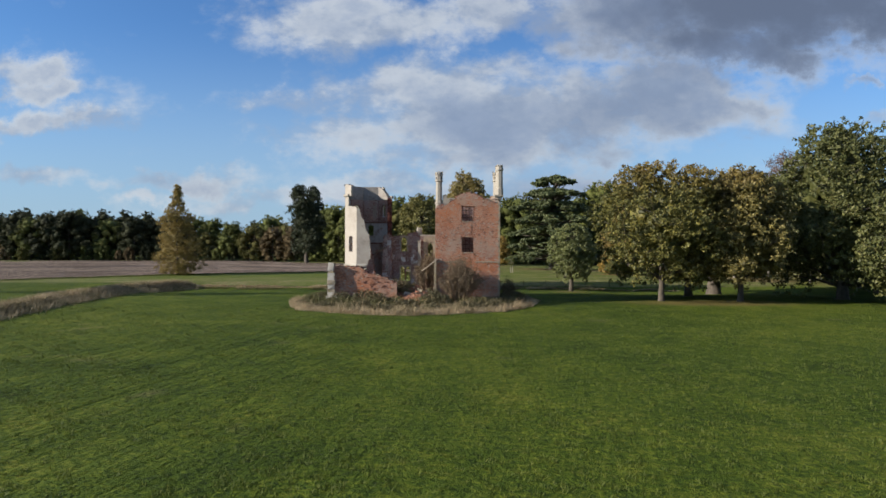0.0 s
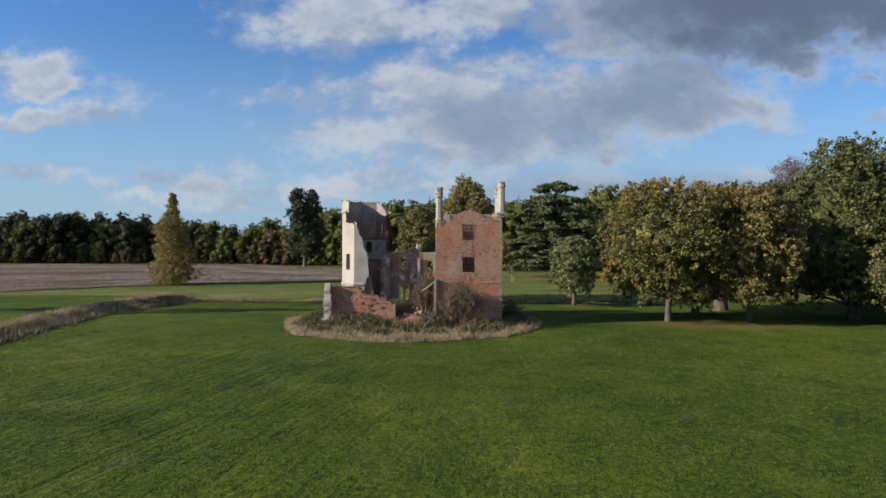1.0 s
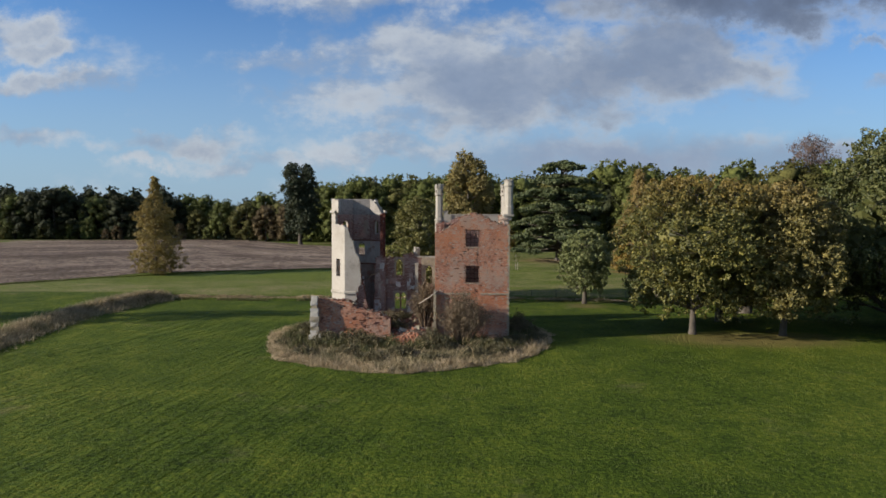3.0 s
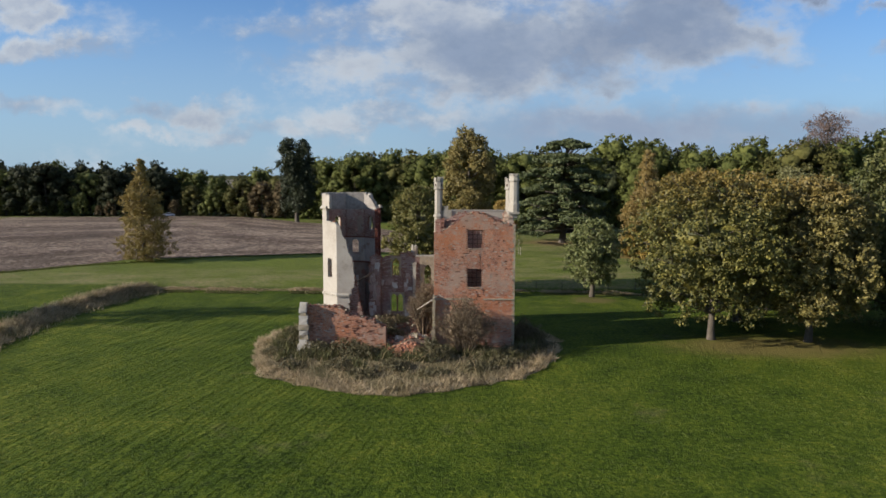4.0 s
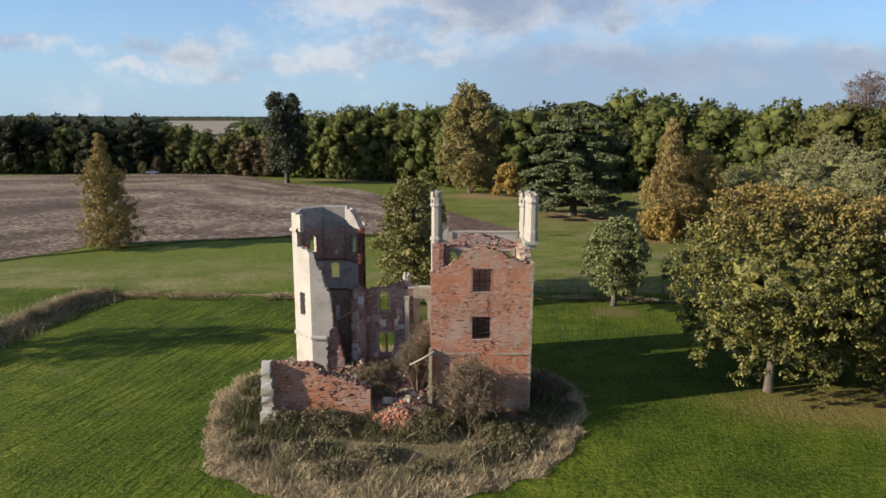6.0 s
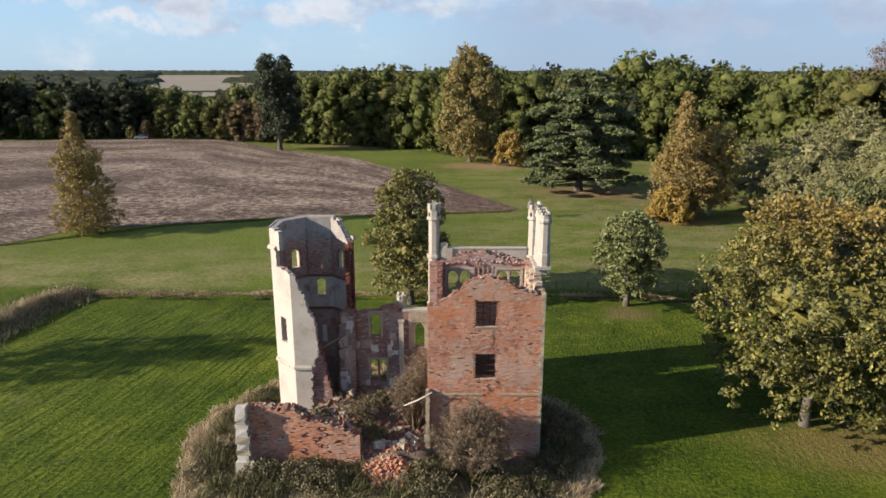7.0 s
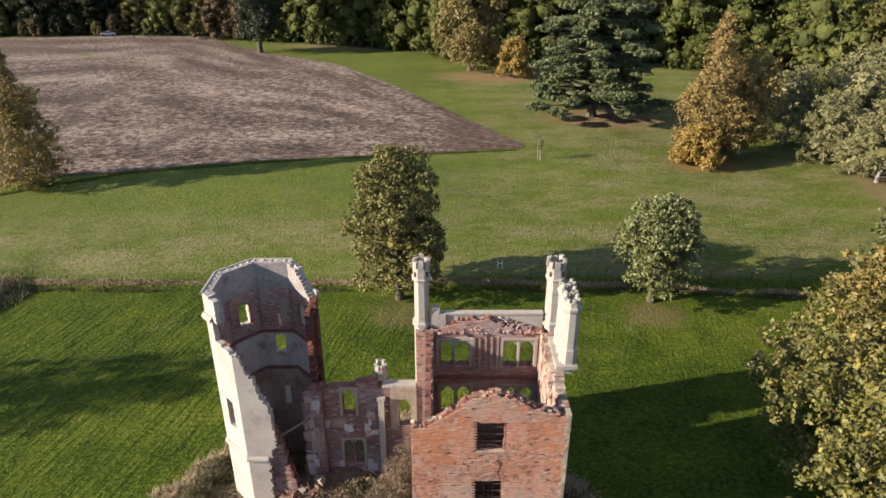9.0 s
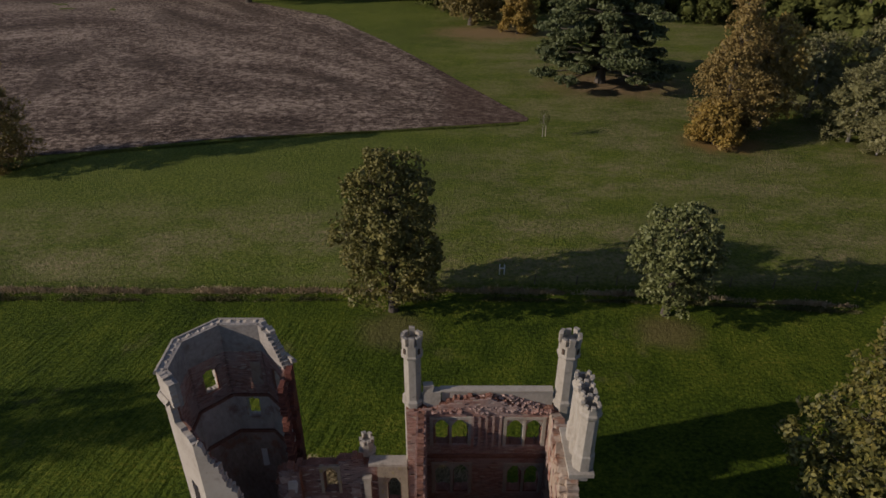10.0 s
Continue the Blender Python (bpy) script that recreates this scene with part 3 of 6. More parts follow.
def sheet(xs, ys, height):
    gx, gy = np.meshgrid(xs, ys)
    gz = height(gx, gy)
    verts = np.stack([gx, gy, gz], -1).reshape(-1, 3)
    w, h = len(xs), len(ys)
    i = (np.arange(h - 1)[:, None] * w + np.arange(w - 1)[None, :]).ravel()
    return verts, np.stack([i, i + 1, i + w + 1, i + w], -1)


gv, gf = sheet(lines(-4200, 4200, -70, 70, 0.8), lines(-400, 4600, -5, 140, 0.8), ground)
tagged(new("ground", to_mesh("ground", gv, gf, LAWN, smooth=True)), "mown green meadow with paler worn patches", "grass", kind="structure")


def outline_sheet(name, near, far, pieces, rows, raise_by, material, label, category, rough=0.0):
    """A sheet between two border lines of the same number of points, laid on the ground."""
    near, far = np.array(near, float), np.array(far, float)
    s = np.linspace(0, len(near) - 1, pieces)
    a = np.stack([np.interp(s, range(len(near)), near[:, k]) for k in (0, 1)], -1)
    b = np.stack([np.interp(s, range(len(far)), far[:, k]) for k in (0, 1)], -1)
    t = np.linspace(0, 1, rows)[:, None, None]
    xy = a[None] * (1 - t) + b[None] * t
    x, y = xy[..., 0], xy[..., 1]
    edge = np.minimum(1, np.minimum(t[..., 0], 1 - t[..., 0]) * rows / 3)
    z = ground(x, y) + raise_by + rough * edge * (wave(x, y * 2.2, 2.1, 5.0) + 0.6 * wave(x, y, 0.9, 2.0))
    i = (np.arange(rows - 1)[:, None] * pieces + np.arange(pieces - 1)[None, :]).ravel()
    me = to_mesh(name, np.stack([x, y, z], -1).reshape(-1, 3), np.stack([i, i + 1, i + pieces + 1, i + pieces], -1), material, smooth=True)
    lane = me.attributes.new("furrow", "FLOAT_VECTOR", "POINT")
    lane.data.foreach_set("vector", np.stack([np.broadcast_to(s[None, :], x.shape), np.broadcast_to(t[..., 0], x.shape), np.zeros(x.shape)], -1).astype(np.float32).ravel())
    return tagged(new(name, me), label, category, kind="structure")


outline_sheet("ploughed_field", [(-300.0, 40.0), (-150.0, 72.0), (-75.0, 100.0), (-56.3, 119.8), (-50.9, 128.1), (-39.4, 130.5), (-26.8, 133.9), (-9.7, 136.4), (1.9, 138.8), (11.9, 140.4)],
              [(-339.8, 225.1), (-226.1, 238.9), (-142.3, 247.4), (-90.3, 256.0), (-67.7, 252.7), (-43.9, 223.7), (-24.4, 207.8), (-8.9, 182.7), (4.2, 157.0), (12.3, 141.6)], 280, 220, 0.07, FIELD, "brown ploughed field with long curved furrows", "field", 0.008)
outline_sheet("far_field", [(-330, 800), (-270, 770), (-196, 750)], [(-640, 1560), (-520, 1570), (-390, 1560)], 40, 20, 1.0, FAR_FIELD, "pale stubble field beyond the woods", "field")
outline_sheet("far_field", [(-204, 600), (-182, 598), (-160, 600)], [(-254, 715), (-230, 716), (-200, 712)], 20, 10, 1.0, FAR_FIELD, "small pale field beside a hedge", "field")
outline_sheet("far_field", [(-1500, 1250), (-1300, 1260), (-1000, 1250)], [(-1700, 1500), (-1450, 1510), (-1100, 1500)], 20, 10, 1.0, FAR_FIELD, "thin pale field on the rise", "field")


# ---- trees ----
def leaf_cloud(centres, radii, per, size, droop=0.3, inner=0.25, flat=1.0, seed=1, corners=4):
    """Leaves round clump middles: each leaf is a small quad with a fold, turned mostly outwards and up."""
    g = np.random.default_rng(seed)
    centres, radii = np.repeat(np.asarray(centres), per, axis=0), np.repeat(np.asarray(radii), per)
    count = len(centres)
    d = g.normal(size=(count, 3))
    d[:, 2] = d[:, 2] * 0.8 + 0.25
    d /= np.linalg.norm(d, axis=1, keepdims=True)
    r = radii * np.where(g.random(count) < inner, g.uniform(0.2, 0.75, count), g.uniform(0.75, 1.1, count))
    p = centres + d * r[:, None] * np.array([1, 1, flat])
    normal = d + g.normal(size=(count, 3)) * 0.6 + np.array([0, 0, 0.35])
    normal /= np.linalg.norm(normal, axis=1, keepdims=True)
    along = np.cross(normal, g.normal(size=(count, 3)))
    along[:, 2] -= droop
    along /= np.linalg.norm(along, axis=1, keepdims=True) + 1e-9
    across = np.cross(normal, along)
    s = size * g.uniform(0.6, 1.25, count)[:, None]
    q = np.stack([p - along * s * 0.55, p + across * s * 0.34 - normal * s * 0.08, p + along * s * 0.55 - normal * s * 0.12, p - across * s * 0.34 - normal * s * 0.08], 1)
    if corners == 3:
        q = q[:, [0, 1, 3]] + (q[:, 2:3] - q[:, 0:1]) * np.array([0.0, 0.35, 0.35])[None, :, None]
    return q.reshape(-1, 3), np.arange(count * corners).reshape(-1, corners)


def ball(seed):
    """A lumpy closed ball of unit size, as verts and triangles."""
    bm = bmesh.new()
    bmesh.ops.create_icosphere(bm, subdivisions=1, radius=1.0)
    v = np.array([p.co[:] for p in bm.verts])
    f = np.array([[p.index for p in q.verts] for q in bm.faces])
    bm.free()
    return v * np.random.default_rng(seed).uniform(0.62, 1.18, (len(v), 1)), f


def hearts(lobes, share, seed, full=0.6):
    """The close inner foliage of a crown: one lumpy mass behind each lobe, drawn in towards the stem."""
    v, f = ball(seed)
    middle = np.mean([c for c, _, _ in lobes], axis=0)
    vs = [v * np.array([r, r, r * flat]) * full + middle + (np.array(c) - middle) * share for c, r, flat in lobes]
    return np.concatenate(vs), np.concatenate([f + i * len(v) for i in range(len(lobes))])


def crown_lobes(kind, height, radius, base, g):
    """Lobes (middle, radius, flatness) of a crown of that kind, and where its limbs end."""
    out = []
    span = height - base
    if kind in ("round", "oval", "shrub"):
        count = {"round": 44, "oval": 34, "shrub": 22}[kind]
        for i in range(count):
            t = (i + 0.5) / count
            zz = base + span * (0.06 + 0.86 * t)
            f = (zz - base) / span
            wide = radius * (math.sqrt(max(0.05, 1 - (1.75 * f - 0.70) ** 2)) if kind != "shrub" else math.sqrt(max(0.05, 1 - (1.1 * f - 0.12) ** 2)))
            ang = i * 2.39996 + g.uniform(-0.5, 0.5)
            rr = radius * g.uniform(0.21, 0.36)
            off = max(0.0, wide - rr * 0.85) * (0.4 + 0.6 * g.random() ** 0.4)
            out.append(((off * math.cos(ang), off * math.sin(ang), min(zz, height - rr * 0.8)), rr, 0.85))
    elif kind == "dome":
        # a woodland crown: many masses on a broad uneven dome, leaves down to the ground
        for i in range(32):
            f = (i + 0.5) / 32
            zz = base + span * (0.06 + 0.86 * f)
            wide = radius * math.sqrt(max(0.04, 1 - ((f - 0.30) / 0.76) ** 2)) * g.uniform(0.82, 1.08)
            ang = i * 2.39996 + g.uniform(-0.5, 0.5)
            rr = radius * g.uniform(0.22, 0.36)
            off = max(0.0, wide - rr * 0.8) * g.uniform(0.75, 1.0)
            out.append(((off * math.cos(ang), off * math.sin(ang), min(zz, height - rr * 0.9)), rr, g.uniform(0.7, 0.95)))
    elif kind == "larch":
        # broad and leafy below, a thin half-bare spire above
        for i in range(78):
            f = (i + 0.5) / 78
            zz = base + span * f * 0.98
            wide = radius * float(np.interp(f, [0, 0.06, 0.3, 0.5, 0.66, 0.8, 1.0], [0.72, 0.95, 1.0, 0.86, 0.60, 0.36, 0.08])) * g.uniform(0.82, 1.12)
            ang = i * 2.39996 + g.uniform(-0.5, 0.5)
            off = wide * g.uniform(0.30, 0.78)
            out.append(((off * math.cos(ang), off * math.sin(ang), zz), max(0.25, wide * 0.33), 0.62))
    elif kind == "cedar":
        tiers = 7
        for k in range(tiers):
            f = k / (tiers - 1)
            zz = base + span * (0.14 + 0.82 * f)
            wide = radius * (1.0 - 0.55 * f ** 3.0)
            boughs = 9 - int(4 * f)
            for i in range(boughs):
                ang = i * 2 * math.pi / boughs + k * 0.9 + g.uniform(-0.35, 0.35)
                reach = wide * g.uniform(0.75, 1.12)
                for share in (0.35, 0.6, 0.85):
                    out.append(((reach * share * math.cos(ang), reach * share * math.sin(ang), zz - 2.6 * share * share * (1.15 - 0.6 * f) + g.uniform(-0.3, 0.3)), radius * (0.10 + 0.07 * share), 0.26))
    elif kind == "pine":
        for i in range(52):
            f = (i + 0.5) / 52
            zz = base + span * f * 0.95
            wide = radius * (0.62 + 0.42 * math.sin(math.pi * min(1, 0.10 + f * 0.85)) + 0.10 * math.sin(9 * f))
            ang = i * 2.39996 + g.uniform(-0.5, 0.5)
            off = wide * g.uniform(0.3, 0.75)
            out.append(((off * math.cos(ang), off * math.sin(ang), zz), radius * g.uniform(0.26, 0.4), 0.8))
    return out


def tree(name, kind, height, radius, base, leaf_material, bark, label, category="tree", seed=1, clumps=22, clump=0.45, per=16, size=0.3, trunk=0.3, stems=1, group="", lean=0.0, bare=0.0, twigs=3, heart=0.6, full=0.6, corners=4):
    """A tree at the origin: a tapered trunk with limbs to its lobes, and a crown of leaf clumps."""
    g = np.random.default_rng(seed)
    rnd = random.Random(seed)
    lobes = crown_lobes(kind, height, radius, base, g)
    ob = thing(name, (0, 0, 0), label, category, group)
    wood = Shape()
    top = height * (0.96 if kind in ("pine", "larch") else 0.8)
    for s in range(stems):
        ox, oy = (0, 0) if stems == 1 else (0.9 * math.cos(s * 3.1 + 0.4), 0.5 * math.sin(s * 2.3))
        levels = [(-0.3, 1.5), (0.25, 1.12), (1.3, 0.95), (top * 0.35, 0.72), (top * 0.65, 0.42), (top, 0.08)]
        wood.tube([(ox + lean * z + 0.05 * math.sin(z * 1.3 + seed) * max(z, 0.0) ** 0.5, oy + 0.05 * math.cos(z * 1.1 + seed) * max(z, 0.0) ** 0.5, z) for z, _ in levels], [trunk * w for _, w in levels], 9)
    for (x, y, z), r, _ in lobes:
        reach = math.hypot(x, y)
        z0 = max(0.9, base + 0.4, min(z - reach * (0.55 if kind in ("round", "oval", "shrub", "dome") else 0.12), top * 0.9))
        mid = (x * 0.45, y * 0.45, z0 + (z - z0) * 0.6)
        w = trunk * (0.34 if kind in ("round", "oval", "cedar") else 0.16)
        wood.tube([(lean * z0, 0, z0), mid, (x, y, z)], [w, w * 0.6, w * 0.2], 5 if twigs else 3)
        for _ in range(twigs if bare == 0 else 8):
            d = Vector((rnd.gauss(0, 1), rnd.gauss(0, 1), rnd.gauss(0.3, 0.8))).normalized() * r * rnd.uniform(0.8, 1.25 if bare else 1.0)
            wood.tube([mid if rnd.random() < 0.3 else (x, y, z), (x + d.x * 0.5, y + d.y * 0.5, z + d.z * 0.45), (x + d.x, y + d.y, z + d.z)], [w * 0.3, w * 0.2, w * 0.08], 3)
    part("trunk", wood.mesh("trunk", bark, True), ob)
    mids, sizes = [], []
    for (x, y, z), r, flat in lobes:
        some = clumps if not bare or z < base + (height - base) * (1 - bare) else max(2, int(clumps * 0.4))
        d = g.normal(size=(some, 3))
        d[:, 2] = d[:, 2] * 0.9 + 0.2
        d /= np.linalg.norm(d, axis=1, keepdims=True)
        rr = r * g.uniform(0.55, 1.08, some)[:, None]
        mids.append(np.array([x, y, z]) + d * rr * np.array([1, 1, flat]))
        sizes.append(np.full(some, clump) * g.uniform(0.6, 1.3, some))
    mids, sizes = np.concatenate(mids), np.concatenate(sizes)
    keep = mids[:, 2] > max(0.25, base - 0.9)
    lv, lf = leaf_cloud(mids[keep], sizes[keep], per, size, seed=seed + 50, flat=0.6 if kind == "cedar" else 0.85, corners=corners)
    part("crown", to_mesh("crown", lv, lf, leaf_material), ob)
    if heart:
        part("inner_foliage", to_mesh("inner_foliage", *hearts(lobes, heart, seed, full), leaf_material, smooth=kind == "dome"), ob)
    return ob


def stand(ob, x, y, turn=0.0, scale=1.0, z=None):
    """Puts a thing on the ground."""
    ob.matrix_basis = pose(x, y, float(ground(x, y)) if z is None else z, 0, 0, turn) @ Matrix.Scale(scale, 4)
    return ob


def again(ob, x, y, turn, scale=1.0):
    c = copy_thing(ob, pose(x, y, float(ground(x, y)), 0, 0, turn))
    c.scale = (scale, scale, scale)
    return c


# the old trees beside the ruin
near = dict(clumps=50, clump=0.40, per=24, size=0.25, heart=0.55, full=0.62)
stand(tree("horse_chestnut", "round", 14.9, 8.1, 1.9, L_CHESTNUT, BARK, "broad horse chestnut turning yellow, low leafy crown", seed=5, trunk=0.31, group="chestnuts beside the ruin", **near), 23.5, 75.9, 20)
stand(tree("horse_chestnut", "round", 14.2, 6.2, 2.0, L_CHESTNUT_OCHRE, BARK, "horse chestnut with ochre autumn leaves", seed=8, trunk=0.31, group="chestnuts beside the ruin", **near), 31.6, 75.2, 75)
stand(tree("horse_chestnut", "round", 12.6, 5.4, 1.4, L_CHESTNUT, BARK, "shaded horse chestnut standing behind others", seed=13, trunk=0.42, group="chestnuts beside the ruin", clumps=24, clump=0.55, per=18, size=0.34), 29.2, 83.5, 140)
stand(tree("horse_chestnut", "round", 13.5, 6.0, 2.4, L_CHESTNUT_GREEN, BARK, "old horse chestnut with a thick flared trunk", seed=17, trunk=0.85, group="chestnuts beside the ruin", clumps=24, clump=0.55, per=18, size=0.34), 35.4, 91.5, 200)
stand(tree("horse_chestnut", "round", 19.8, 9.4, 1.0, L_CHESTNUT_GREEN, BARK, "tall green horse chestnut with a wide dome", seed=21, trunk=0.6, group="chestnuts beside the ruin", clumps=84, clump=0.42, per=18, size=0.30, heart=0.55), 45.0, 79.5, 30)
stand(tree("horse_chestnut", "round", 13.0, 6.2, 0.6, L_CHESTNUT_GREEN, BARK, "green horse chestnut with branches near the ground", seed=27, trunk=0.4, group="chestnuts beside the ruin", clumps=28, clump=0.55, per=20, size=0.32), 47.5, 69.5, 250)
stand(tree("field_maple", "oval", 9.7, 3.9, 1.4, L_YOUNG, BARK, "small rounded tree with pale green leaves", seed=31, trunk=0.3, clumps=22, clump=0.36, per=18, size=0.27, heart=0.4), 18.4, 99.7, 10)
stand(tree("lime_tree", "oval", 13.8, 4.7, 1.2, L_MID, BARK, "upright olive-green tree behind the ruin", seed=36, trunk=0.34, clumps=40, clump=0.38, per=18, size=0.26, heart=0.4), -3.0, 100.2, 60)
stand(tree("larch", "larch", 16.6, 4.9, 0.3, L_LARCH, BARK, "conical tawny larch thinning towards its top", seed=41, trunk=0.30, clumps=30, clump=0.42, per=13, size=0.27, corners=3, bare=0.36, heart=0), -48.4, 125.6, 15)
stand(tree("scots_pine", "pine", 25.4, 7.0, 4.2, L_PINE, BARK, "tall dark pine standing at the field's edge", seed=46, trunk=0.7, clumps=34, clump=0.75, per=16, size=0.55, corners=3), -45.3, 223.8, 0)
stand(tree("cedar", "cedar", 21.8, 10.9, 1.8, L_CEDAR, BARK, "spreading blue-green cedar with level boughs", seed=52, trunk=0.75, twigs=1, heart=0.7, clumps=50, clump=0.45, per=14, size=0.49, corners=3), 25.2, 158.2, 40)
stand(tree("beech", "oval", 27.4, 8.3, 0.2, L_BEECH, BARK, "tall yellow-brown beech at the wood's edge", seed=57, trunk=0.6, clumps=44, clump=0.8, per=18, size=0.55, corners=3), 6.9, 199.0, 0)
stand(tree("orange_bush", "shrub", 8.0, 3.8, 0.3, L_ORANGE, BARK, "rounded orange autumn bush", "bush", seed=61, trunk=0.16, clumps=30, clump=0.55, per=16, size=0.43, corners=3), 15.6, 190.5, 0)
stand(tree("larch", "larch", 18.8, 5.4, 0.6, L_TAWNY, BARK, "tawny larch with two thin pale stems", seed=66, trunk=0.26, clumps=30, clump=0.5, per=15, size=0.30, corners=3, stems=2, bare=0.4, heart=0), 36.0, 136.3, 70)
stand(tree("orange_bush", "shrub", 5.3, 3.5, 0.2, L_ORANGE, BARK, "golden orange bush at the foot of a larch", "bush", seed=71, trunk=0.12, clumps=30, clump=0.42, per=18, size=0.32, corners=3), 33.8, 133.3, 0)
stand(tree("hornbeam", "oval", 14.3, 4.4, 0.8, L_LARCH, PALE_BARK, "thin russet tree beside a tawny larch", seed=74, trunk=0.24, clumps=22, clump=0.5, per=14, size=0.37, corners=3), 41.7, 138.6, 0)
willow = stand(tree("willow", "shrub", 14.3, 6.4, 0.4, L_WILLOW, PALE_BARK, "grey-green willow with silvery leaves", seed=78, trunk=0.3, twigs=1, clumps=26, clump=0.6, per=16, size=0.36, corners=3, group="willows at the wood's edge"), 57.0, 140.4, 0)
for x, y, turn, s in ((64.7, 132.7, 80, 1.0), (51.0, 134.5, 190, 0.68), (54.0, 127.5, 130, 0.72), (56.9, 120.6, 20, 0.72), (69.6, 125.3, 250, 0.95), (60.1, 113.1, 300, 0.7), (70.0, 113.7, 30, 0.95), (67.7, 146.3, 160, 1.15),
                      (60.9, 127.5, 210, 0.9), (65.0, 119.0, 100, 0.85), (50.1, 143.4, 330, 0.8), (65.2, 105.2, 65, 0.75), (58.0, 116.8, 145, 0.4), (52.2, 130.3, 20, 0.4)):
    again(willow, x, y, turn, s)
# a tree out of view whose shadow falls across the meadow
stand(tree("beech", "round", 17.5, 5.4, 4.0, L_BROWN, BARK, "beech standing alone on the meadow", seed=83, trunk=0.5, clumps=10, clump=0.6, per=12, size=0.43, corners=3, heart=0), -59.5, 78.5, 0)

# the woods behind the fields
far_tree = dict(clumps=15, clump=0.75, per=11, size=0.62, corners=3, heart=0.92, full=0.8, trunk=0.35, twigs=0, category="tree", group="woodland trees")
thin = dict(far_tree, clumps=9, per=7, size=0.85)
kinds = [tree("woodland_tree", "dome", 18, 8.7, 0.0, L_GREEN, BARK, "green deciduous tree in the wood", seed=101, **far_tree),
         tree("woodland_tree", "dome", 18, 7.7, 0.0, L_GREEN, BARK, "dense green tree in the wood", seed=103, **far_tree),
         tree("woodland_tree", "dome", 18, 8.2, 0.0, L_YELLOW, BARK, "yellow-green tree in the wood", seed=107, **far_tree),
         tree("woodland_tree", "dome", 18, 7.4, 0.0, L_BROWN, BARK, "russet tree in the wood", seed=109, **far_tree),
         tree("woodland_tree", "dome", 18, 8.1, 0.0, L_DARK, BARK, "dark evergreen tree in the wood", seed=113, **far_tree),
         tree("woodland_tree", "dome", 18, 8.6, 0.0, L_YELLOW, BARK, "bushy yellow-green tree at the wood's edge", seed=127, **far_tree),
         tree("woodland_tree", "dome", 18, 7.6, 0.0, L_GREEN, BARK, "green tree deeper in the wood", seed=141, **thin),
         tree("woodland_tree", "dome", 18, 7.2, 0.0, L_DARK, BARK, "dark tree deeper in the wood", seed=143, **thin),
         tree("woodland_tree", "dome", 18, 7.4, 0.0, L_YELLOW, BARK, "yellowing tree deeper in the wood", seed=147, **thin)]
pick = random.Random(5)
used = set()


def plant(index, x, y, height):
    ob, s = kinds[index], height / 18.0
    if index not in used:
        used.add(index)
        return stand(ob, x, y, pick.uniform(0, 360), s)
    return again(ob, x, y, pick.uniform(0, 360), s)


def belt(x0, x1, line, gap, heights, weights, rows=2, deep=9.0):
    """A belt of trees along a line y = line(x), several rows deep."""
    for r in range(rows):
        x = x0 + pick.uniform(0, gap)
        while x < x1:
            plant(pick.choices(range(6), weights)[0] if r < 1 else pick.choices((6, 7, 8), (weights[0] + weights[1], weights[4], weights[2]))[0], x + pick.uniform(-1, 1), line(x) + r * deep + pick.uniform(-1.5, 1.5), pick.uniform(*heights) * (1 + 0.08 * r))
            x += gap * pick.uniform(0.75, 1.25)


belt(-215, -104, lambda x: 259 + 0.03 * (x + 112), 8.0, (15.5, 19.5), (1, 1, 0.3, 0.2, 6, 0.4))
belt(-108, -54, lambda x: 265 - 0.32 * (x + 108), 8.5, (10, 17), (4, 3, 1.5, 1.6, 2, 1))
belt(-54, -2, lambda x: 251 - 0.42 * (x + 54), 8.0, (17, 23), (5, 5, 2, 0.5, 0.6, 1.2))
belt(-1, 72, lambda x: 219.5 - 0.11 * x, 9.0, (18.5, 23.5), (5, 4, 2.2, 1.2, 1.2, 1))
belt(52, 140, lambda x: 210.7 - 0.46 * (x - 52), 9.5, (20, 26), (4, 3, 3.5, 2.0, 1.0, 1))
belt(66, 129, lambda x: 155.5 - 0.29 * (x - 66), 9.5, (17.5, 23.5), (2, 2, 2, 3, 0.5, 2), 2)
belt(52, 68, lambda x: 92 - 0.1 * (x - 52), 9.0, (13, 18), (3, 2, 1, 1, 1, 1), 2)
stand(tree("bare_beech", "oval", 28.0, 7.0, 7.0, L_TWIG, BARK, "tall nearly leafless tree above the wood", seed=131, trunk=0.45, clumps=90, clump=0.7, per=14, size=0.30, corners=3, bare=0.9, heart=0), 78.3, 155.8, 0)

# undergrowth that closes the wood's edge
belt(-215, -58, lambda x: 255 + 0.03 * (x + 112), 5.5, (4, 7), (2, 3, 1, 0.6, 3, 1), 1)
belt(-54, -5, lambda x: 247 - 0.42 * (x + 54), 5.0, (4.5, 8), (3, 3, 1, 0.4, 1, 1.5), 1)
belt(-2, 70, lambda x: 215 - 0.11 * x, 5.5, (5, 9), (3, 3, 1, 1, 2, 1), 1)
belt(52, 123, lambda x: 203 - 0.46 * (x - 52), 6.5, (6, 10), (3, 3, 1, 1, 2, 1), 1)
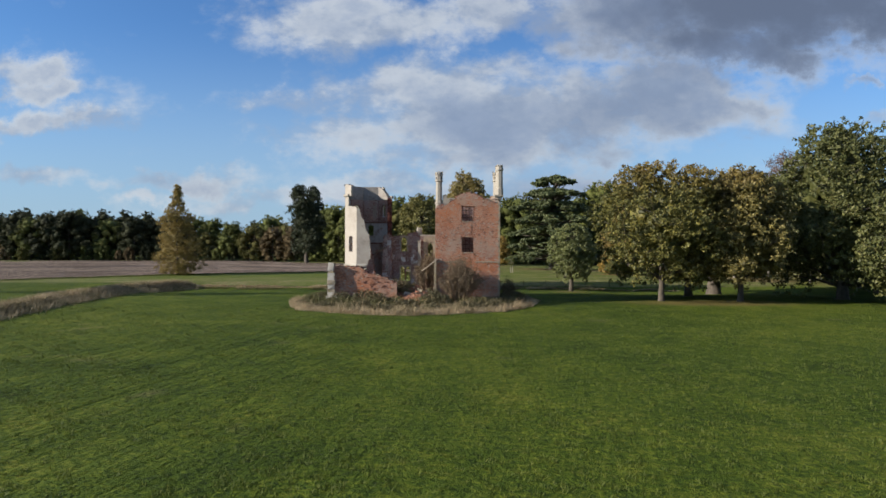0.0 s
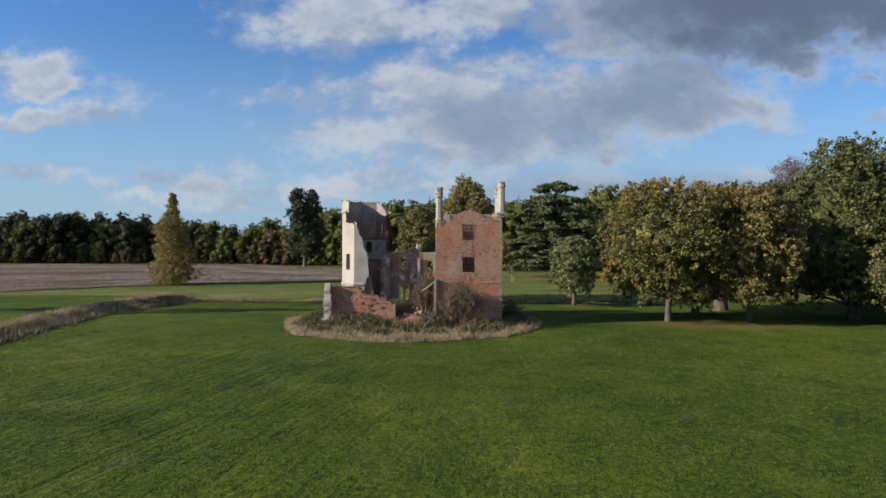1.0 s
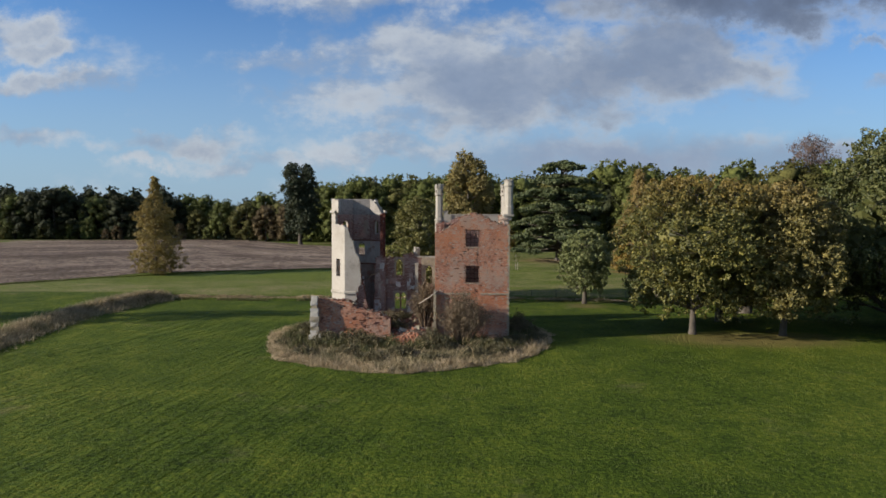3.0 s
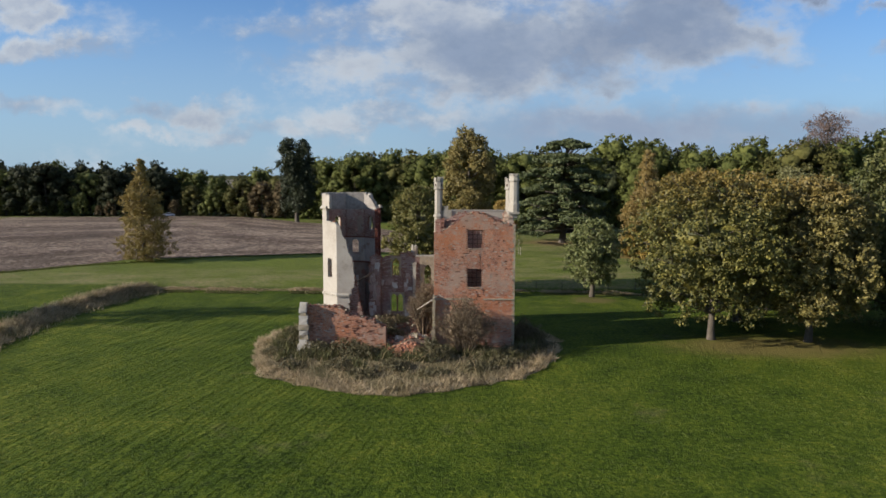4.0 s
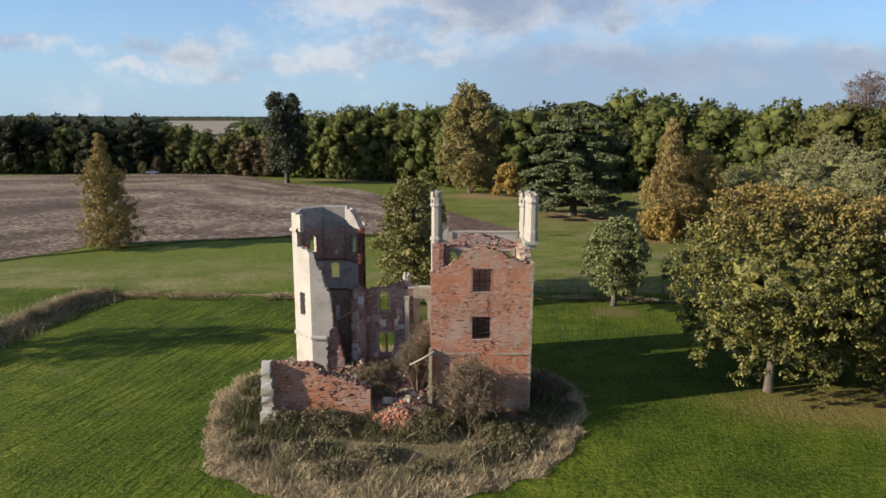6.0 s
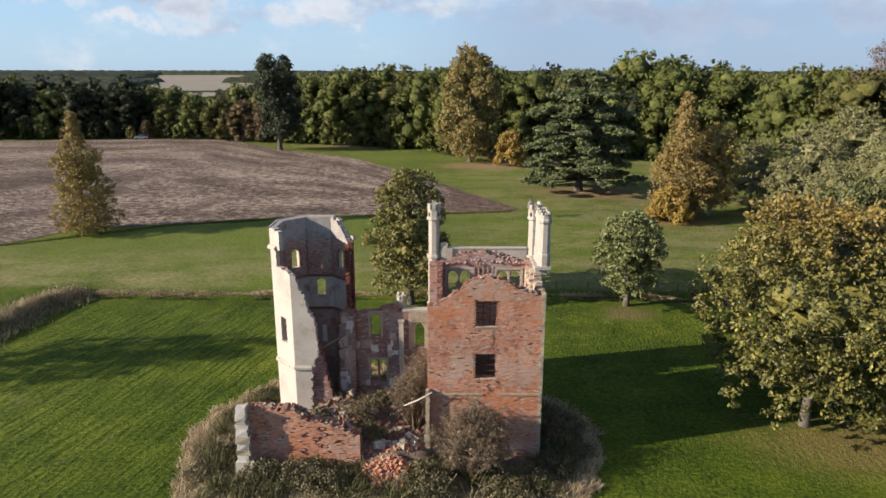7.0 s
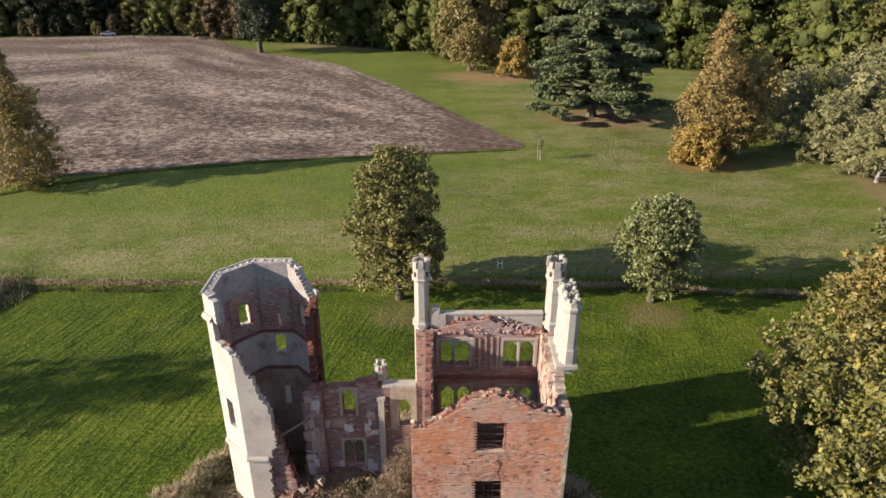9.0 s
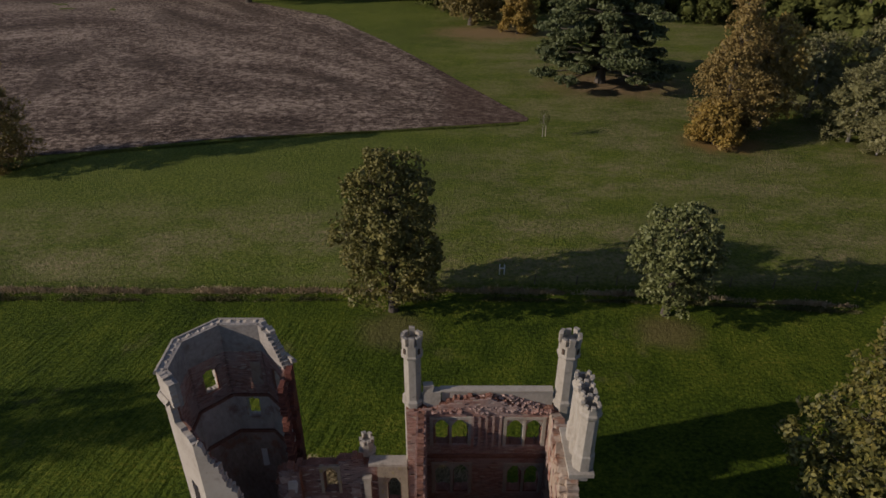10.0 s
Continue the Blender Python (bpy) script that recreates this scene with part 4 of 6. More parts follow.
# the closed canopy further back in the woods
def canopy(x0, x1, front, y1, heights, gap, leaf_material, seed, label):
    """Crowns standing close together: lumpy masses with leaves over them, seen from far off."""
    gg = np.random.default_rng(seed)
    bv_, bf_ = ball(seed)
    vs, fs, mids, sizes, count = [], [], [], [], 0
    for x in np.arange(x0, x1, gap):
        for y in np.arange(front(x), y1, gap * 1.1):
            cx, cy, h, r = x + gg.uniform(-2, 2), y + gg.uniform(-2, 2), gg.uniform(*heights), gap * gg.uniform(0.5, 0.7)
            z = float(ground(cx, cy)) + h
            for k in range(6):
                ang, out = k * 2.4 + gg.uniform(-0.5, 0.5), r * (k / 5) ** 0.6
                mr = r * gg.uniform(0.38, 0.55)
                at = np.array([cx + out * math.cos(ang), cy + out * math.sin(ang), z - mr - (out / r) ** 2 * gg.uniform(1.5, 4.0)])
                vs.append(bv_ * mr + at)
                fs.append(bf_ + count)
                count += len(bv_)
                d = gg.normal(size=(9, 3)) * np.array([1, 1, 0.8]) + np.array([0, -0.3, 0.6])
                d /= np.linalg.norm(d, axis=1, keepdims=True)
                mids.append(at + d * mr)
                sizes.append(np.full(9, mr * 0.35))
    lv, lf = leaf_cloud(np.concatenate(mids), np.concatenate(sizes), 5, 0.9, seed=seed, corners=3)
    ob = new("woodland_canopy", to_mesh("woodland_canopy", np.concatenate(vs + [lv]), np.concatenate(fs + [lf + count]), leaf_material, smooth=True))
    return tagged(ob, label, "wood", kind="stuff")


canopy(-52, 0, lambda x: 272 - 0.42 * (x + 54), 400, (16, 21), 9.5, L_GREEN, 201, "green canopy of the wood beyond the field")
canopy(0, 75, lambda x: 243 - 0.11 * x, 340, (18, 23), 9.5, L_GREEN, 202, "green canopy deep in the wood")
canopy(75, 200, lambda x: 240 - 0.40 * (x - 52), 280, (19, 24), 10.0, L_YELLOW, 203, "yellowing canopy deep in the wood")
canopy(-330, -112, lambda x: 276, 330, (13, 17), 10.0, L_DARK, 204, "dark canopy of the wood beyond the ploughed field")


# far woods to the horizon
def far_wood(x0, x1, y, depth, height, seed):
    """A closed canopy of rounded crowns, steep at its edges."""
    def cover_height(x, y_):
        inside = np.minimum(np.minimum(x - x0, x1 - x), np.minimum(y_ - y, y + depth - y_))
        rise = np.clip(inside / 7.0, 0, 1) ** 0.5
        return ground(x, y_) + rise * height * (0.78 + 0.16 * wave(x, y_, 6.0, seed) + 0.16 * wave(x, y_, 17.0, seed + 2.0)) - 0.3
    fv, ff = sheet(np.linspace(x0, x1, int((x1 - x0) / 5.0)), np.linspace(y, y + depth, max(6, int(depth / 7.0))), cover_height)
    return tagged(new("far_wood", to_mesh("far_wood", fv, ff, L_DARK)), "dark band of distant woodland near the horizon", "wood", kind="stuff")


for args in ((-560, -215, 560, 40, 9, 1), (-1100, -400, 700, 120, 11, 12), (-200, 320, 700, 80, 10, 13), (-270, -175, 722, 12, 4, 2), (-200, 500, 900, 60, 14, 3), (-1250, -430, 1060, 40, 9, 4), (-1000, -830, 1330, 40, 7, 5), (-2600, -1700, 1400, 60, 9, 8), (-1500, -520, 900, 110, 10, 21), (-2200, -650, 1180, 110, 11, 22), (-330, 700, 1050, 200, 11, 23), (-350, 1200, 1330, 160, 11, 24), (-1500, -400, 860, 150, 10, 31), (-1700, -475, 1040, 150, 10, 32), (-1800, -545, 1210, 150, 10, 33), (-2000, -615, 1380, 170, 10, 34),
             (-1000, -790, 1480, 30, 8, 10), (-2000, -840, 1600, 60, 9, 6), (-840, -400, 1610, 30, 6, 7), (-400, 1500, 1560, 60, 11, 9), (-3300, 3300, 1750, 120, 12, 11)):
    far_wood(*args)

# ---- the ruin ----
RUIN = Vector((-2.6, 75.0, 0.0))
ruin = thing("ruined_house", RUIN, "roofless ruined brick and stone house with a broken tower", "ruin")
ruin["base"] = list(RUIN)
COURSE, BRICK_LONG = 0.075, 0.225


class Wall:
    """A straight upright wall: from a to b along its front face, thickness behind it (to the left of a to b), solid where solid(u, z) says."""

    def __init__(self, a, b, thick, z0, z1, solid):
        self.a, self.b = np.array(a, float), np.array(b, float)
        self.long = float(np.hypot(*(self.b - self.a)))
        self.run = (self.b - self.a) / self.long
        self.into = np.array([-self.run[1], self.run[0]])
        self.thick, self.z0, self.z1, self.solid = thick, z0, z1, solid

    def place(self, u, d, z):
        u, d, z = np.broadcast_arrays(np.asarray(u, float), np.asarray(d, float), np.asarray(z, float))
        xy = self.a + u[..., None] * self.run + d[..., None] * self.into
        return np.concatenate([xy, z[..., None]], -1)

    def core(self, front=0.0, back=0.0, jag=0.0, pitch=0.12, row=0.15):
        """The masonry as one shell of small cells with uneven broken edges; front, back: how far the faces lie inside."""
        nu, nz = max(1, round(self.long / pitch)), max(1, round((self.z1 - self.z0) / row))
        us, zs = np.linspace(0, self.long, nu + 1), np.linspace(self.z0, self.z1, nz + 1)
        cu, cz = np.meshgrid((us[1:] + us[:-1]) / 2, (zs[1:] + zs[:-1]) / 2)
        on = np.zeros((nz + 2, nu + 2), bool)
        on[1:-1, 1:-1] = self.solid(cu, cz) & np.ones(cu.shape, bool)
        if not on.any():
            return np.zeros((0, 3)), np.zeros((0, 4), int)
        gu, gz = np.meshgrid(us, zs)
        # corners that touch both masonry and air are chipped
        around = on[:-1, :-1].astype(int) + on[1:, :-1] + on[:-1, 1:] + on[1:, 1:]
        rough = ((around > 0) & (around < 4))
        rough[:, 0] = rough[:, -1] = False
        g = np.random.default_rng(int(self.long * 977 + nz))
        gu = gu + rough * g.uniform(-jag, jag, gu.shape)
        gz = gz + rough * g.uniform(-jag, jag, gz.shape)
        sides = [self.place(gu, front, gz), self.place(gu, self.thick - back, gz)]
        verts = np.concatenate([p.reshape(-1, 3) for p in sides])
        w, total = nu + 1, (nu + 1) * (nz + 1)
        k, i = np.nonzero(on[1:-1, 1:-1])
        n0 = k * w + i
        faces = [np.stack([n0, n0 + 1, n0 + w + 1, n0 + w], -1), np.stack([n0 + w, n0 + w + 1, n0 + 1, n0], -1) + total]
        for dk, di, a, b in ((-1, 0, 0, 1), (1, 0, w + 1, w), (0, -1, w, 0), (0, 1, 1, w + 1)):
            edge = ~on[k + 1 + dk, i + 1 + di]
            p, q = n0[edge] + a, n0[edge] + b
            faces.append(np.stack([q, p, p + total, q + total], -1))
        faces = np.concatenate(faces)
        used, faces = np.unique(faces, return_inverse=True)
        return verts[used], faces.reshape(-1, 4)

    def bricks(self, side, gaps=0.04, uneven=0.006, deep=0.07, pits=None, apart=None):
        """The bricks of one face (side 1: front, -1: back), with their bed of mortar: vertices, faces, material numbers."""
        g = np.random.default_rng(int(self.long * 1000) + side)
        rows = np.arange(self.z0, self.z1 - COURSE * 0.5, COURSE)
        cells = []
        for i, z in enumerate(rows):
            u = np.arange(-BRICK_LONG / 2 * (i % 2), self.long, BRICK_LONG)
            u1 = np.minimum(u + BRICK_LONG, self.long)
            u = np.maximum(u, 0)
            ok = u1 - u > 0.05
            cells.append(np.stack([u[ok], u1[ok], np.full(ok.sum(), z)], -1))
        c = np.concatenate(cells)
        mid_u, mid_z = (c[:, 0] + c[:, 1]) / 2, c[:, 2] + COURSE / 2
        ok = np.asarray(self.solid(mid_u, mid_z)) & np.asarray(self.solid(c[:, 0] + 0.03, mid_z)) & np.asarray(self.solid(c[:, 1] - 0.03, mid_z))
        lost = g.random(len(c)) < gaps * (1 + 2.5 * np.clip(wave(mid_u, mid_z, 1.3, 2.0), 0, 1))
        if pits is not None:
            lost |= np.asarray(pits(mid_u, mid_z)) & (g.random(len(c)) < 0.6)
        c = c[ok & ~lost]
        m = len(c)
        out = g.normal(0, uneven, m).clip(-2 * uneven, 2 * uneven) + np.where(g.random(m) < 0.05, 0.025, 0.0)
        ju, jz = 0.006, 0.006
        def ring(u0, u1, z0, z1, d):
            d = d if side > 0 else self.thick - d
            return np.stack([self.place(u0, d, z0), self.place(u1, d, z0), self.place(u1, d, z1), self.place(u0, d, z1)], 1)
        wob = g.normal(0, 0.004, (4, m))
        bed = ring(c[:, 0], c[:, 1], c[:, 2], c[:, 2] + COURSE, np.full(m, 0.016))
        beds = m
        if apart is not None:
            # bricks that are laid one by one later
            single = apart((c[:, 0] + c[:, 1]) / 2, c[:, 2]) & (c[:, 1] - c[:, 0] > BRICK_LONG - 0.01)
            self.single = np.stack([(c[:, 0] + c[:, 1]) / 2, out, c[:, 2] + COURSE / 2], -1)[single]
            c, out, wob = c[~single], out[~single], wob[:, ~single]
            m = len(c)
        frontq = ring(c[:, 0] + ju, c[:, 1] - ju, c[:, 2] + jz + wob[0], c[:, 2] + COURSE - jz + wob[1], out)
        backq = ring(c[:, 0] + ju, c[:, 1] - ju, c[:, 2] + jz, c[:, 2] + COURSE - jz, np.full(m, deep))
        box = np.concatenate([frontq, backq], 1).reshape(-1, 3)
        k = np.arange(m)[:, None] * 8
        faces = np.concatenate([k + np.array(f)[None] for f in ((0, 1, 2, 3), (0, 4, 5, 1), (1, 5, 6, 2), (2, 6, 7, 3), (3, 7, 4, 0))], 0)
        if side < 0:
            faces = faces[:, ::-1]
        bf = np.arange(beds * 4).reshape(-1, 4) + len(box)
        return np.concatenate([box, bed.reshape(-1, 3)]), np.concatenate([faces, bf if side > 0 else bf[:, ::-1]]), np.concatenate([np.zeros(len(faces)), np.ones(beds)])


def build(name, wall, core_material, label="", front=False, back=False, gaps=0.04, pits=None, jag=0.05, facing=None, apart=None):
    """A wall part: its masonry, and the brick facings as parts of it."""
    v, f = wall.core(0.072 if front else 0.0, 0.072 if back else 0.0, jag=jag)
    ob = part(name, to_mesh(name, v, f, core_material), ruin, label, True)
    for side, wanted in ((1, front), (-1, back)):
        if wanted:
            bv, bf, mi = wall.bricks(side, gaps, pits=pits, apart=apart if side > 0 else None)
            child = part("brickwork", to_mesh("brickwork", bv, bf, [facing or BRICK, MORTAR], mi), ob, "weathered red bricks in lime mortar")
            tagged(child, kind="stuff")
    return ob


def ragged(points, size=0.12, seed=1.0):
    """A broken top line: heights between the given (u, z) points, with steps of brick size."""
    us, zs = [p[0] for p in points], [p[1] for p in points]
    def top(u):
        u = np.asarray(u, float)
        k = np.floor(u / 0.225)
        return np.interp(u, us, zs) + size * (np.sin(k * 12.9898 + seed * 7.1) * 0.6 + np.sin(k * 4.1 + seed) * 0.6)
    return top


def hole(u, z, u0, u1, z0, z1, arch=0.0):
    """True inside an opening; arch: the height of its rounded head."""
    inside = (u > u0) & (u < u1) & (z > z0) & (z < z1)
    if arch:
        mid, half = (u0 + u1) / 2, (u1 - u0) / 2
        lower = z1 - arch * (1 - np.sqrt(np.clip(1 - ((u - mid) / half) ** 2, 0, 1)))
        inside &= z < lower
    return inside


def lights(u, z, u0, u1, z0, z1, arch=0.25, bar=0.12):
    """Two arched lights side by side."""
    mid = (u0 + u1) / 2
    return hole(u, z, u0, mid - bar / 2, z0, z1, arch) | hole(u, z, mid + bar / 2, u1, z0, z1, arch)


X0, X1, YF, YB = -0.72, 5.80, 72.0, 78.15

# the gable wall: u runs from X0
gable_top = ragged([(0, 9.6), (0.4, 9.5), (0.7, 9.7), (1.6, 10.42), (2.3, 11.0), (3.1, 11.2), (3.5, 11.25), (4.5, 10.98), (5.3, 10.55), (6.3, 10.15), (6.52, 10.1)], 0.06, 2.0)
gable = Wall((X0, YF), (X1, YF), 0.46, -0.4, 11.9, lambda u, z: (z < gable_top(u)) & ~hole(u, z, 2.74, 3.86, 8.36, 9.84) & ~hole(u, z, 2.70, 3.84, 5.2, 6.76))
gable_part = build("gable_wall", gable, DARK_CORE, "weathered red brick gable wall with a broken top", True, True, 0.013, apart=lambda u, z: (u > 0.45) & (u < 2.6) & (z > 7.6) & (z < 9.9))
# a stone string course, and quoins up the right hand corner
x = X0 + 0.02
while x < X1 - 0.1:
    x2 = min(x + random.uniform(0.5, 0.9), X1 - 0.02)
    if random.random() > 0.12:
        part("string_stone", Shape().lump(x, x2 - 0.015, YF - 0.035 - random.uniform(0, 0.02), YF + 0.05, 4.18, 4.30, worn=0.05).mesh("string_stone", LICHEN), gable_part, "worn stone of the band across the gable")
    x = x2
for i in range(34):
    z = 0.1 + i * 0.30
    w = 0.20 if i % 2 else 0.11
    q = Shape().lump(X1 - w, X1 + 0.02, YF - 0.02, YF + 0.44, z, z + 0.285, worn=0.03)
    part("quoin", q.mesh("quoin", LICHEN), gable_part)
for (u0, u1, z0, z1) in ((2.74, 3.86, 8.36, 9.84), (2.70, 3.84, 5.2, 6.76)):
    grille = part("window_grille", Shape().box(X0 + u0, X0 + u1, YF + 0.24, YF + 0.27, z1 - 0.05, z1).mesh("top_bar", IRON), ruin, "rusty iron window bars", True)
    for k in range(1, 3):
        x = X0 + u0 + (u1 - u0) * k / 3
        part("upright_bar", Shape().box(x - 0.02, x + 0.02, YF + 0.24, YF + 0.27, z0, z1 - 0.06).mesh("upright_bar", IRON), grille)
    for k in range(1, 4):
        z = z0 + (z1 - z0) * k / 4
        part("cross_bar", Shape().box(X0 + u0, X0 + u1, YF + 0.205, YF + 0.235, z - 0.018, z + 0.018).mesh("cross_bar", IRON), grille)
    sill = Shape()
    for k in range(8):
        x = X0 + u0 - 0.03 + k * 0.15
        sill.lump(x, x + 0.13, YF - 0.03, YF + 0.2, z0 - 0.08, z0 - 0.005, worn=0.06)
    part("window_sill", sill.mesh("window_sill", LICHEN), ruin, "broken brick sill", True)
# cracks below and beside the windows
for x, z, dz in ((2.75, 4.9, 0.75), (2.95, 8.2, 1.3), (3.25, 5.1, 0.5)):
    pts = [(x + 0.06 * math.sin(i * 2.1 + x) + random.uniform(-0.05, 0.05), YF - 0.012, z - dz * i / 5) for i in range(6)]
    part("crack", Shape().tube(pts, [0.014, 0.012, 0.014, 0.01, 0.01, 0.006], 4).mesh("crack", IRON), gable_part, "open crack in the brickwork")

# side walls of the gabled part
left_top = ragged([(0, 10.5), (1.2, 10.3), (2.4, 9.8), (3.2, 9.1), (4.6, 9.0), (5.7, 9.4)], 0.16, 5.0)
left = Wall((X0 + 0.46, YB), (X0 + 0.46, YF + 0.46), 0.40, -0.3, 11.2, lambda u, z: (z < left_top(u)) & ~hole(u, z, 2.2, 3.2, 1.0, 3.0))
build("side_wall", left, DARK_CORE, "broken brick side wall", True, True, 0.025, facing=GREY_BRICK)
right_top = ragged([(0, 10.2), (0.8, 10.4), (1.9, 10.9), (4.4, 11.0), (4.9, 10.7), (5.7, 10.2)], 0.14, 3.0)
right = Wall((X1, YF + 0.46), (X1, YB), 0.42, -0.3, 11.4, lambda u, z: (z < right_top(u)))
build("side_wall", right, WARM_PLASTER, "side wall with flaking plaster inside", False, False)
for i in range(60):
    y, z = random.uniform(YF + 0.6, YB - 0.2), random.uniform(4.5, 10.2)
    w, h = random.uniform(0.1, 0.35), random.uniform(0.2, 0.9)
    part("plaster_flake", Shape().lump(X1 - 0.455 - random.uniform(0, 0.03), X1 - 0.41, y, y + w, z, z + h, worn=0.2).mesh("plaster_flake", PINK_PLASTER), ruin, "loose flake of old plaster", True)

# the rear wall with two storeys of paired lights
def rear_solid(u, z):
    x = u + X0
    top = ragged([(0, 10.25), (1.2, 10.4), (1.7, 10.8), (2.6, 10.98), (3.6, 10.95), (4.4, 10.62), (5.2, 10.4), (6.5, 10.25)], 0.10, 9.0)(u)
    open_ = lights(x, z, 0.44, 1.92, 8.3, 9.82) | lights(x, z, 3.61, 5.12, 8.25, 9.8) | lights(x, z, 0.5, 2.0, 5.2, 7.05, 0.25, 0.14) | lights(x, z, 3.75, 5.2, 5.2, 7.0, 0.25, 0.14)
    return (z < top) & ~open_
rear = Wall((X0, YB), (X1, YB), 0.52, -0.3, 11.4, rear_solid)
build("rear_wall", rear, DARK_CORE, "inner face of the rear wall, red brick", True, False, 0.03, facing=GREY_BRICK)
part("parapet", Shape().box(0.78, 5.5, YB + 0.30, YB + 0.56, 10.25, 11.10).box(0.72, 5.5, YB + 0.26, YB + 0.60, 11.10, 11.20).mesh("parapet", STONE), ruin, "grey stone parapet with a flat coping", True)
part("parapet", Shape().lump(0.0, 0.74, YB + 0.20, YB + 0.56, 10.3, 11.16, worn=0.03).lump(0.0, 0.42, YB + 0.22, YB + 0.52, 11.14, 11.5, worn=0.14).mesh("parapet_stub", STONE), ruin, "stub of grey parapet beside the turret", True)
for (u0, u1, z0, z1) in ((0.44, 1.92, 8.3, 9.82), (3.61, 5.12, 8.25, 9.8), (0.5, 2.0, 5.2, 7.05), (3.75, 5.2, 5.2, 7.0)):
    fr = Shape()
    fr.box(u0 - 0.16, u0 - 0.01, YB - 0.05, YB + 0.1, z0, z1 + 0.02).box(u1 + 0.01, u1 + 0.16, YB - 0.05, YB + 0.1, z0, z1 + 0.02)
    fr.box(u0 - 0.16, u1 + 0.16, YB - 0.05, YB + 0.1, z1 + 0.025, z1 + 0.16)
    fr.box((u0 + u1) / 2 - 0.055, (u0 + u1) / 2 + 0.055, YB - 0.03, YB + 0.4, z0, z1 - 0.05)
    part("window_frame", fr.mesh("window_frame", STONE), ruin, "pale stone frame of a paired window", True)


def arch_head(cx, half, z_spring, z_top, y0, y1):
    """The stone head of one light: a plate with a pointed arch cut out of it."""
    sh, pts = Shape(), []
    for k in range(9):
        f = -1 + k / 4
        pts.append((cx + half * f, z_spring + (z_top - 0.05 - z_spring) * (1 - abs(f) ** 1.8)))
    for (xa, za), (xb, zb) in zip(pts, pts[1:]):
        p = [(xa, y0, za), (xb, y0, zb), (xb, y0, z_top), (xa, y0, z_top), (xa, y1, za), (xb, y1, zb), (xb, y1, z_top), (xa, y1, z_top)]
        sh.add(p, [(0, 1, 2, 3), (5, 4, 7, 6), (4, 5, 1, 0), (3, 2, 6, 7)])
    return sh


for (u0, u1, z0, z1) in ((0.44, 1.92, 8.3, 9.82), (3.61, 5.12, 8.25, 9.8), (0.5, 2.0, 5.2, 7.05), (3.75, 5.2, 5.2, 7.0)):
    m_ = (u0 + u1) / 2
    for cx, half in (((u0 + m_) / 2 - 0.02, (m_ - u0) / 2 - 0.03), ((u1 + m_) / 2 + 0.02, (u1 - m_) / 2 - 0.03)):
        part("arch_head", arch_head(cx, half, z1 - 0.42, z1 + 0.02, YB + 0.02, YB + 0.16).mesh("arch_head", STONE), ruin, "", True)
flue = Shape()
for i, x in enumerate((2.12, 2.42, 2.72, 3.02, 3.32)):
    flue.lump(x - 0.05, x + 0.05, YB - 0.07, YB + 0.02, 8.2, 10.0, worn=0.03)
part("flue_ribs", flue.mesh("flue_ribs", PINK_PLASTER), ruin, "ribs of old flues on the rear wall", True)
part("floor_ledge", Shape().box(X0 + 0.42, X1 - 0.42, YB - 0.09, YB + 0.03, 7.55, 7.75).mesh("floor_ledge", DARK_CORE), ruin, "ledge where a floor once rested", True)


def turret(cx, cy, z_low, z_mid, z_top, r, label):
    """A slender octagonal turret: shaft, bands, a battlemented head."""
    rings = [(z_low, r), (z_mid - 0.25, r), (z_mid - 0.2, r + 0.09), (z_mid - 0.05, r + 0.09), (z_mid + 0.02, r - 0.02), (z_top - 1.15, r - 0.03), (z_top - 1.1, r + 0.06), (z_top - 1.0, r + 0.08), (z_top - 0.95, r + 0.02), (z_top - 0.42, r + 0.03), (z_top - 0.4, r - 0.1)]
    shaft = part("turret", Shape().prism(cx, cy, rings).mesh("turret", STONE), ruin, label, True)
    for i in range(8):
        a = math.pi * 2 * i / 8
        m = Matrix.Translation((cx, cy, z_top - 0.42)) @ Matrix.Rotation(a, 4, "Z")
        w = 0.10 + 0.02 * random.random()
        part("merlon", Shape().lump(r - 0.10, r + 0.04, -w, w, 0, random.uniform(0.3, 0.45), m, 0.06).mesh("merlon", STONE), shaft)
    for i in range(4):
        a = math.pi * (0.5 * i + 0.25)
        m = Matrix.Translation((cx, cy, z_top - 0.85)) @ Matrix.Rotation(a, 4, "Z")
        # raised dark block, its colour standing for the shaded inside of a slit
        part("slit", Shape().box(r - 0.02, r + 0.035, -0.05, 0.05, 0, 0.24, m).mesh("slit", IRON), shaft, "dark block standing for the shade in a small slit")
    return shaft


turret(-0.42, 78.62, -0.3, 10.75, 14.12, 0.40, "slender octagonal stone turret with a battlemented head")
turret(5.98, 78.62, -0.3, 10.75, 14.12, 0.42, "slender octagonal stone turret with a battlemented head")

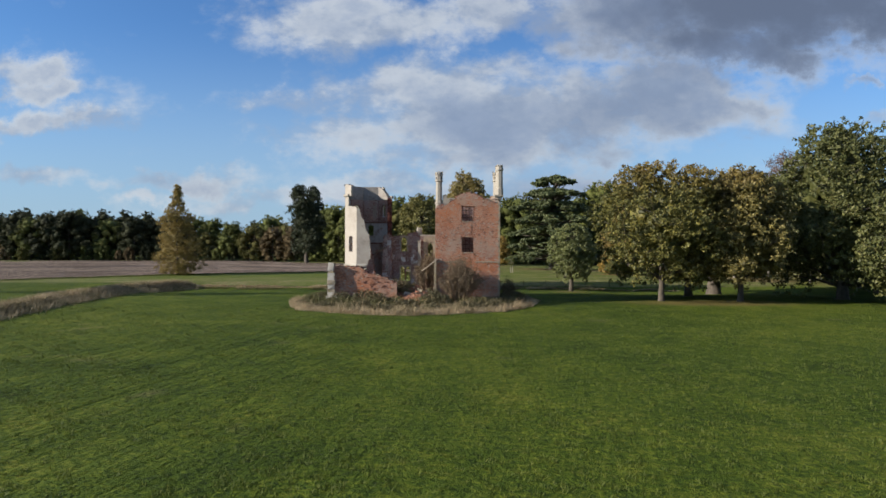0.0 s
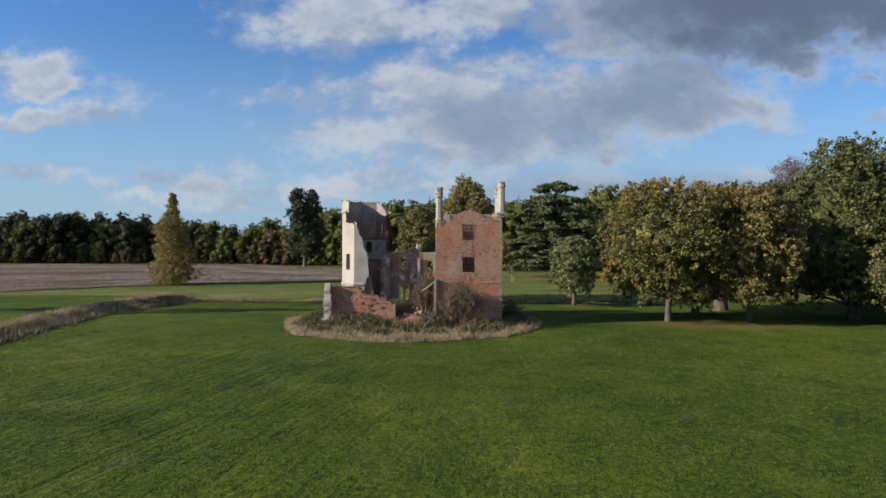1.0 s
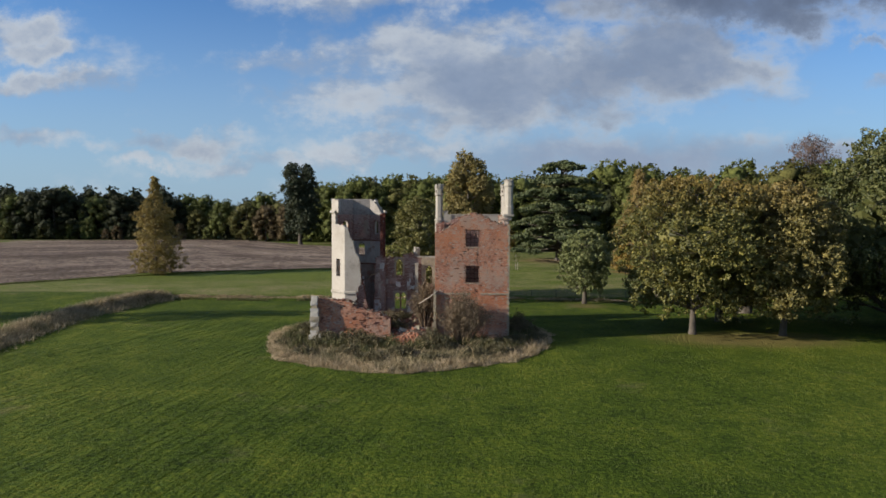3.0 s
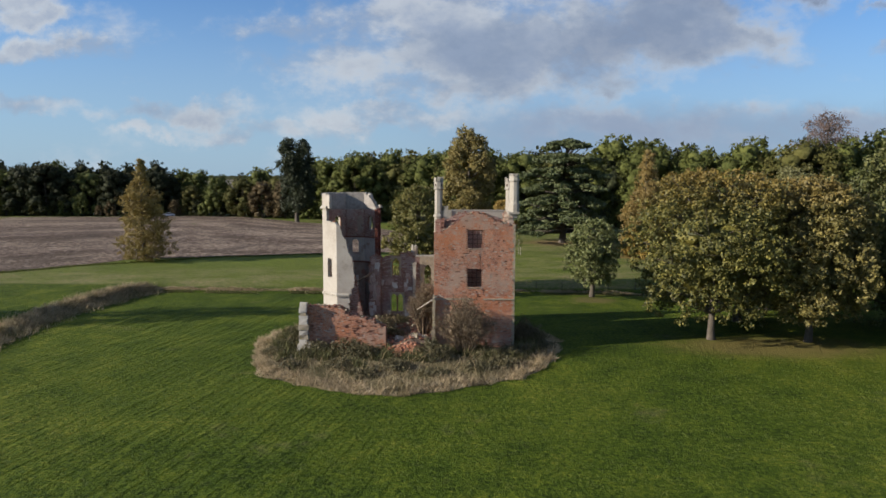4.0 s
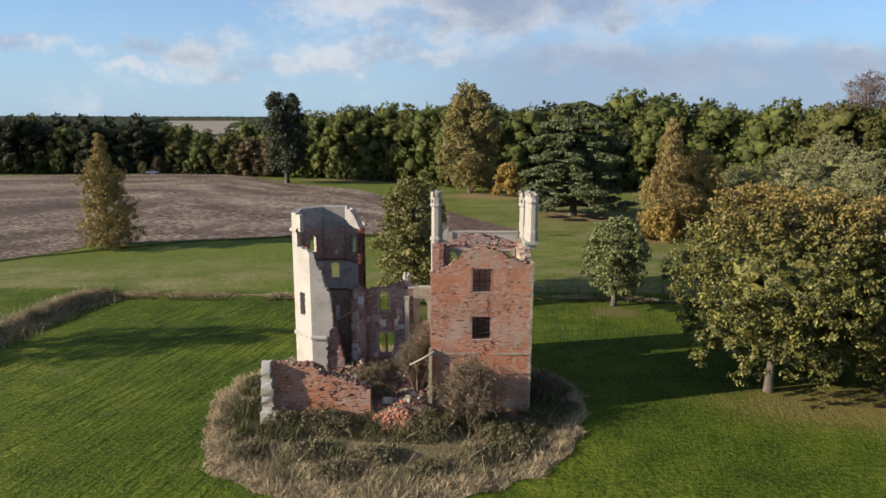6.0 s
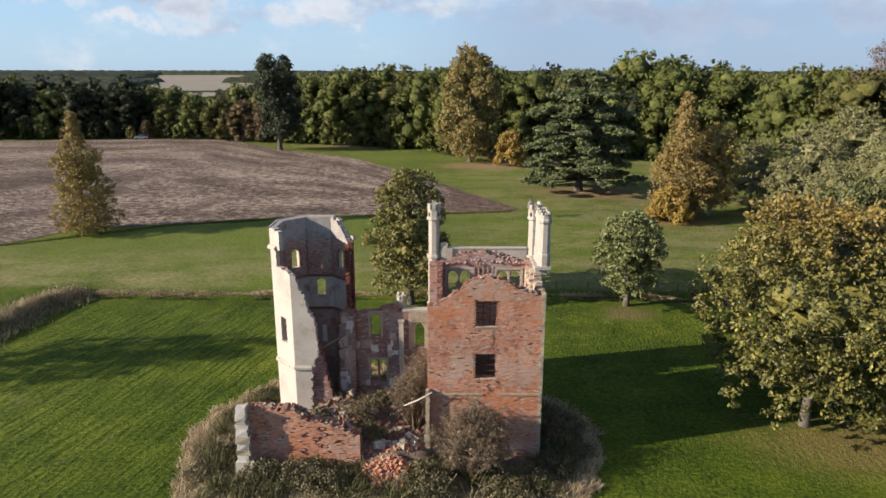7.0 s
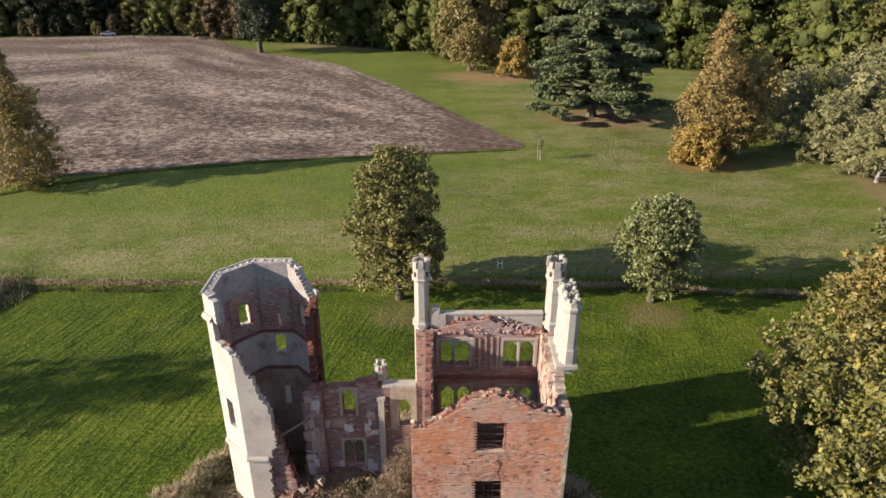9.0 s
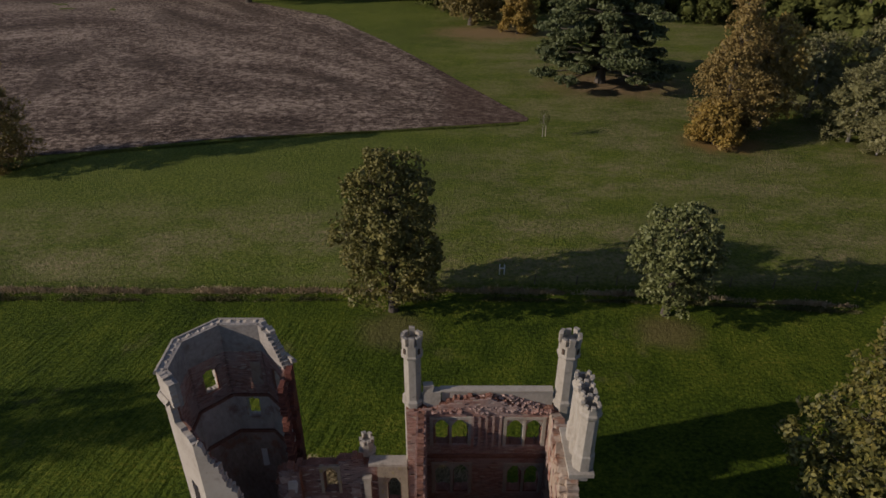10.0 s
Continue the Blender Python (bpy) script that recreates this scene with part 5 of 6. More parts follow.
# the chimney stack on the right hand wall: three joined octagonal flues on a corbelled base
stack = part("chimney_stack", Shape().lump(5.46, 6.16, 74.1, 76.25, 10.7, 11.05, worn=0.03).box(5.42, 6.34, 74.0, 76.35, 11.05, 11.22).mesh("stack_base", STONE), ruin, "pale stone chimney stack with three joined flues", True)
for y in (74.5, 75.17, 75.84):
    rings = [(11.22, 0.40), (11.9, 0.40), (11.98, 0.35), (13.7, 0.335), (13.78, 0.40), (13.92, 0.42), (14.0, 0.36), (14.22, 0.36), (14.22, 0.24), (13.4, 0.22)]
    fl = part("flue", Shape().prism(5.98, y, rings, cap=False).mesh("flue", STONE), stack)
    for i in range(8):
        m = Matrix.Translation((5.98, y, 14.215)) @ Matrix.Rotation(math.pi * 2 * i / 8, 4, "Z")
        if random.random() > 0.12:
            fl2 = part("flue_tooth", Shape().lump(0.25, 0.37, -0.07, 0.07, 0, random.uniform(0.1, 0.2), m, 0.08).mesh("flue_tooth", STONE), stack)
broken = Shape()
for i in range(90):
    f = random.random()
    z, y = 8.7 + 2.1 * f, random.uniform(73.7 + 0.3 * (1 - f), 76.4 - 0.5 * (1 - f))
    broken.lump(5.42 - 0.26 * f - random.uniform(0, 0.05), 5.6, y, y + random.uniform(0.15, 0.5), z, z + random.uniform(0.15, 0.5), worn=0.2)
part("stack_corbel", broken.mesh("stack_corbel", WARM_PLASTER), ruin, "rough masonry below the chimney stack", True)

# the front stub pier of the gabled part, and the leaning pole
stub_pier = part("stub_pier", Shape().lump(X0 - 0.18, X0 + 0.12, YF - 0.36, YF - 0.01, -0.3, 0.3, worn=0.04).mesh("stub_pier", LICHEN), ruin, "broken stone pier at the gable's corner", True)
z = 0.3
while z < 4.5:
    h = random.uniform(0.16, 0.34)
    shrink = 0.0 if z < 1.5 else 0.06
    part("pier_stone", Shape().lump(X0 - 0.20 + random.uniform(0, 0.05) + shrink, X0 + 0.14 - random.uniform(0, 0.06), YF - 0.34 + shrink, YF - 0.01, z, z + h - 0.008, worn=0.04).mesh("pier_stone", LICHEN), stub_pier)
    z += h
tagged(new("leaning_pole", Shape().tube([(-0.45, 71.62, 4.55), (-1.2, 71.9, 3.95), (-2.1, 72.4, 3.3)], [0.04, 0.045, 0.035], 7).mesh("leaning_pole", WOOD, True)), "grey weathered pole leaning from the broken pier", "pole")

# the tower: an octagon with its front fallen away
TX, TY, AP, TH = -8.27, 79.05, 2.5, 0.42
SIDE = 2 * AP * math.tan(math.pi / 8)
corners = [(TX + AP / math.cos(math.pi / 8) * math.cos(math.radians(-112.5 - 45 * i)), TY + AP / math.cos(math.pi / 8) * math.sin(math.radians(-112.5 - 45 * i))) for i in range(8)]
# corners[0] front left end of the front face; the faces run clockwise: front-left, left, back-left, back, back-right, right, front-right, front
TOP = 12.6


def tower_face(i, solid, torn, name="tower_wall", label=""):
    """One face of the tower, its outside rendered, its inside plastered, with a band of bare brick in the top storey."""
    a, b = corners[i], corners[(i + 1) % 8]
    w = Wall(b, a, TH, -0.3, TOP, lambda u, z: solid(SIDE - u, z))
    inset = TH * math.tan(math.pi / 8)
    v, f = w.core(0.0, 0.16, jag=0.08 if torn else 0.035, pitch=0.09, row=0.1)
    ob = part(name, to_mesh(name, v, f, TORN_BRICK if torn else RENDER_WALL), ruin, label, True)
    trim = lambda u, z: solid(SIDE - u, z) & (u > inset * 0.8) & (u < SIDE - inset * 0.8)
    inn = Wall(b, a, TH, -0.3, TOP, trim)
    v, f = Wall(b, a, TH, -0.3, 6.15, trim).core(TH - 0.155, 0.0, 0.03)
    part("inner_plaster", to_mesh("inner_plaster", v, f, SOOT_PLASTER), ob, "dark sooty plaster")
    v, f = Wall(b, a, TH, 6.15, 8.55, trim).core(TH - 0.155, 0.0, 0.03)
    if len(f):
        part("inner_plaster", to_mesh("inner_plaster", v, f, INNER_PLASTER), ob, "pale grey plaster")
    v, f = Wall(b, a, TH, 11.1, TOP, trim).core(TH - 0.155, 0.0)
    if len(f):
        part("inner_plaster", to_mesh("inner_plaster", v, f, GREY_PLASTER), ob, "dark grey plaster")
    band = Wall(b, a, TH, 8.55, 11.1, trim)
    v, f = band.core(TH - 0.155, 0.07)
    part("brick_core", to_mesh("brick_core", v, f, DARK_CORE), ob)
    bv, bf, mi = band.bricks(-1, 0.012)
    tagged(part("brickwork", to_mesh("brickwork", bv, bf, [GREY_BRICK, MORTAR], mi), ob, "sooty red bricks inside the tower"), kind="stuff")
    return ob


mid = SIDE / 2
fl_top = ragged([(0, 10.0), (0.5, 10.1), (0.62, 10.2), (SIDE, 10.2)], 0.06, 4.0)
def front_left(u, z):      # u from the front edge to the left corner
    pillar = (u > 1.45) & (z < TOP)
    head = (u > 0.95) & (z > 11.25) & (z < 12.5)
    return ((z < fl_top(u)) | pillar | head) & ~hole(u, z, 0.72, 1.32, 5.15, 6.95)
tower_face(0, front_left, False, label="pale rendered tower face with a tall window")
tower_face(1, lambda u, z: ~hole(u, z, mid - 0.3, mid + 0.3, 5.2, 6.9), False, label="pale rendered tower face")
tower_face(2, lambda u, z: ~hole(u, z, mid - 0.32, mid + 0.32, 9.15, 10.5, 0.3), False, label="tower face with a pointed top window")
tower_face(3, lambda u, z: ~hole(u, z, mid - 0.28, mid + 0.28, 7.0, 8.35, 0.3), False, label="rear tower face with an arched window")
br_top = ragged([(0, 12.6), (0.5, 12.5), (0.9, 12.3), (1.2, 12.0), (1.6, 11.6), (SIDE, 11.2)], 0.12, 8.0)
tower_face(4, lambda u, z: (z < br_top(u)) & ~hole(u, z, mid - 0.3, mid + 0.3, 9.15, 10.5, 0.3), False, label="tower face with a crumbling parapet")
def right_face(u, z):      # the broken edge of the right face
    k = np.floor(z / 0.22)
    reach = 0.62 + 0.22 * np.sin(k * 5.3) + 0.16 * np.sin(k * 1.7) - 0.2 * step(z, 9.0, 11.0) + 0.7 * (1 - step(z, 3.0, 7.0))
    return (u < reach) & (z < 11.15 - 0.3 * (u > 0.5))
tower_face(5, right_face, True, label="torn edge of the tower's side wall")
front_edge = ragged([(0, 5.0), (0.55, 5.1), (0.70, 7.0), (1.1, 7.6), (1.3, 8.6), (1.6, 9.0), (1.75, 9.7), (2.07, 10.0)], 0.1, 6.0)
def front(u, z):           # u from the right corner to the left edge
    low = np.interp(z, [-0.3, 2.0, 3.6, 4.6, 5.0], [1.1, 1.05, 0.95, 0.62, 0.5])
    k = np.floor(z / 0.15)
    return (z < front_edge(u)) & (u > low + 0.07 * np.sin(k * 7.7))
tower_face(7, front, False, label="pale rendered tower front, broken off in a slant")

# bands, plinth and the blind windows of the tower
def tower_band(z, h, out, name, faces, material=STONE, gap=0.0):
    for i in faces:
        (ax, ay), (bx, by) = corners[i], corners[(i + 1) % 8]
        a, b = Vector((ax, ay, 0)), Vector((bx, by, 0))
        d = (b - a).normalized()
        o = Vector((d.y, -d.x, 0)) * -1
        ext = out * math.tan(math.pi / 8)
        if i == 7:
            a = a + d * 1.0
        if i == 0 and z > 11:
            b, a = b, a + d * 1.4
        p = [a - d * (ext if i != 7 else 0) + o * out, b + d * ext + o * out, b - o * 0.05, a - o * 0.05]
        verts = [(q.x, q.y, zz) for zz in (z, z + h * 0.55) for q in p] + [(q.x, q.y, z + h) for q in (p[0] - o * out * 0.7, p[1] - o * out * 0.7, p[2], p[3])]
        faces_ = [(0, 3, 2, 1), (0, 1, 5, 4), (1, 2, 6, 5), (2, 3, 7, 6), (3, 0, 4, 7), (4, 5, 9, 8), (5, 6, 10, 9), (6, 7, 11, 10), (7, 4, 8, 11), (8, 9, 10, 11)]
        part(name, to_mesh(name, verts, faces_, material), ruin, "", True)


tower_band(3.62, 0.26, 0.11, "plinth_band", (7, 0, 1, 2, 3))
tower_band(11.28, 0.26, 0.17, "cornice", (0, 1, 2, 3, 4))
tower_band(12.46, 0.20, 0.10, "coping", (1, 2, 3))
for (x, z0, z1, w) in ((TX + 0.45, 9.15, 10.45, 0.24), (TX + 0.12, 3.65, 4.85, 0.15)):
    y = TY + AP - TH - 0.005
    blind = Shape().lump(x - w, x + w, y - 0.02, y + 0.03, z0, z1, worn=0.03)
    # the lower window's white stands for sunlight falling on its plaster
    part("blind_window", blind.mesh("blind_window", WHITE_PAINT if z0 < 5 else WARM_PLASTER), ruin, "blocked window of pale plaster, the lower one whitened as if sunlit", True)
ledge = [Vector((TX, TY, 0)) + (Vector((c[0], c[1], 0)) - Vector((TX, TY, 0))) * 0.80 for c in corners]
for z, h in ((8.45, 0.14), (6.08, 0.16)):
    for i in (1, 2, 3, 4):
        a, b = ledge[i], ledge[i + 1]
        o = (Vector((TX, TY, 0)) - (a + b) / 2).normalized()
        p = [a, b, b + o * 0.10, a + o * 0.10]
        part("floor_ledge", to_mesh("floor_ledge", [(q.x - o.x * 0.06, q.y - o.y * 0.06, zz) for zz in (z, z + h) for q in p], [(0, 3, 2, 1), (4, 5, 6, 7), (0, 1, 5, 4), (1, 2, 6, 5), (2, 3, 7, 6), (3, 0, 4, 7)], DARK_CORE), ruin, "", True)
# broken brickwork beside the tower's mouth
ret = Wall((-8.62, 76.72), (-7.0, 76.72), 0.5, -0.3, 5.6, lambda u, z: (z < ragged([(0, 5.0), (0.5, 5.3), (0.8, 5.35), (1.05, 4.6), (1.3, 3.2), (1.62, 1.6)], 0.16, 2.5)(u)) & (u > np.interp(z, [0, 3.6, 5.0], [0.0, 0.1, 0.35])))
build("broken_brickwork", ret, DARK_CORE, "torn brickwork where the tower front broke off", True, True, 0.16, facing=GREY_BRICK)
ret2 = Wall((-6.9, 77.75), (-5.55, 77.75), 0.5, -0.3, 7.5, lambda u, z: (z < ragged([(0, 6.2), (0.3, 6.9), (0.7, 7.1), (1.35, 6.9)], 0.14, 4.5)(u)) & (u > np.interp(z, [0, 2.0, 4.0, 6.0, 7.0], [0.0, 0.15, 0.35, 0.3, 0.5]) + 0.06 * np.sin(z * 9)))
cross = build("cross_wall", ret2, DARK_CORE, "stub of a brick cross wall with remains of pink plaster", True, False, 0.03, facing=SHADED_SOOT_BRICK)
r = random.Random(29)
for i in range(26):
    x, z, w, h = r.uniform(-6.5, -5.7), r.uniform(1.2, 6.6), r.uniform(0.12, 0.4), r.uniform(0.2, 0.9)
    part("plaster_patch", Shape().lump(x - w / 2, x + w / 2, 77.715 - r.uniform(0.0, 0.015), 77.76, z, z + h, worn=0.25).mesh("plaster_patch", r.choice((PINK_PLASTER, SOOT_PLASTER, INNER_PLASTER))), ruin, "remains of stained plaster", True)
torn = Shape()
for i in range(95):
    z = 3.4 + i * 0.082
    y = 78.55 + 0.12 * math.sin(i * 1.7) + random.uniform(-0.1, 0.1)
    torn.lump(-6.12 - random.uniform(0, 0.06), -5.90 + random.uniform(-0.03, 0.05), y, y + 0.5, z, z + 0.075, worn=0.06)
tagged(part("torn_bricks", torn.mesh("torn_bricks", TORN_BRICK), ruin, "toothed edge of torn dark red bricks", True), kind="stuff")
tagged(new("fallen_beam", Shape().tube([(-7.6, 76.9, 4.9), (-6.8, 77.1, 5.35), (-6.1, 77.35, 5.7)], [0.07, 0.07, 0.06], 6).mesh("fallen_beam", TWIG)), "old timber beam wedged across the tower's mouth", "beam")

# the low wall between tower and gable, with its windows
mid_top = ragged([(0, 6.9), (1.0, 6.95), (1.9, 7.1), (2.0, 7.35), (3.0, 7.4), (3.08, 6.95), (5.0, 6.95)], 0.06, 1.0)
def mid_solid(u, z):
    x = u - 5.75
    return (z < mid_top(u)) & ~hole(x, z, -4.58, -3.92, 5.25, 6.85, 0.35) & ~lights(x, z, -4.66, -3.6, 1.95, 3.6, 0.22, 0.1) & ~hole(x, z, -1.68, -1.06, 4.5, 6.25, 0.4)
link = Wall((-5.75, YB), (X0, YB), 0.45, -0.3, 7.6, mid_solid)
build("link_wall", link, DARK_CORE, "low sooty brick wall with arched windows, tower's shade darkened into its bricks", True, False, 0.02, jag=0.0, facing=SHADED_SOOT_BRICK)
part("coping", Shape().lump(-2.5, X0 - 0.02, YB - 0.06, YB + 0.5, 6.98, 7.1, worn=0.02).mesh("link_coping", STONE), ruin, "flat stone coping", True)
part("pilaster", Shape().lump(-2.72, -2.42, YB - 0.22, YB, 0.6, 6.3, worn=0.03).lump(-2.78, -2.36, YB - 0.27, YB, 6.3, 6.45, worn=0.05).mesh("pilaster", STONE), ruin, "pale stone pilaster", True)
for u0, u1, z0, z1 in ((-4.58, -3.92, 5.25, 6.85), (-4.66, -3.6, 1.95, 3.6), (-1.68, -1.06, 4.5, 6.25)):
    fr = Shape().lump(u0 - 0.14, u0 - 0.005, YB - 0.04, YB + 0.1, z0 - 0.1, z1, worn=0.03).lump(u1 + 0.005, u1 + 0.14, YB - 0.04, YB + 0.1, z0 - 0.1, z1, worn=0.03).lump(u0 - 0.14, u1 + 0.14, YB - 0.05, YB + 0.1, z1 + 0.005, z1 + 0.13, worn=0.03)
    part("window_frame", fr.mesh("window_frame", LICHEN), ruin, "worn stone window frame", True)
r = random.Random(31)
for i in range(44):
    x, z, w, h = r.uniform(-5.6, -2.9), r.choice((r.uniform(0.9, 1.75), r.uniform(3.75, 5.0), r.uniform(0.9, 6.3))), r.uniform(0.15, 0.55), r.uniform(0.15, 0.6)
    if -4.85 < x < -3.4 and (1.2 < z < 3.7 or 4.6 < z < 6.9):
        continue
    part("plaster_patch", Shape().lump(x - w / 2, x + w / 2, YB - 0.03 - r.uniform(0, 0.015), YB + 0.01, z, z + h, worn=0.25).mesh("plaster_patch", r.choice((SOOT_PLASTER, SOOT_PLASTER, PINK_PLASTER, INNER_PLASTER))), ruin, "remains of grey plaster on the brick", True)
# pointed stone heads of the link wall's openings
for u0, u1, z1, rise in ((-4.58, -3.92, 6.85, 0.42), (-4.66, -4.18, 3.6, 0.3), (-4.08, -3.6, 3.6, 0.3), (-1.68, -1.06, 6.25, 0.5)):
    part("arch_head", arch_head((u0 + u1) / 2, (u1 - u0) / 2 + 0.01, z1 - rise, z1 + 0.03, YB + 0.0, YB + 0.16).mesh("arch_head", LICHEN), ruin, "", True)
part("arch_surround", Shape().lump(-2.1, -1.82, YB - 0.07, YB + 0.05, 4.3, 6.95, worn=0.03).lump(-0.93, -0.74, YB - 0.07, YB + 0.05, 4.3, 6.95, worn=0.03).lump(-2.1, -0.74, YB - 0.075, YB + 0.05, 6.42, 6.97, worn=0.02).mesh("arch_surround", LICHEN), ruin, "worn stone surround of an arched opening", True)
small = part("turret", Shape().prism(-2.62, 79.0, [(5.0, 0.36), (6.9, 0.36), (7.0, 0.42), (7.1, 0.42), (7.15, 0.33), (7.65, 0.33)]).mesh("small_turret", STONE), ruin, "stump of a small battlemented turret", True)
for i in range(6):
    m = Matrix.Translation((-2.62, 79.0, 7.64)) @ Matrix.Rotation(math.pi * 2 * i / 6, 4, "Z")
    part("merlon", Shape().lump(0.17, 0.33, -0.09, 0.09, 0, random.uniform(0.15, 0.34), m, 0.1).mesh("merlon", STONE), small)

# the low broken wall in front of the tower
low_top = ragged([(0, 3.75), (1.2, 3.85), (2.6, 3.7), (3.3, 3.5), (3.6, 3.05), (4.6, 2.95), (5.6, 2.6), (6.1, 2.25), (6.6, 2.1)], 0.07, 3.0)
low = Wall((-11.05, 71.0), (-4.55, 71.0), 0.85, -0.3, 4.1, lambda u, z: z < low_top(u))
low_part = build("front_wall", low, DARK_CORE, "low broken brick wall with missing bricks", True, True, 0.05, pits=lambda u, z: (u > 3.2) & (u < 6.2) & (z > 1.0) & (wave(u * 3, z * 5, 1.0, 1.0) > 0.25))
pier_top = part("stone_pier", Shape().lump(-11.50, -10.48, 70.35, 70.98, -0.3, 0.85, worn=0.05).mesh("stone_pier", CHALK), ruin, "pale weathered stone pier at the end of the low wall", True)
z = 0.75
while z < 3.75:
    h = random.uniform(0.22, 0.5)
    cut = random.uniform(0.0, 0.14) + (0.12 if z > 3.0 else 0.0)
    part("pier_stone", Shape().lump(-11.42 + cut * 0.6, -10.62 - cut, 70.42 + cut * 0.5, 70.98, z, z + h - 0.004, worn=0.07).mesh("pier_stone", random.choice((CHALK, CHALK, CHALK, LICHEN))), pier_top)
    z += h
part("pier_stone", Shape().lump(-11.1, -10.75, 70.7, 71.3, 3.7, 4.0, worn=0.2).mesh("pier_stone", LICHEN), pier_top)

# loose bricks along the broken tops
g = random.Random(11)
one = Shape().lump(-0.11, 0.11, -0.05, 0.05, 0, 0.07, worn=0.1).mesh("brick", BRICK_PIECE)
two = Shape().lump(-0.07, 0.07, -0.05, 0.05, 0, 0.065, worn=0.2).mesh("brick", BRICK_PIECE)
grey = Shape().lump(-0.09, 0.09, -0.06, 0.06, 0, 0.08, worn=0.2).mesh("brick", LICHEN)
def loose(owner, x, y, z, tilt=14):
    b = part("brick", g.choice((one, two, grey, grey)), owner)
    b.matrix_basis = pose(x, y, z - 0.02, g.uniform(-tilt, tilt), g.uniform(-tilt, tilt), g.uniform(-30, 30)) @ Matrix.Scale(g.uniform(0.7, 1.0), 4)
    b.matrix_parent_inverse = Matrix.Translation(-base_of(owner)) if owner == ruin else Matrix.Identity(4)
    return b
for i in range(70):
    u = g.uniform(0.1, 6.4)
    loose(gable_part, X0 + u, YF + g.uniform(0.08, 0.38), float(gable_top(u)) + 0.02, 25)
for i in range(70):
    u = g.uniform(0.6, 6.4)
    loose(low_part, -11.05 + u, 71.0 + g.uniform(0.05, 0.8), float(low_top(u)) + 0.02, 25)
# the heap of fallen brick on top of the rear wall
heap = Shape()
for i in range(260):
    x = g.uniform(0.3, 5.4)
    f = g.random()
    top = float(np.interp(x, [0.3, 1.2, 1.8, 3.6, 4.4, 5.4], [10.35, 10.6, 10.98, 10.98, 10.65, 10.3]))
    m = pose(x, YB - 0.02 + 0.30 * f, 10.25 + (top - 10.25) * f, g.uniform(-25, 25), g.uniform(-25, 25), g.uniform(0, 360))
    heap.lump(-0.11, 0.11, -0.05, 0.05, -0.03, 0.04, m, 0.15)
tagged(part("loose_rubble", heap.mesh("loose_rubble", GREY_BRICK), ruin, "loose broken bricks on the wall head", True), kind="stuff")

# the bricks beside the gable's upper window, each laid by itself
laid = Shape().box(-BRICK_LONG / 2 + 0.006, BRICK_LONG / 2 - 0.006, 0.0, 0.07, -COURSE / 2 + 0.006, COURSE / 2 - 0.006).mesh("brick", BRICK_ONE)
for u, out, z in gable.single:
    b = part("brick", laid, gable_part)
    b.matrix_basis = pose(X0 + u, YF + out, z, 0, g.uniform(-1.2, 1.2), 0)

# ---- growth and rubble round the ruin ----
RX, RY, RCX, RCY = 12.9, 12.2, -3.2, 73.1       # the rough ring of uncut grass


def ring_edge(x, y):
    ang = np.arctan2((y - RCY) / RY, (x - RCX) / RX)
    return np.hypot((x - RCX) / RX, (y - RCY) / RY) / (1 + 0.03 * np.sin(3 * ang + 1) + 0.02 * np.sin(7 * ang))


def blades(points, heights, widths, lean, seed, bend=0.35, short=False):
    """Upright blades of two pieces: each a narrow strip that bends over."""
    g = np.random.default_rng(seed)
    m = len(points)
    ang = g.uniform(0, 2 * math.pi, m)
    side = np.stack([np.cos(ang), np.sin(ang), np.zeros(m)], -1) * widths[:, None] / 2
    tip = np.stack([g.normal(lean, bend, m), g.normal(0, bend, m), np.ones(m)], -1)
    tip *= (heights / np.linalg.norm(tip, axis=1))[:, None]
    if short:
        v = np.stack([points - side, points + side, points + tip], 1).reshape(-1, 3)
        return v, np.arange(m * 3).reshape(-1, 3)
    half = tip * 0.55 + np.array([0, 0, 0.08]) * heights[:, None]
    v = np.stack([points - side, points + side, points + half + side * 0.8, points + half - side * 0.8, points + tip + side * 0.15, points + tip - side * 0.15], 1).reshape(-1, 3)
    k = np.arange(m)[:, None] * 6
    return v, np.concatenate([k + np.array([[0, 1, 2, 3]]), k + np.array([[3, 2, 4, 5]])])


def inside_house(x, y):
    return ((x > X0 - 0.1) & (x < X1 + 0.1) & (y > YF - 0.1) & (y < 79.2)) | ((x > -11.2) & (x < X0) & (y > 70.9) & (y < 79.0)) | (np.hypot(x - TX, y - TY) < 2.8)


g2 = np.random.default_rng(21)
px, py = g2.uniform(-17, 11, 140000), g2.uniform(59, 87, 140000)
rim = ring_edge(px, py)
keep = (rim < 0.985 + 0.03 * wave(px, py, 0.8, 7.0)) & ~inside_house(px, py) & (g2.random(len(px)) < np.where(rim > 0.8, 0.95, 0.55))
px, py, rim = px[keep], py[keep], rim[keep]
tall = g2.uniform(0.25, 0.8, len(px)) * (1 - 0.35 * step(rim, 0.9, 1.0)) * (1 + 0.4 * wave(px, py, 0.55, 1.0) + 0.3 * wave(px, py, 1.6, 3.0))
lean = 0.25 + 1.1 * wave(px, py, 0.9, 6.0)
border = rim + 0.09 * wave(px, py, 1.7, 4.0) > 0.88
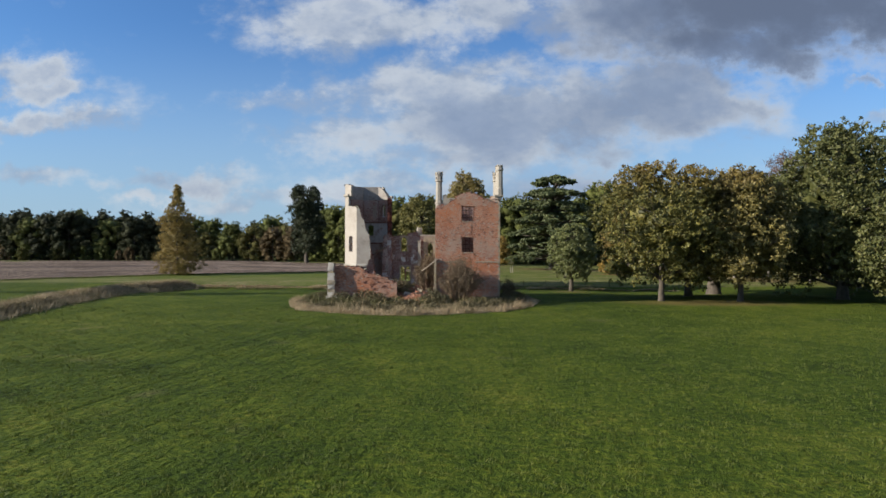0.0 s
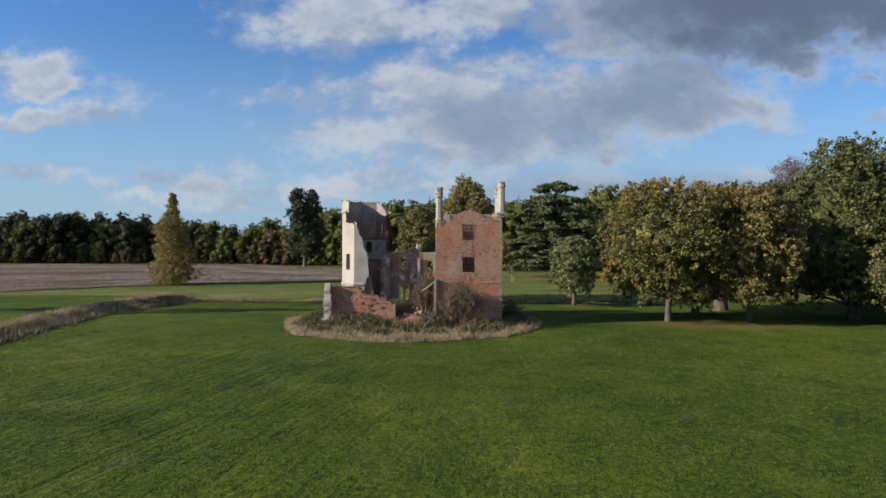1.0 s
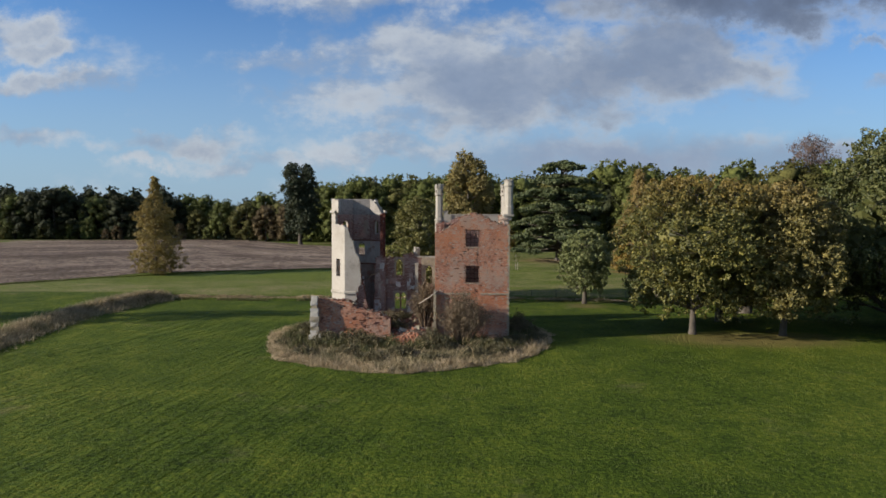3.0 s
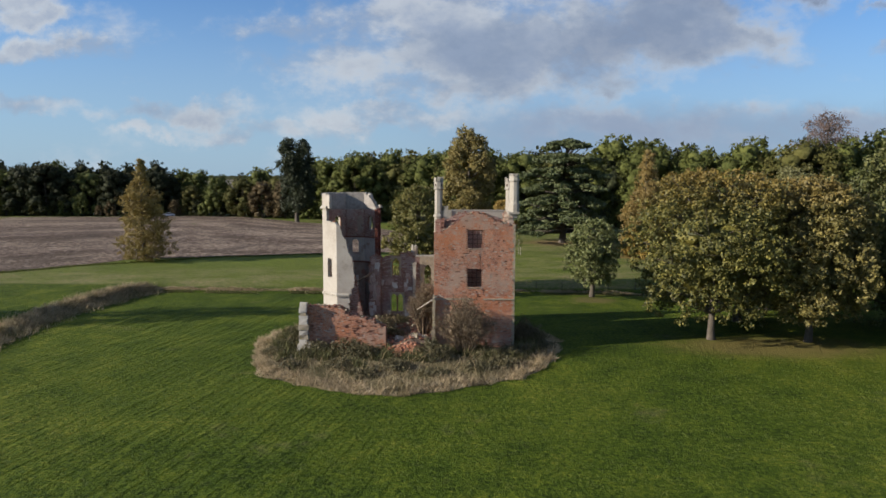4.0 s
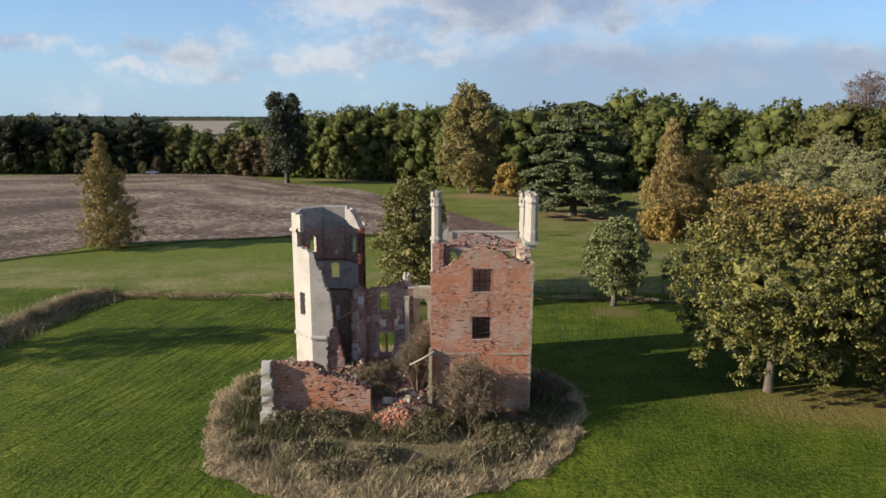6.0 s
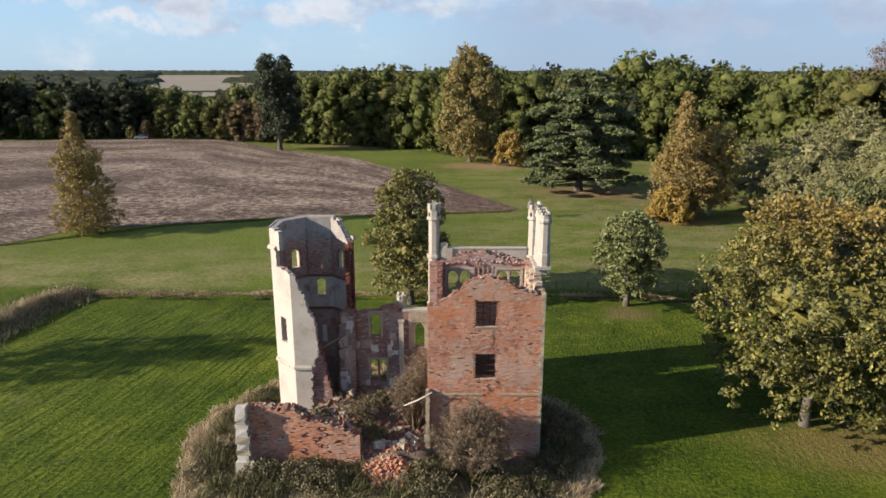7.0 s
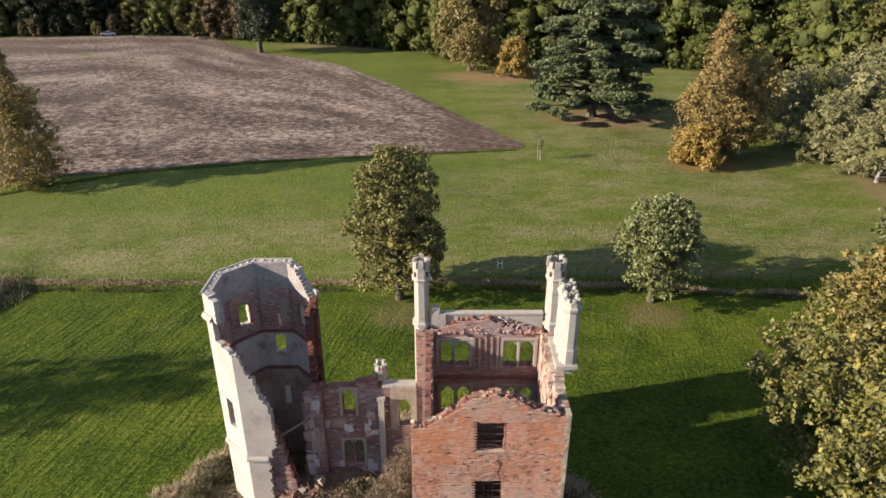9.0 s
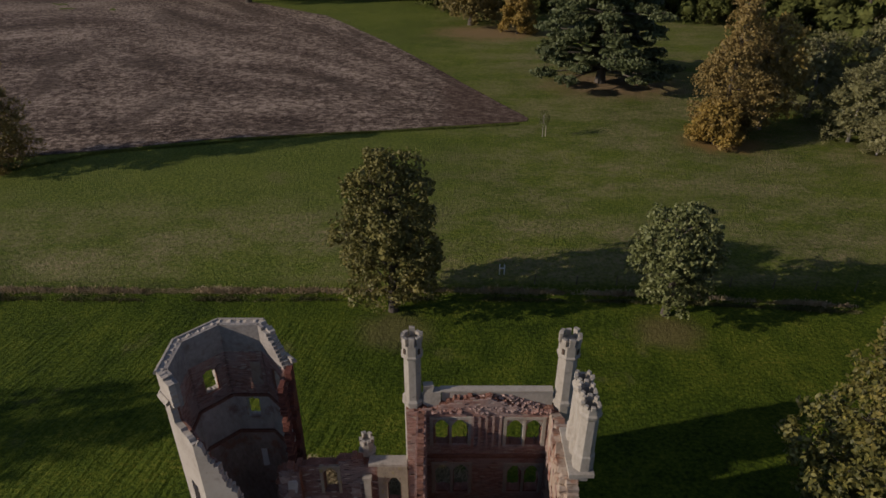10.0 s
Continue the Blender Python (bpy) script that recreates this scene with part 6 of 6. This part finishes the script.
for some, material, label in ((border, BLOND_GRASS, "tall blond dry grass round the edge of the ruin's ring"), (~border, RING_GRASS, "matted brown and green grass round the ruin")):
    qx, qy = px[some], py[some]
    v, f = blades(np.stack([qx, qy, ground(qx, qy) - 0.02], -1), tall[some], np.full(len(qx), 0.036), lean[some], 22, 0.95)
    tagged(new("rough_grass", to_mesh("rough_grass", v, f, material)), label, "grass", kind="stuff")

ox, oy = g2.uniform(-14, 9, 60000), g2.uniform(63, 80, 60000)
keep = (ring_edge(ox, oy) < 0.86) & ~inside_house(ox, oy) & (wave(ox, oy, 1.3, 2.0) + 0.6 * wave(ox, oy, 0.6, 5.0) + 1.1 * step(oy, 66.0, 69.0) > 0.95)
ox, oy = ox[keep], oy[keep]
v, f = blades(np.stack([ox, oy, ground(ox, oy) + 0.1], -1), g2.uniform(0.4, 1.15, len(ox)), np.full(len(ox), 0.05), 0.2 + 0.8 * wave(ox, oy, 0.8, 3.0), 23, 0.7)
tagged(new("rank_growth", to_mesh("rank_growth", v, f, OLIVE_GRASS)), "dark olive weeds among the dry grass by the walls", "weeds", kind="stuff")

# the mound that the ruin stands on inside the ring
def mound(x, y):
    return ground(x, y) + 0.02 + 0.35 * (1 - step(ring_edge(x, y), 0.25, 0.98)) + 0.06 * wave(x, y, 0.8, 4.0) * (1 - step(ring_edge(x, y), 0.8, 1.0)) - 0.15 * step(ring_edge(x, y), 0.96, 1.02)
mv, mf = sheet(np.arange(-17, 11.01, 0.3), np.arange(60, 87.01, 0.3), mound)
cent = mv[mf].mean(1)
mf = mf[ring_edge(cent[:, 0], cent[:, 1]) < 1.0]
tagged(new("rough_mound", to_mesh("rough_mound", mv, mf, surface("thatch_of_dead_grass", [(0.0, (0.06, 0.05, 0.025)), (0.5, (0.15, 0.12, 0.06)), (1.0, (0.28, 0.22, 0.12))], big=0.6, fine=4.0, bump=1.0, depth=0.15), smooth=True)),
       "low mound of matted dead grass under the ruin", "ground", kind="structure")

# rubble inside the house and spilling out in front
def spill(x, y):
    inside = ((x > -10.9) & (x < X0 + 0.2) & (y > 71.2) & (y < 78.4)) | ((x > X0 + 0.2) & (x < X1 - 0.2) & (y > YF + 0.3) & (y < 78.4))
    fall = np.clip(1 - np.hypot((x + 2.7) / 2.2, (y - 70.6) / 2.0), 0, 1)
    z = np.where(inside, (0.55 + 0.75 * step(y, 73, 78)) * step(x, -9.6, -7.4) + 0.15 + 0.3 * wave(x, y, 1.1, 6.0), 0.2) + 0.75 * fall
    return z + 0.12 * wave(x, y, 0.5, 2.0)
rv, rf = sheet(np.arange(-10.9, 5.7, 0.2), np.arange(68.4, 78.5, 0.2), spill)
cent = rv[rf].mean(1)
okay = ((cent[:, 1] > 71.3) | (np.hypot((cent[:, 0] + 2.7) / 2.2, (cent[:, 1] - 70.6) / 2.0) < 0.98)) & (np.hypot(cent[:, 0] - TX, cent[:, 1] - TY) < 30)
rubble = thing("rubble_heap", (-2.7, 70.8, 0.3), "heap of fallen red bricks and pale stones in the opening", "rubble")
rubble["base"] = [-2.7, 70.8, 0.3]
part("rubble_bed", to_mesh("rubble_bed", rv, rf[okay], EARTH, smooth=True), rubble, "dark earth and brick dust", True)
g = random.Random(4)
whole = Shape().lump(-0.112, 0.112, -0.052, 0.052, -0.035, 0.035, worn=0.08).mesh("brick", BRICK_PIECE)
bat = Shape().lump(-0.07, 0.07, -0.055, 0.055, -0.035, 0.035, worn=0.2).mesh("brick", BRICK_PIECE)
rock = Shape().lump(-0.26, 0.26, -0.18, 0.18, -0.13, 0.13, worn=0.22).mesh("stone_block", LICHEN)
pale_rock = Shape().lump(-0.24, 0.24, -0.16, 0.16, -0.12, 0.12, worn=0.22).mesh("stone_block", CHALK)
for i in range(330):
    x, y = g.gauss(-2.6, 1.1), g.gauss(70.5, 0.95)
    if abs(x + 2.7) > 2.2 or y > 73.2 or y < 68.7:
        continue
    b = part("brick", g.choice((whole, whole, bat)), rubble)
    b.matrix_parent_inverse = Matrix.Translation(-base_of(rubble))
    b.matrix_basis = pose(x, y, float(spill(np.array(x), np.array(y))) + 0.04, g.uniform(-40, 40), g.uniform(-40, 40), g.uniform(0, 360)) @ Matrix.Scale(1.25, 4)
for i in range(64):
    x, y = g.uniform(-8.5, -0.9), g.uniform(71.8, 77.6)
    if i < 26:
        x, y = g.gauss(-2.5, 0.9), g.gauss(71.9, 0.7)
    if x < -4.2 and y < 72:
        continue
    b = part("stone_block", rock if i % 3 else pale_rock, rubble)
    b.matrix_parent_inverse = Matrix.Translation(-base_of(rubble))
    b.matrix_basis = pose(x, y, float(spill(np.array(x), np.array(y))) + 0.08, g.uniform(-30, 30), g.uniform(-30, 30), g.uniform(0, 360)) @ Matrix.Scale(g.uniform(0.45, 1.15), 4)
debris = Shape()
for i in range(700):
    x, y = g.uniform(-9.5, 5.0), g.uniform(71.7, 77.9)
    sz = g.uniform(0.05, 0.16)
    debris.lump(-sz, sz, -sz * 0.7, sz * 0.7, -sz * 0.5, sz * 0.5, pose(x, y, float(spill(np.array(x), np.array(y))) + 0.03, g.uniform(-60, 60), g.uniform(-60, 60), g.uniform(0, 360)), 0.25)
tagged(part("small_rubble", debris.mesh("small_rubble", DARK_CORE), rubble, "brick ends and stone chips", True), kind="stuff")


def thicket(name, x, y, z, wide, high, seed, leaf, label, leaves=900, stems=46, leaf_size=0.09, twigs=7):
    """A bush of many thin, branching stems with few small leaves."""
    r = random.Random(seed)
    ob = thing(name, (x, y, z), label, "bush")
    s, tips = Shape(), []
    for i in range(stems):
        ang, out = r.uniform(0, 2 * math.pi), r.random() ** 0.6
        h = high * (1 - 0.45 * out * out) * r.uniform(0.7, 1.05)
        ex, ey = wide * out * math.cos(ang), wide * out * math.sin(ang)
        p = [Vector((ex * 0.15, ey * 0.15, -0.2)), Vector((ex * 0.5 + r.uniform(-0.15, 0.15), ey * 0.5 + r.uniform(-0.15, 0.15), h * 0.45)), Vector((ex * 0.9 + r.uniform(-0.2, 0.2), ey * 0.9, h * 0.82)), Vector((ex * 1.1, ey * 1.1, h))]
        s.tube(p, [0.035, 0.024, 0.014, 0.005], 4)
        for k in range(twigs):
            t = r.uniform(0.25, 1.0)
            at = p[1].lerp(p[2], (t - 0.25) / 0.5) if t < 0.75 else p[2].lerp(p[3], (t - 0.75) / 0.25)
            d = Vector((r.gauss(0, 1), r.gauss(0, 1), r.gauss(0.35, 0.7))).normalized() * r.uniform(0.3, 0.85)
            bend = at + d * 0.5 + Vector((0, 0, r.uniform(-0.08, 0.12)))
            s.tube([at, bend, at + d], [0.012, 0.009, 0.004], 3)
            tips += [bend, at + d]
            for j in range(3):
                d2 = Vector((r.gauss(0, 1), r.gauss(0, 1), r.gauss(0.1, 0.7))).normalized() * r.uniform(0.12, 0.4)
                s.tube([bend, bend + d2], [0.007, 0.003], 3)
                tips.append(bend + d2)
    part("branchwork", s.mesh("branchwork", TWIG), ob)
    if leaves:
        mids = np.array([tuple(r.choice(tips)) for _ in range(leaves)])
        lv, lf = leaf_cloud(mids, np.full(len(mids), 0.12), 3, leaf_size, seed=seed)
        part("foliage", to_mesh("foliage", lv, lf, leaf), ob)
    return ob


SERE = leaves_of("sere_leaf", (0.058, 0.043, 0.024), (0.125, 0.092, 0.050), (0.215, 0.155, 0.088))
thicket("elder_bush", 1.75, 70.2, 0.3, 2.25, 4.4, 5, SERE, "half-bare brown elder bush against the gable", 1900, 150, 0.11, 10)
thicket("elder_bush", -1.65, 74.4, 0.7, 1.3, 4.7, 9, SERE, "tangled half-bare bush growing inside the ruin", 1300, 100, 0.11, 10)
thicket("elder_bush", -1.2, 76.2, 1.0, 1.0, 4.4, 12, SERE, "thin bare bush by the arched opening", 500, 34, 0.10, 7)
thicket("elder_bush", -5.0, 75.0, 0.9, 1.2, 1.3, 14, NETTLE, "low bush among the fallen stones", 700, 34, 0.10, 5)
thicket("elder_bush", 6.9, 73.6, 0.2, 0.9, 2.3, 16, NETTLE, "dark bush at the corner of the gable", 700, 30, 0.11, 5)


def bramble(x, y, wide, high, seed, material=NETTLE, label="dark green bramble patch in the dry grass"):
    gg = np.random.default_rng(seed)
    m = int(60 * wide)
    ang, out = gg.uniform(0, 2 * math.pi, m), np.sqrt(gg.random(m))
    mids = np.stack([wide * out * np.cos(ang), wide * 0.75 * out * np.sin(ang), high * (1 - 0.6 * out ** 2) * gg.uniform(0.35, 1.0, m)], -1)
    lv, lf = leaf_cloud(mids, np.full(m, 0.26), 22, 0.13, seed=seed)
    ob = new("bramble", to_mesh("bramble", lv, lf, material))
    ob.location = (x, y, float(mound(np.array(x), np.array(y))))
    return tagged(ob, label, "bramble", "brambles round the ruin")


for i, (x, y, w, h) in enumerate(((-6.4, 68.9, 1.4, 1.0), (-10.4, 69.0, 0.9, 0.7), (-0.4, 68.6, 1.3, 1.1), (3.6, 68.6, 1.3, 0.9),
                                  (5.2, 69.4, 1.2, 0.8), (-7.6, 66.6, 1.2, 0.6), (2.6, 66.2, 1.2, 0.6), (-12.6, 72.6, 1.2, 0.7), (-13.0, 76.5, 1.3, 0.8), (7.9, 75.5, 1.3, 0.9), (-5.6, 64.6, 1.1, 0.5), (-11.0, 66.6, 1.0, 0.5), (-9.8, 70.0, 1.2, 1.2), (-7.5, 69.9, 1.4, 1.3), (-1.0, 69.4, 1.1, 1.4),
                                  (-3.6, 66.0, 1.3, 0.7), (4.4, 67.2, 1.3, 0.8), (-0.6, 64.8, 1.1, 0.5), (6.6, 70.6, 1.2, 0.9), (8.2, 72.4, 1.1, 0.8), (-13.4, 70.4, 1.0, 0.6), (-12.2, 79.5, 1.2, 0.8))):
    bramble(x, y, w, h, 300 + i)
# bent pale stalks standing out of the grass
r = random.Random(8)
stalks = Shape()
for i in range(130):
    x, y = r.uniform(-13, 8.5), r.uniform(62.5, 71)
    if float(ring_edge(np.array(x), np.array(y))) > 0.95:
        continue
    z = float(mound(np.array(x), np.array(y)))
    d = Vector((r.gauss(0.3, 0.5), r.gauss(0, 0.4), r.uniform(0.6, 1.2)))
    stalks.tube([(x, y, z), (x + d.x * 0.5, y + d.y * 0.5, z + d.z * 0.6), (x + d.x, y + d.y, z + d.z)], [0.016, 0.012, 0.006], 3)
tagged(new("dead_stalks", stalks.mesh("dead_stalks", DRY_GRASS)), "pale bent dead stalks in the rough grass", "grass", kind="stuff")

sticks = Shape()
for i in range(90):
    x, y = r.uniform(-8.8, -1.0), r.uniform(72.2, 77.6)
    z = float(spill(np.array(x), np.array(y)))
    d = Vector((r.gauss(0, 0.6), r.gauss(0, 0.5), r.uniform(0.1, 0.9)))
    sticks.tube([(x, y, z - 0.05), (x + d.x * 0.5 + r.uniform(-0.1, 0.1), y + d.y * 0.5, z + d.z * 0.6), (x + d.x, y + d.y, z + d.z)], [0.03, 0.022, 0.01], 4)
tagged(new("dead_branches", sticks.mesh("dead_branches", TWIG)), "dead branches strewn over the fallen masonry", "branches", kind="stuff")
for i, (x, y, w, h) in enumerate(((-6.4, 73.6, 1.2, 0.9), (-4.2, 73.0, 1.0, 0.7), (-7.6, 75.2, 0.9, 0.8), (-3.8, 76.6, 1.0, 0.9))):
    bramble(x, y, w, h, 350 + i, label="brown bramble growing among fallen masonry").location.z = float(spill(np.array(x), np.array(y)))

# ---- the rough strip along the sunken bank ----
def along(points, count, spread, seed):
    gg = np.random.default_rng(seed)
    pts = np.array(points, float)
    leg = np.concatenate([[0], np.cumsum(np.hypot(*np.diff(pts, axis=0).T))])
    s_ = gg.uniform(0, leg[-1], count)
    x_, y_ = np.interp(s_, leg, pts[:, 0]), np.interp(s_, leg, pts[:, 1])
    return x_ + gg.normal(0, spread, count), y_ + gg.normal(0, spread * 0.6, count), gg


bank = [(float(bank_line(y)), y) for y in (44, 60, 70, 80, 90, 97, 102)]
x_, y_, gg = along(bank, 30000, 0.95, 31)
sheaf = wave(x_, y_, 1.1, 3.0) + gg.normal(0, 0.5, len(x_)) > 0.45
for some, material, label in ((sheaf, BLOND_GRASS, "long strip of tall blond grass along a ditch"), (~sheaf, RING_GRASS, "brown matted grass along a ditch")):
    v, f = blades(np.stack([x_, y_, ground(x_, y_) - 0.02], -1)[some], gg.uniform(0.25, 0.8, int(some.sum())), np.full(int(some.sum()), 0.05), 0.3, 33, 0.7)
    tagged(new("rough_grass", to_mesh("rough_grass", v, f, material)), label, "grass", kind="stuff")
x_, y_, gg = along([(-37, 102.2), (-20, 102.2), (0, 102.2), (20, 101.8), (34, 100.5)], 13000, 0.25, 35)
high = gg.uniform(0.12, 0.42, len(x_)) * np.clip(0.6 + 0.6 * wave(x_, y_, 2.4, 2.0) + 0.4 * wave(x_, y_, 0.8, 5.0), 0.2, 1.2)
v, f = blades(np.stack([x_, y_ + 0.35, ground(x_, y_ + 0.35) - 0.02], -1), high, np.full(len(x_), 0.055), 0.1, 36)
tagged(new("rough_grass", to_mesh("rough_grass", v, f, BLOND_GRASS)), "thin line of dry grass along a low bank", "grass", kind="stuff")
# dark blades added to draw the shaded line below the bank
v, f = blades(np.stack([x_, y_ - 0.45, ground(x_, y_ - 0.45) - 0.02], -1), high * 0.8, np.full(len(x_), 0.07), 0.1, 39)
tagged(new("rank_growth", to_mesh("rank_growth", v, f, OLIVE_GRASS)), "dark rank grass standing for the shade at the foot of a low bank", "weeds", kind="stuff")
x_, y_, gg = along([(-75.0, 100.0), (-56.2, 119.3), (-39.3, 129.8), (-16.1, 135.1), (10.8, 139.5)], 9000, 0.3, 37)
v, f = blades(np.stack([x_, y_, ground(x_, y_) - 0.02], -1), gg.uniform(0.12, 0.35, len(x_)), np.full(len(x_), 0.06), 0.1, 38)
tagged(new("rough_grass", to_mesh("rough_grass", v, f, GREEN_TUFT)), "grassy margin of the ploughed field", "grass", kind="stuff")

# tufts of the meadow where the camera passes nearest
g3 = np.random.default_rng(40)
count = 520000
y_ = 3 + 67 * g3.random(count) ** 1.1
x_ = (g3.random(count) * 2 - 1) * (6 + 0.66 * y_)
clear = (ring_edge(x_, y_) > 1.0) & (wave(x_, y_, 0.42, 1.0) + 0.8 * wave(x_, y_, 0.19, 4.0) + 0.5 * wave(x_, y_, 2.6, 3.0) > 0.3)
x_, y_ = x_[clear], y_[clear]
v, f = blades(np.stack([x_, y_, ground(x_, y_) - 0.01], -1), g3.uniform(0.05, 0.15, len(x_)) * (1.1 + 0.4 * wave(x_, y_, 0.7, 2.0)), np.full(len(x_), 0.028) * g3.uniform(0.6, 1.5, len(x_)), 0.1, 41, 0.5, True)
tagged(new("meadow_grass", to_mesh("meadow_grass", v, f, GREEN_TUFT)), "short tufted green meadow grass", "grass", kind="stuff")

# ---- small things on the meadow ----
def sapling(x, y, high, seed):
    ob = tree("sapling", "oval", high, high * 0.28, high * 0.4, L_GREEN, PALE_BARK, "young staked sapling with few leaves", seed=seed, trunk=0.04, clumps=2, clump=0.22, per=6, size=0.16, heart=0)
    part("stake", Shape().tube([(0.35, 0, -0.1), (0.35, 0, 1.5)], [0.04, 0.04], 6).mesh("stake", WOOD), ob, "short wooden stake")
    return stand(ob, x, y)


sapling(13.3, 135.1, 3.4, 90)
marker = thing("marker_frame", (5.9, 104.6, float(ground(5.9, 104.6))), "small white two-post frame standing in the grass", "frame")
for x in (-0.2, 0.2):
    part("post", Shape().box(x - 0.04, x + 0.04, -0.04, 0.04, -0.05, 0.95).mesh("post", WHITE_PAINT), marker)
part("rail", Shape().box(-0.16, 0.16, -0.025, 0.025, 0.55, 0.65).mesh("rail", WHITE_PAINT), marker)


def wire_fence(x0, x1, line, pitch):
    """A low post-and-wire fence standing along the bank."""
    ob = thing("wire_fence", (x0, line(x0), float(ground(x0, line(x0)))), "low fence of thin weathered posts and slack wire", "fence")
    ob["base"] = [0.0, 0.0, 0.0]
    ob.location = (0, 0, 0)
    r_ = random.Random(17)
    tops, x = [], x0
    while x <= x1:
        y, h = line(x), r_.uniform(0.8, 1.0)
        z = float(ground(x, y))
        part("post", Shape().tube([(x, y, z - 0.2), (x + r_.uniform(-0.04, 0.04), y, z + h)], [0.05, 0.042], 6).mesh("post", BARK), ob)
        tops.append((x, y, z + 0.72))
        x += pitch * r_.uniform(0.9, 1.1)
    for drop in (0.0, 0.32):
        pts = []
        for p, q in zip(tops, tops[1:]):
            pts += [(p[0], p[1], p[2] - drop), ((p[0] + q[0]) / 2, (p[1] + q[1]) / 2, (p[2] + q[2]) / 2 - drop - 0.02)]
        part("wire", Shape().tube(pts, [0.008] * len(pts), 3).mesh("wire", IRON), ob)
    return ob


wire_fence(8.5, 38.0, lambda x: 103.2 - 0.04 * max(0.0, x - 20.0), 3.2)


def car(x, y, turn):
    """A small parked car seen from far off."""
    ob = thing("car", (x, y, float(ground(x, y))), "small silver car parked by the wood", "car")
    paint = surface("silver_paint", [(0.0, (0.45, 0.46, 0.48)), (1.0, (0.62, 0.63, 0.65))], bump=0, rough=0.3, gloss=0.6)
    b = Shape()
    prof = [(-2.05, 0.35), (-2.1, 0.75), (-1.9, 0.95), (-1.2, 1.0), (-0.6, 1.42), (0.7, 1.45), (1.3, 1.02), (1.95, 0.9), (2.1, 0.7), (2.05, 0.35)]
    k = len(prof)
    b.add([(px_, -0.82, pz) for px_, pz in prof] + [(px_, 0.82, pz) for px_, pz in prof], [tuple(range(k)), tuple(range(2 * k - 1, k - 1, -1))] + [(i, i + k, (i + 1) % k + k, (i + 1) % k) for i in range(k)])
    part("body", b.mesh("car_body", paint), ob)
    glass = surface("dark_glass", [(0.0, (0.02, 0.02, 0.025)), (1.0, (0.03, 0.03, 0.035))], bump=0, rough=0.1, gloss=0.6)
    for side in (-0.835, 0.815):
        w = Shape().add([(-1.05, side, 1.02), (1.1, side, 1.02), (0.62, side, 1.38), (-0.55, side, 1.38), (-1.05, side + 0.02, 1.02), (1.1, side + 0.02, 1.02), (0.62, side + 0.02, 1.38), (-0.55, side + 0.02, 1.38)],
                        [(0, 1, 2, 3), (7, 6, 5, 4), (0, 4, 5, 1), (1, 5, 6, 2), (2, 6, 7, 3), (3, 7, 4, 0)])
        part("window", w.mesh("car_window", glass), ob)
    for wx in (-1.3, 1.3):
        for wy in (-0.74, 0.74):
            part("wheel", Shape().tube([(wx, wy - 0.1, 0.32), (wx, wy + 0.1, 0.32)], [0.32, 0.32], 14).mesh("wheel", IRON), ob)
    ob.rotation_euler = (0, 0, radians(turn))
    return ob


car(-98.0, 255.0, 20)
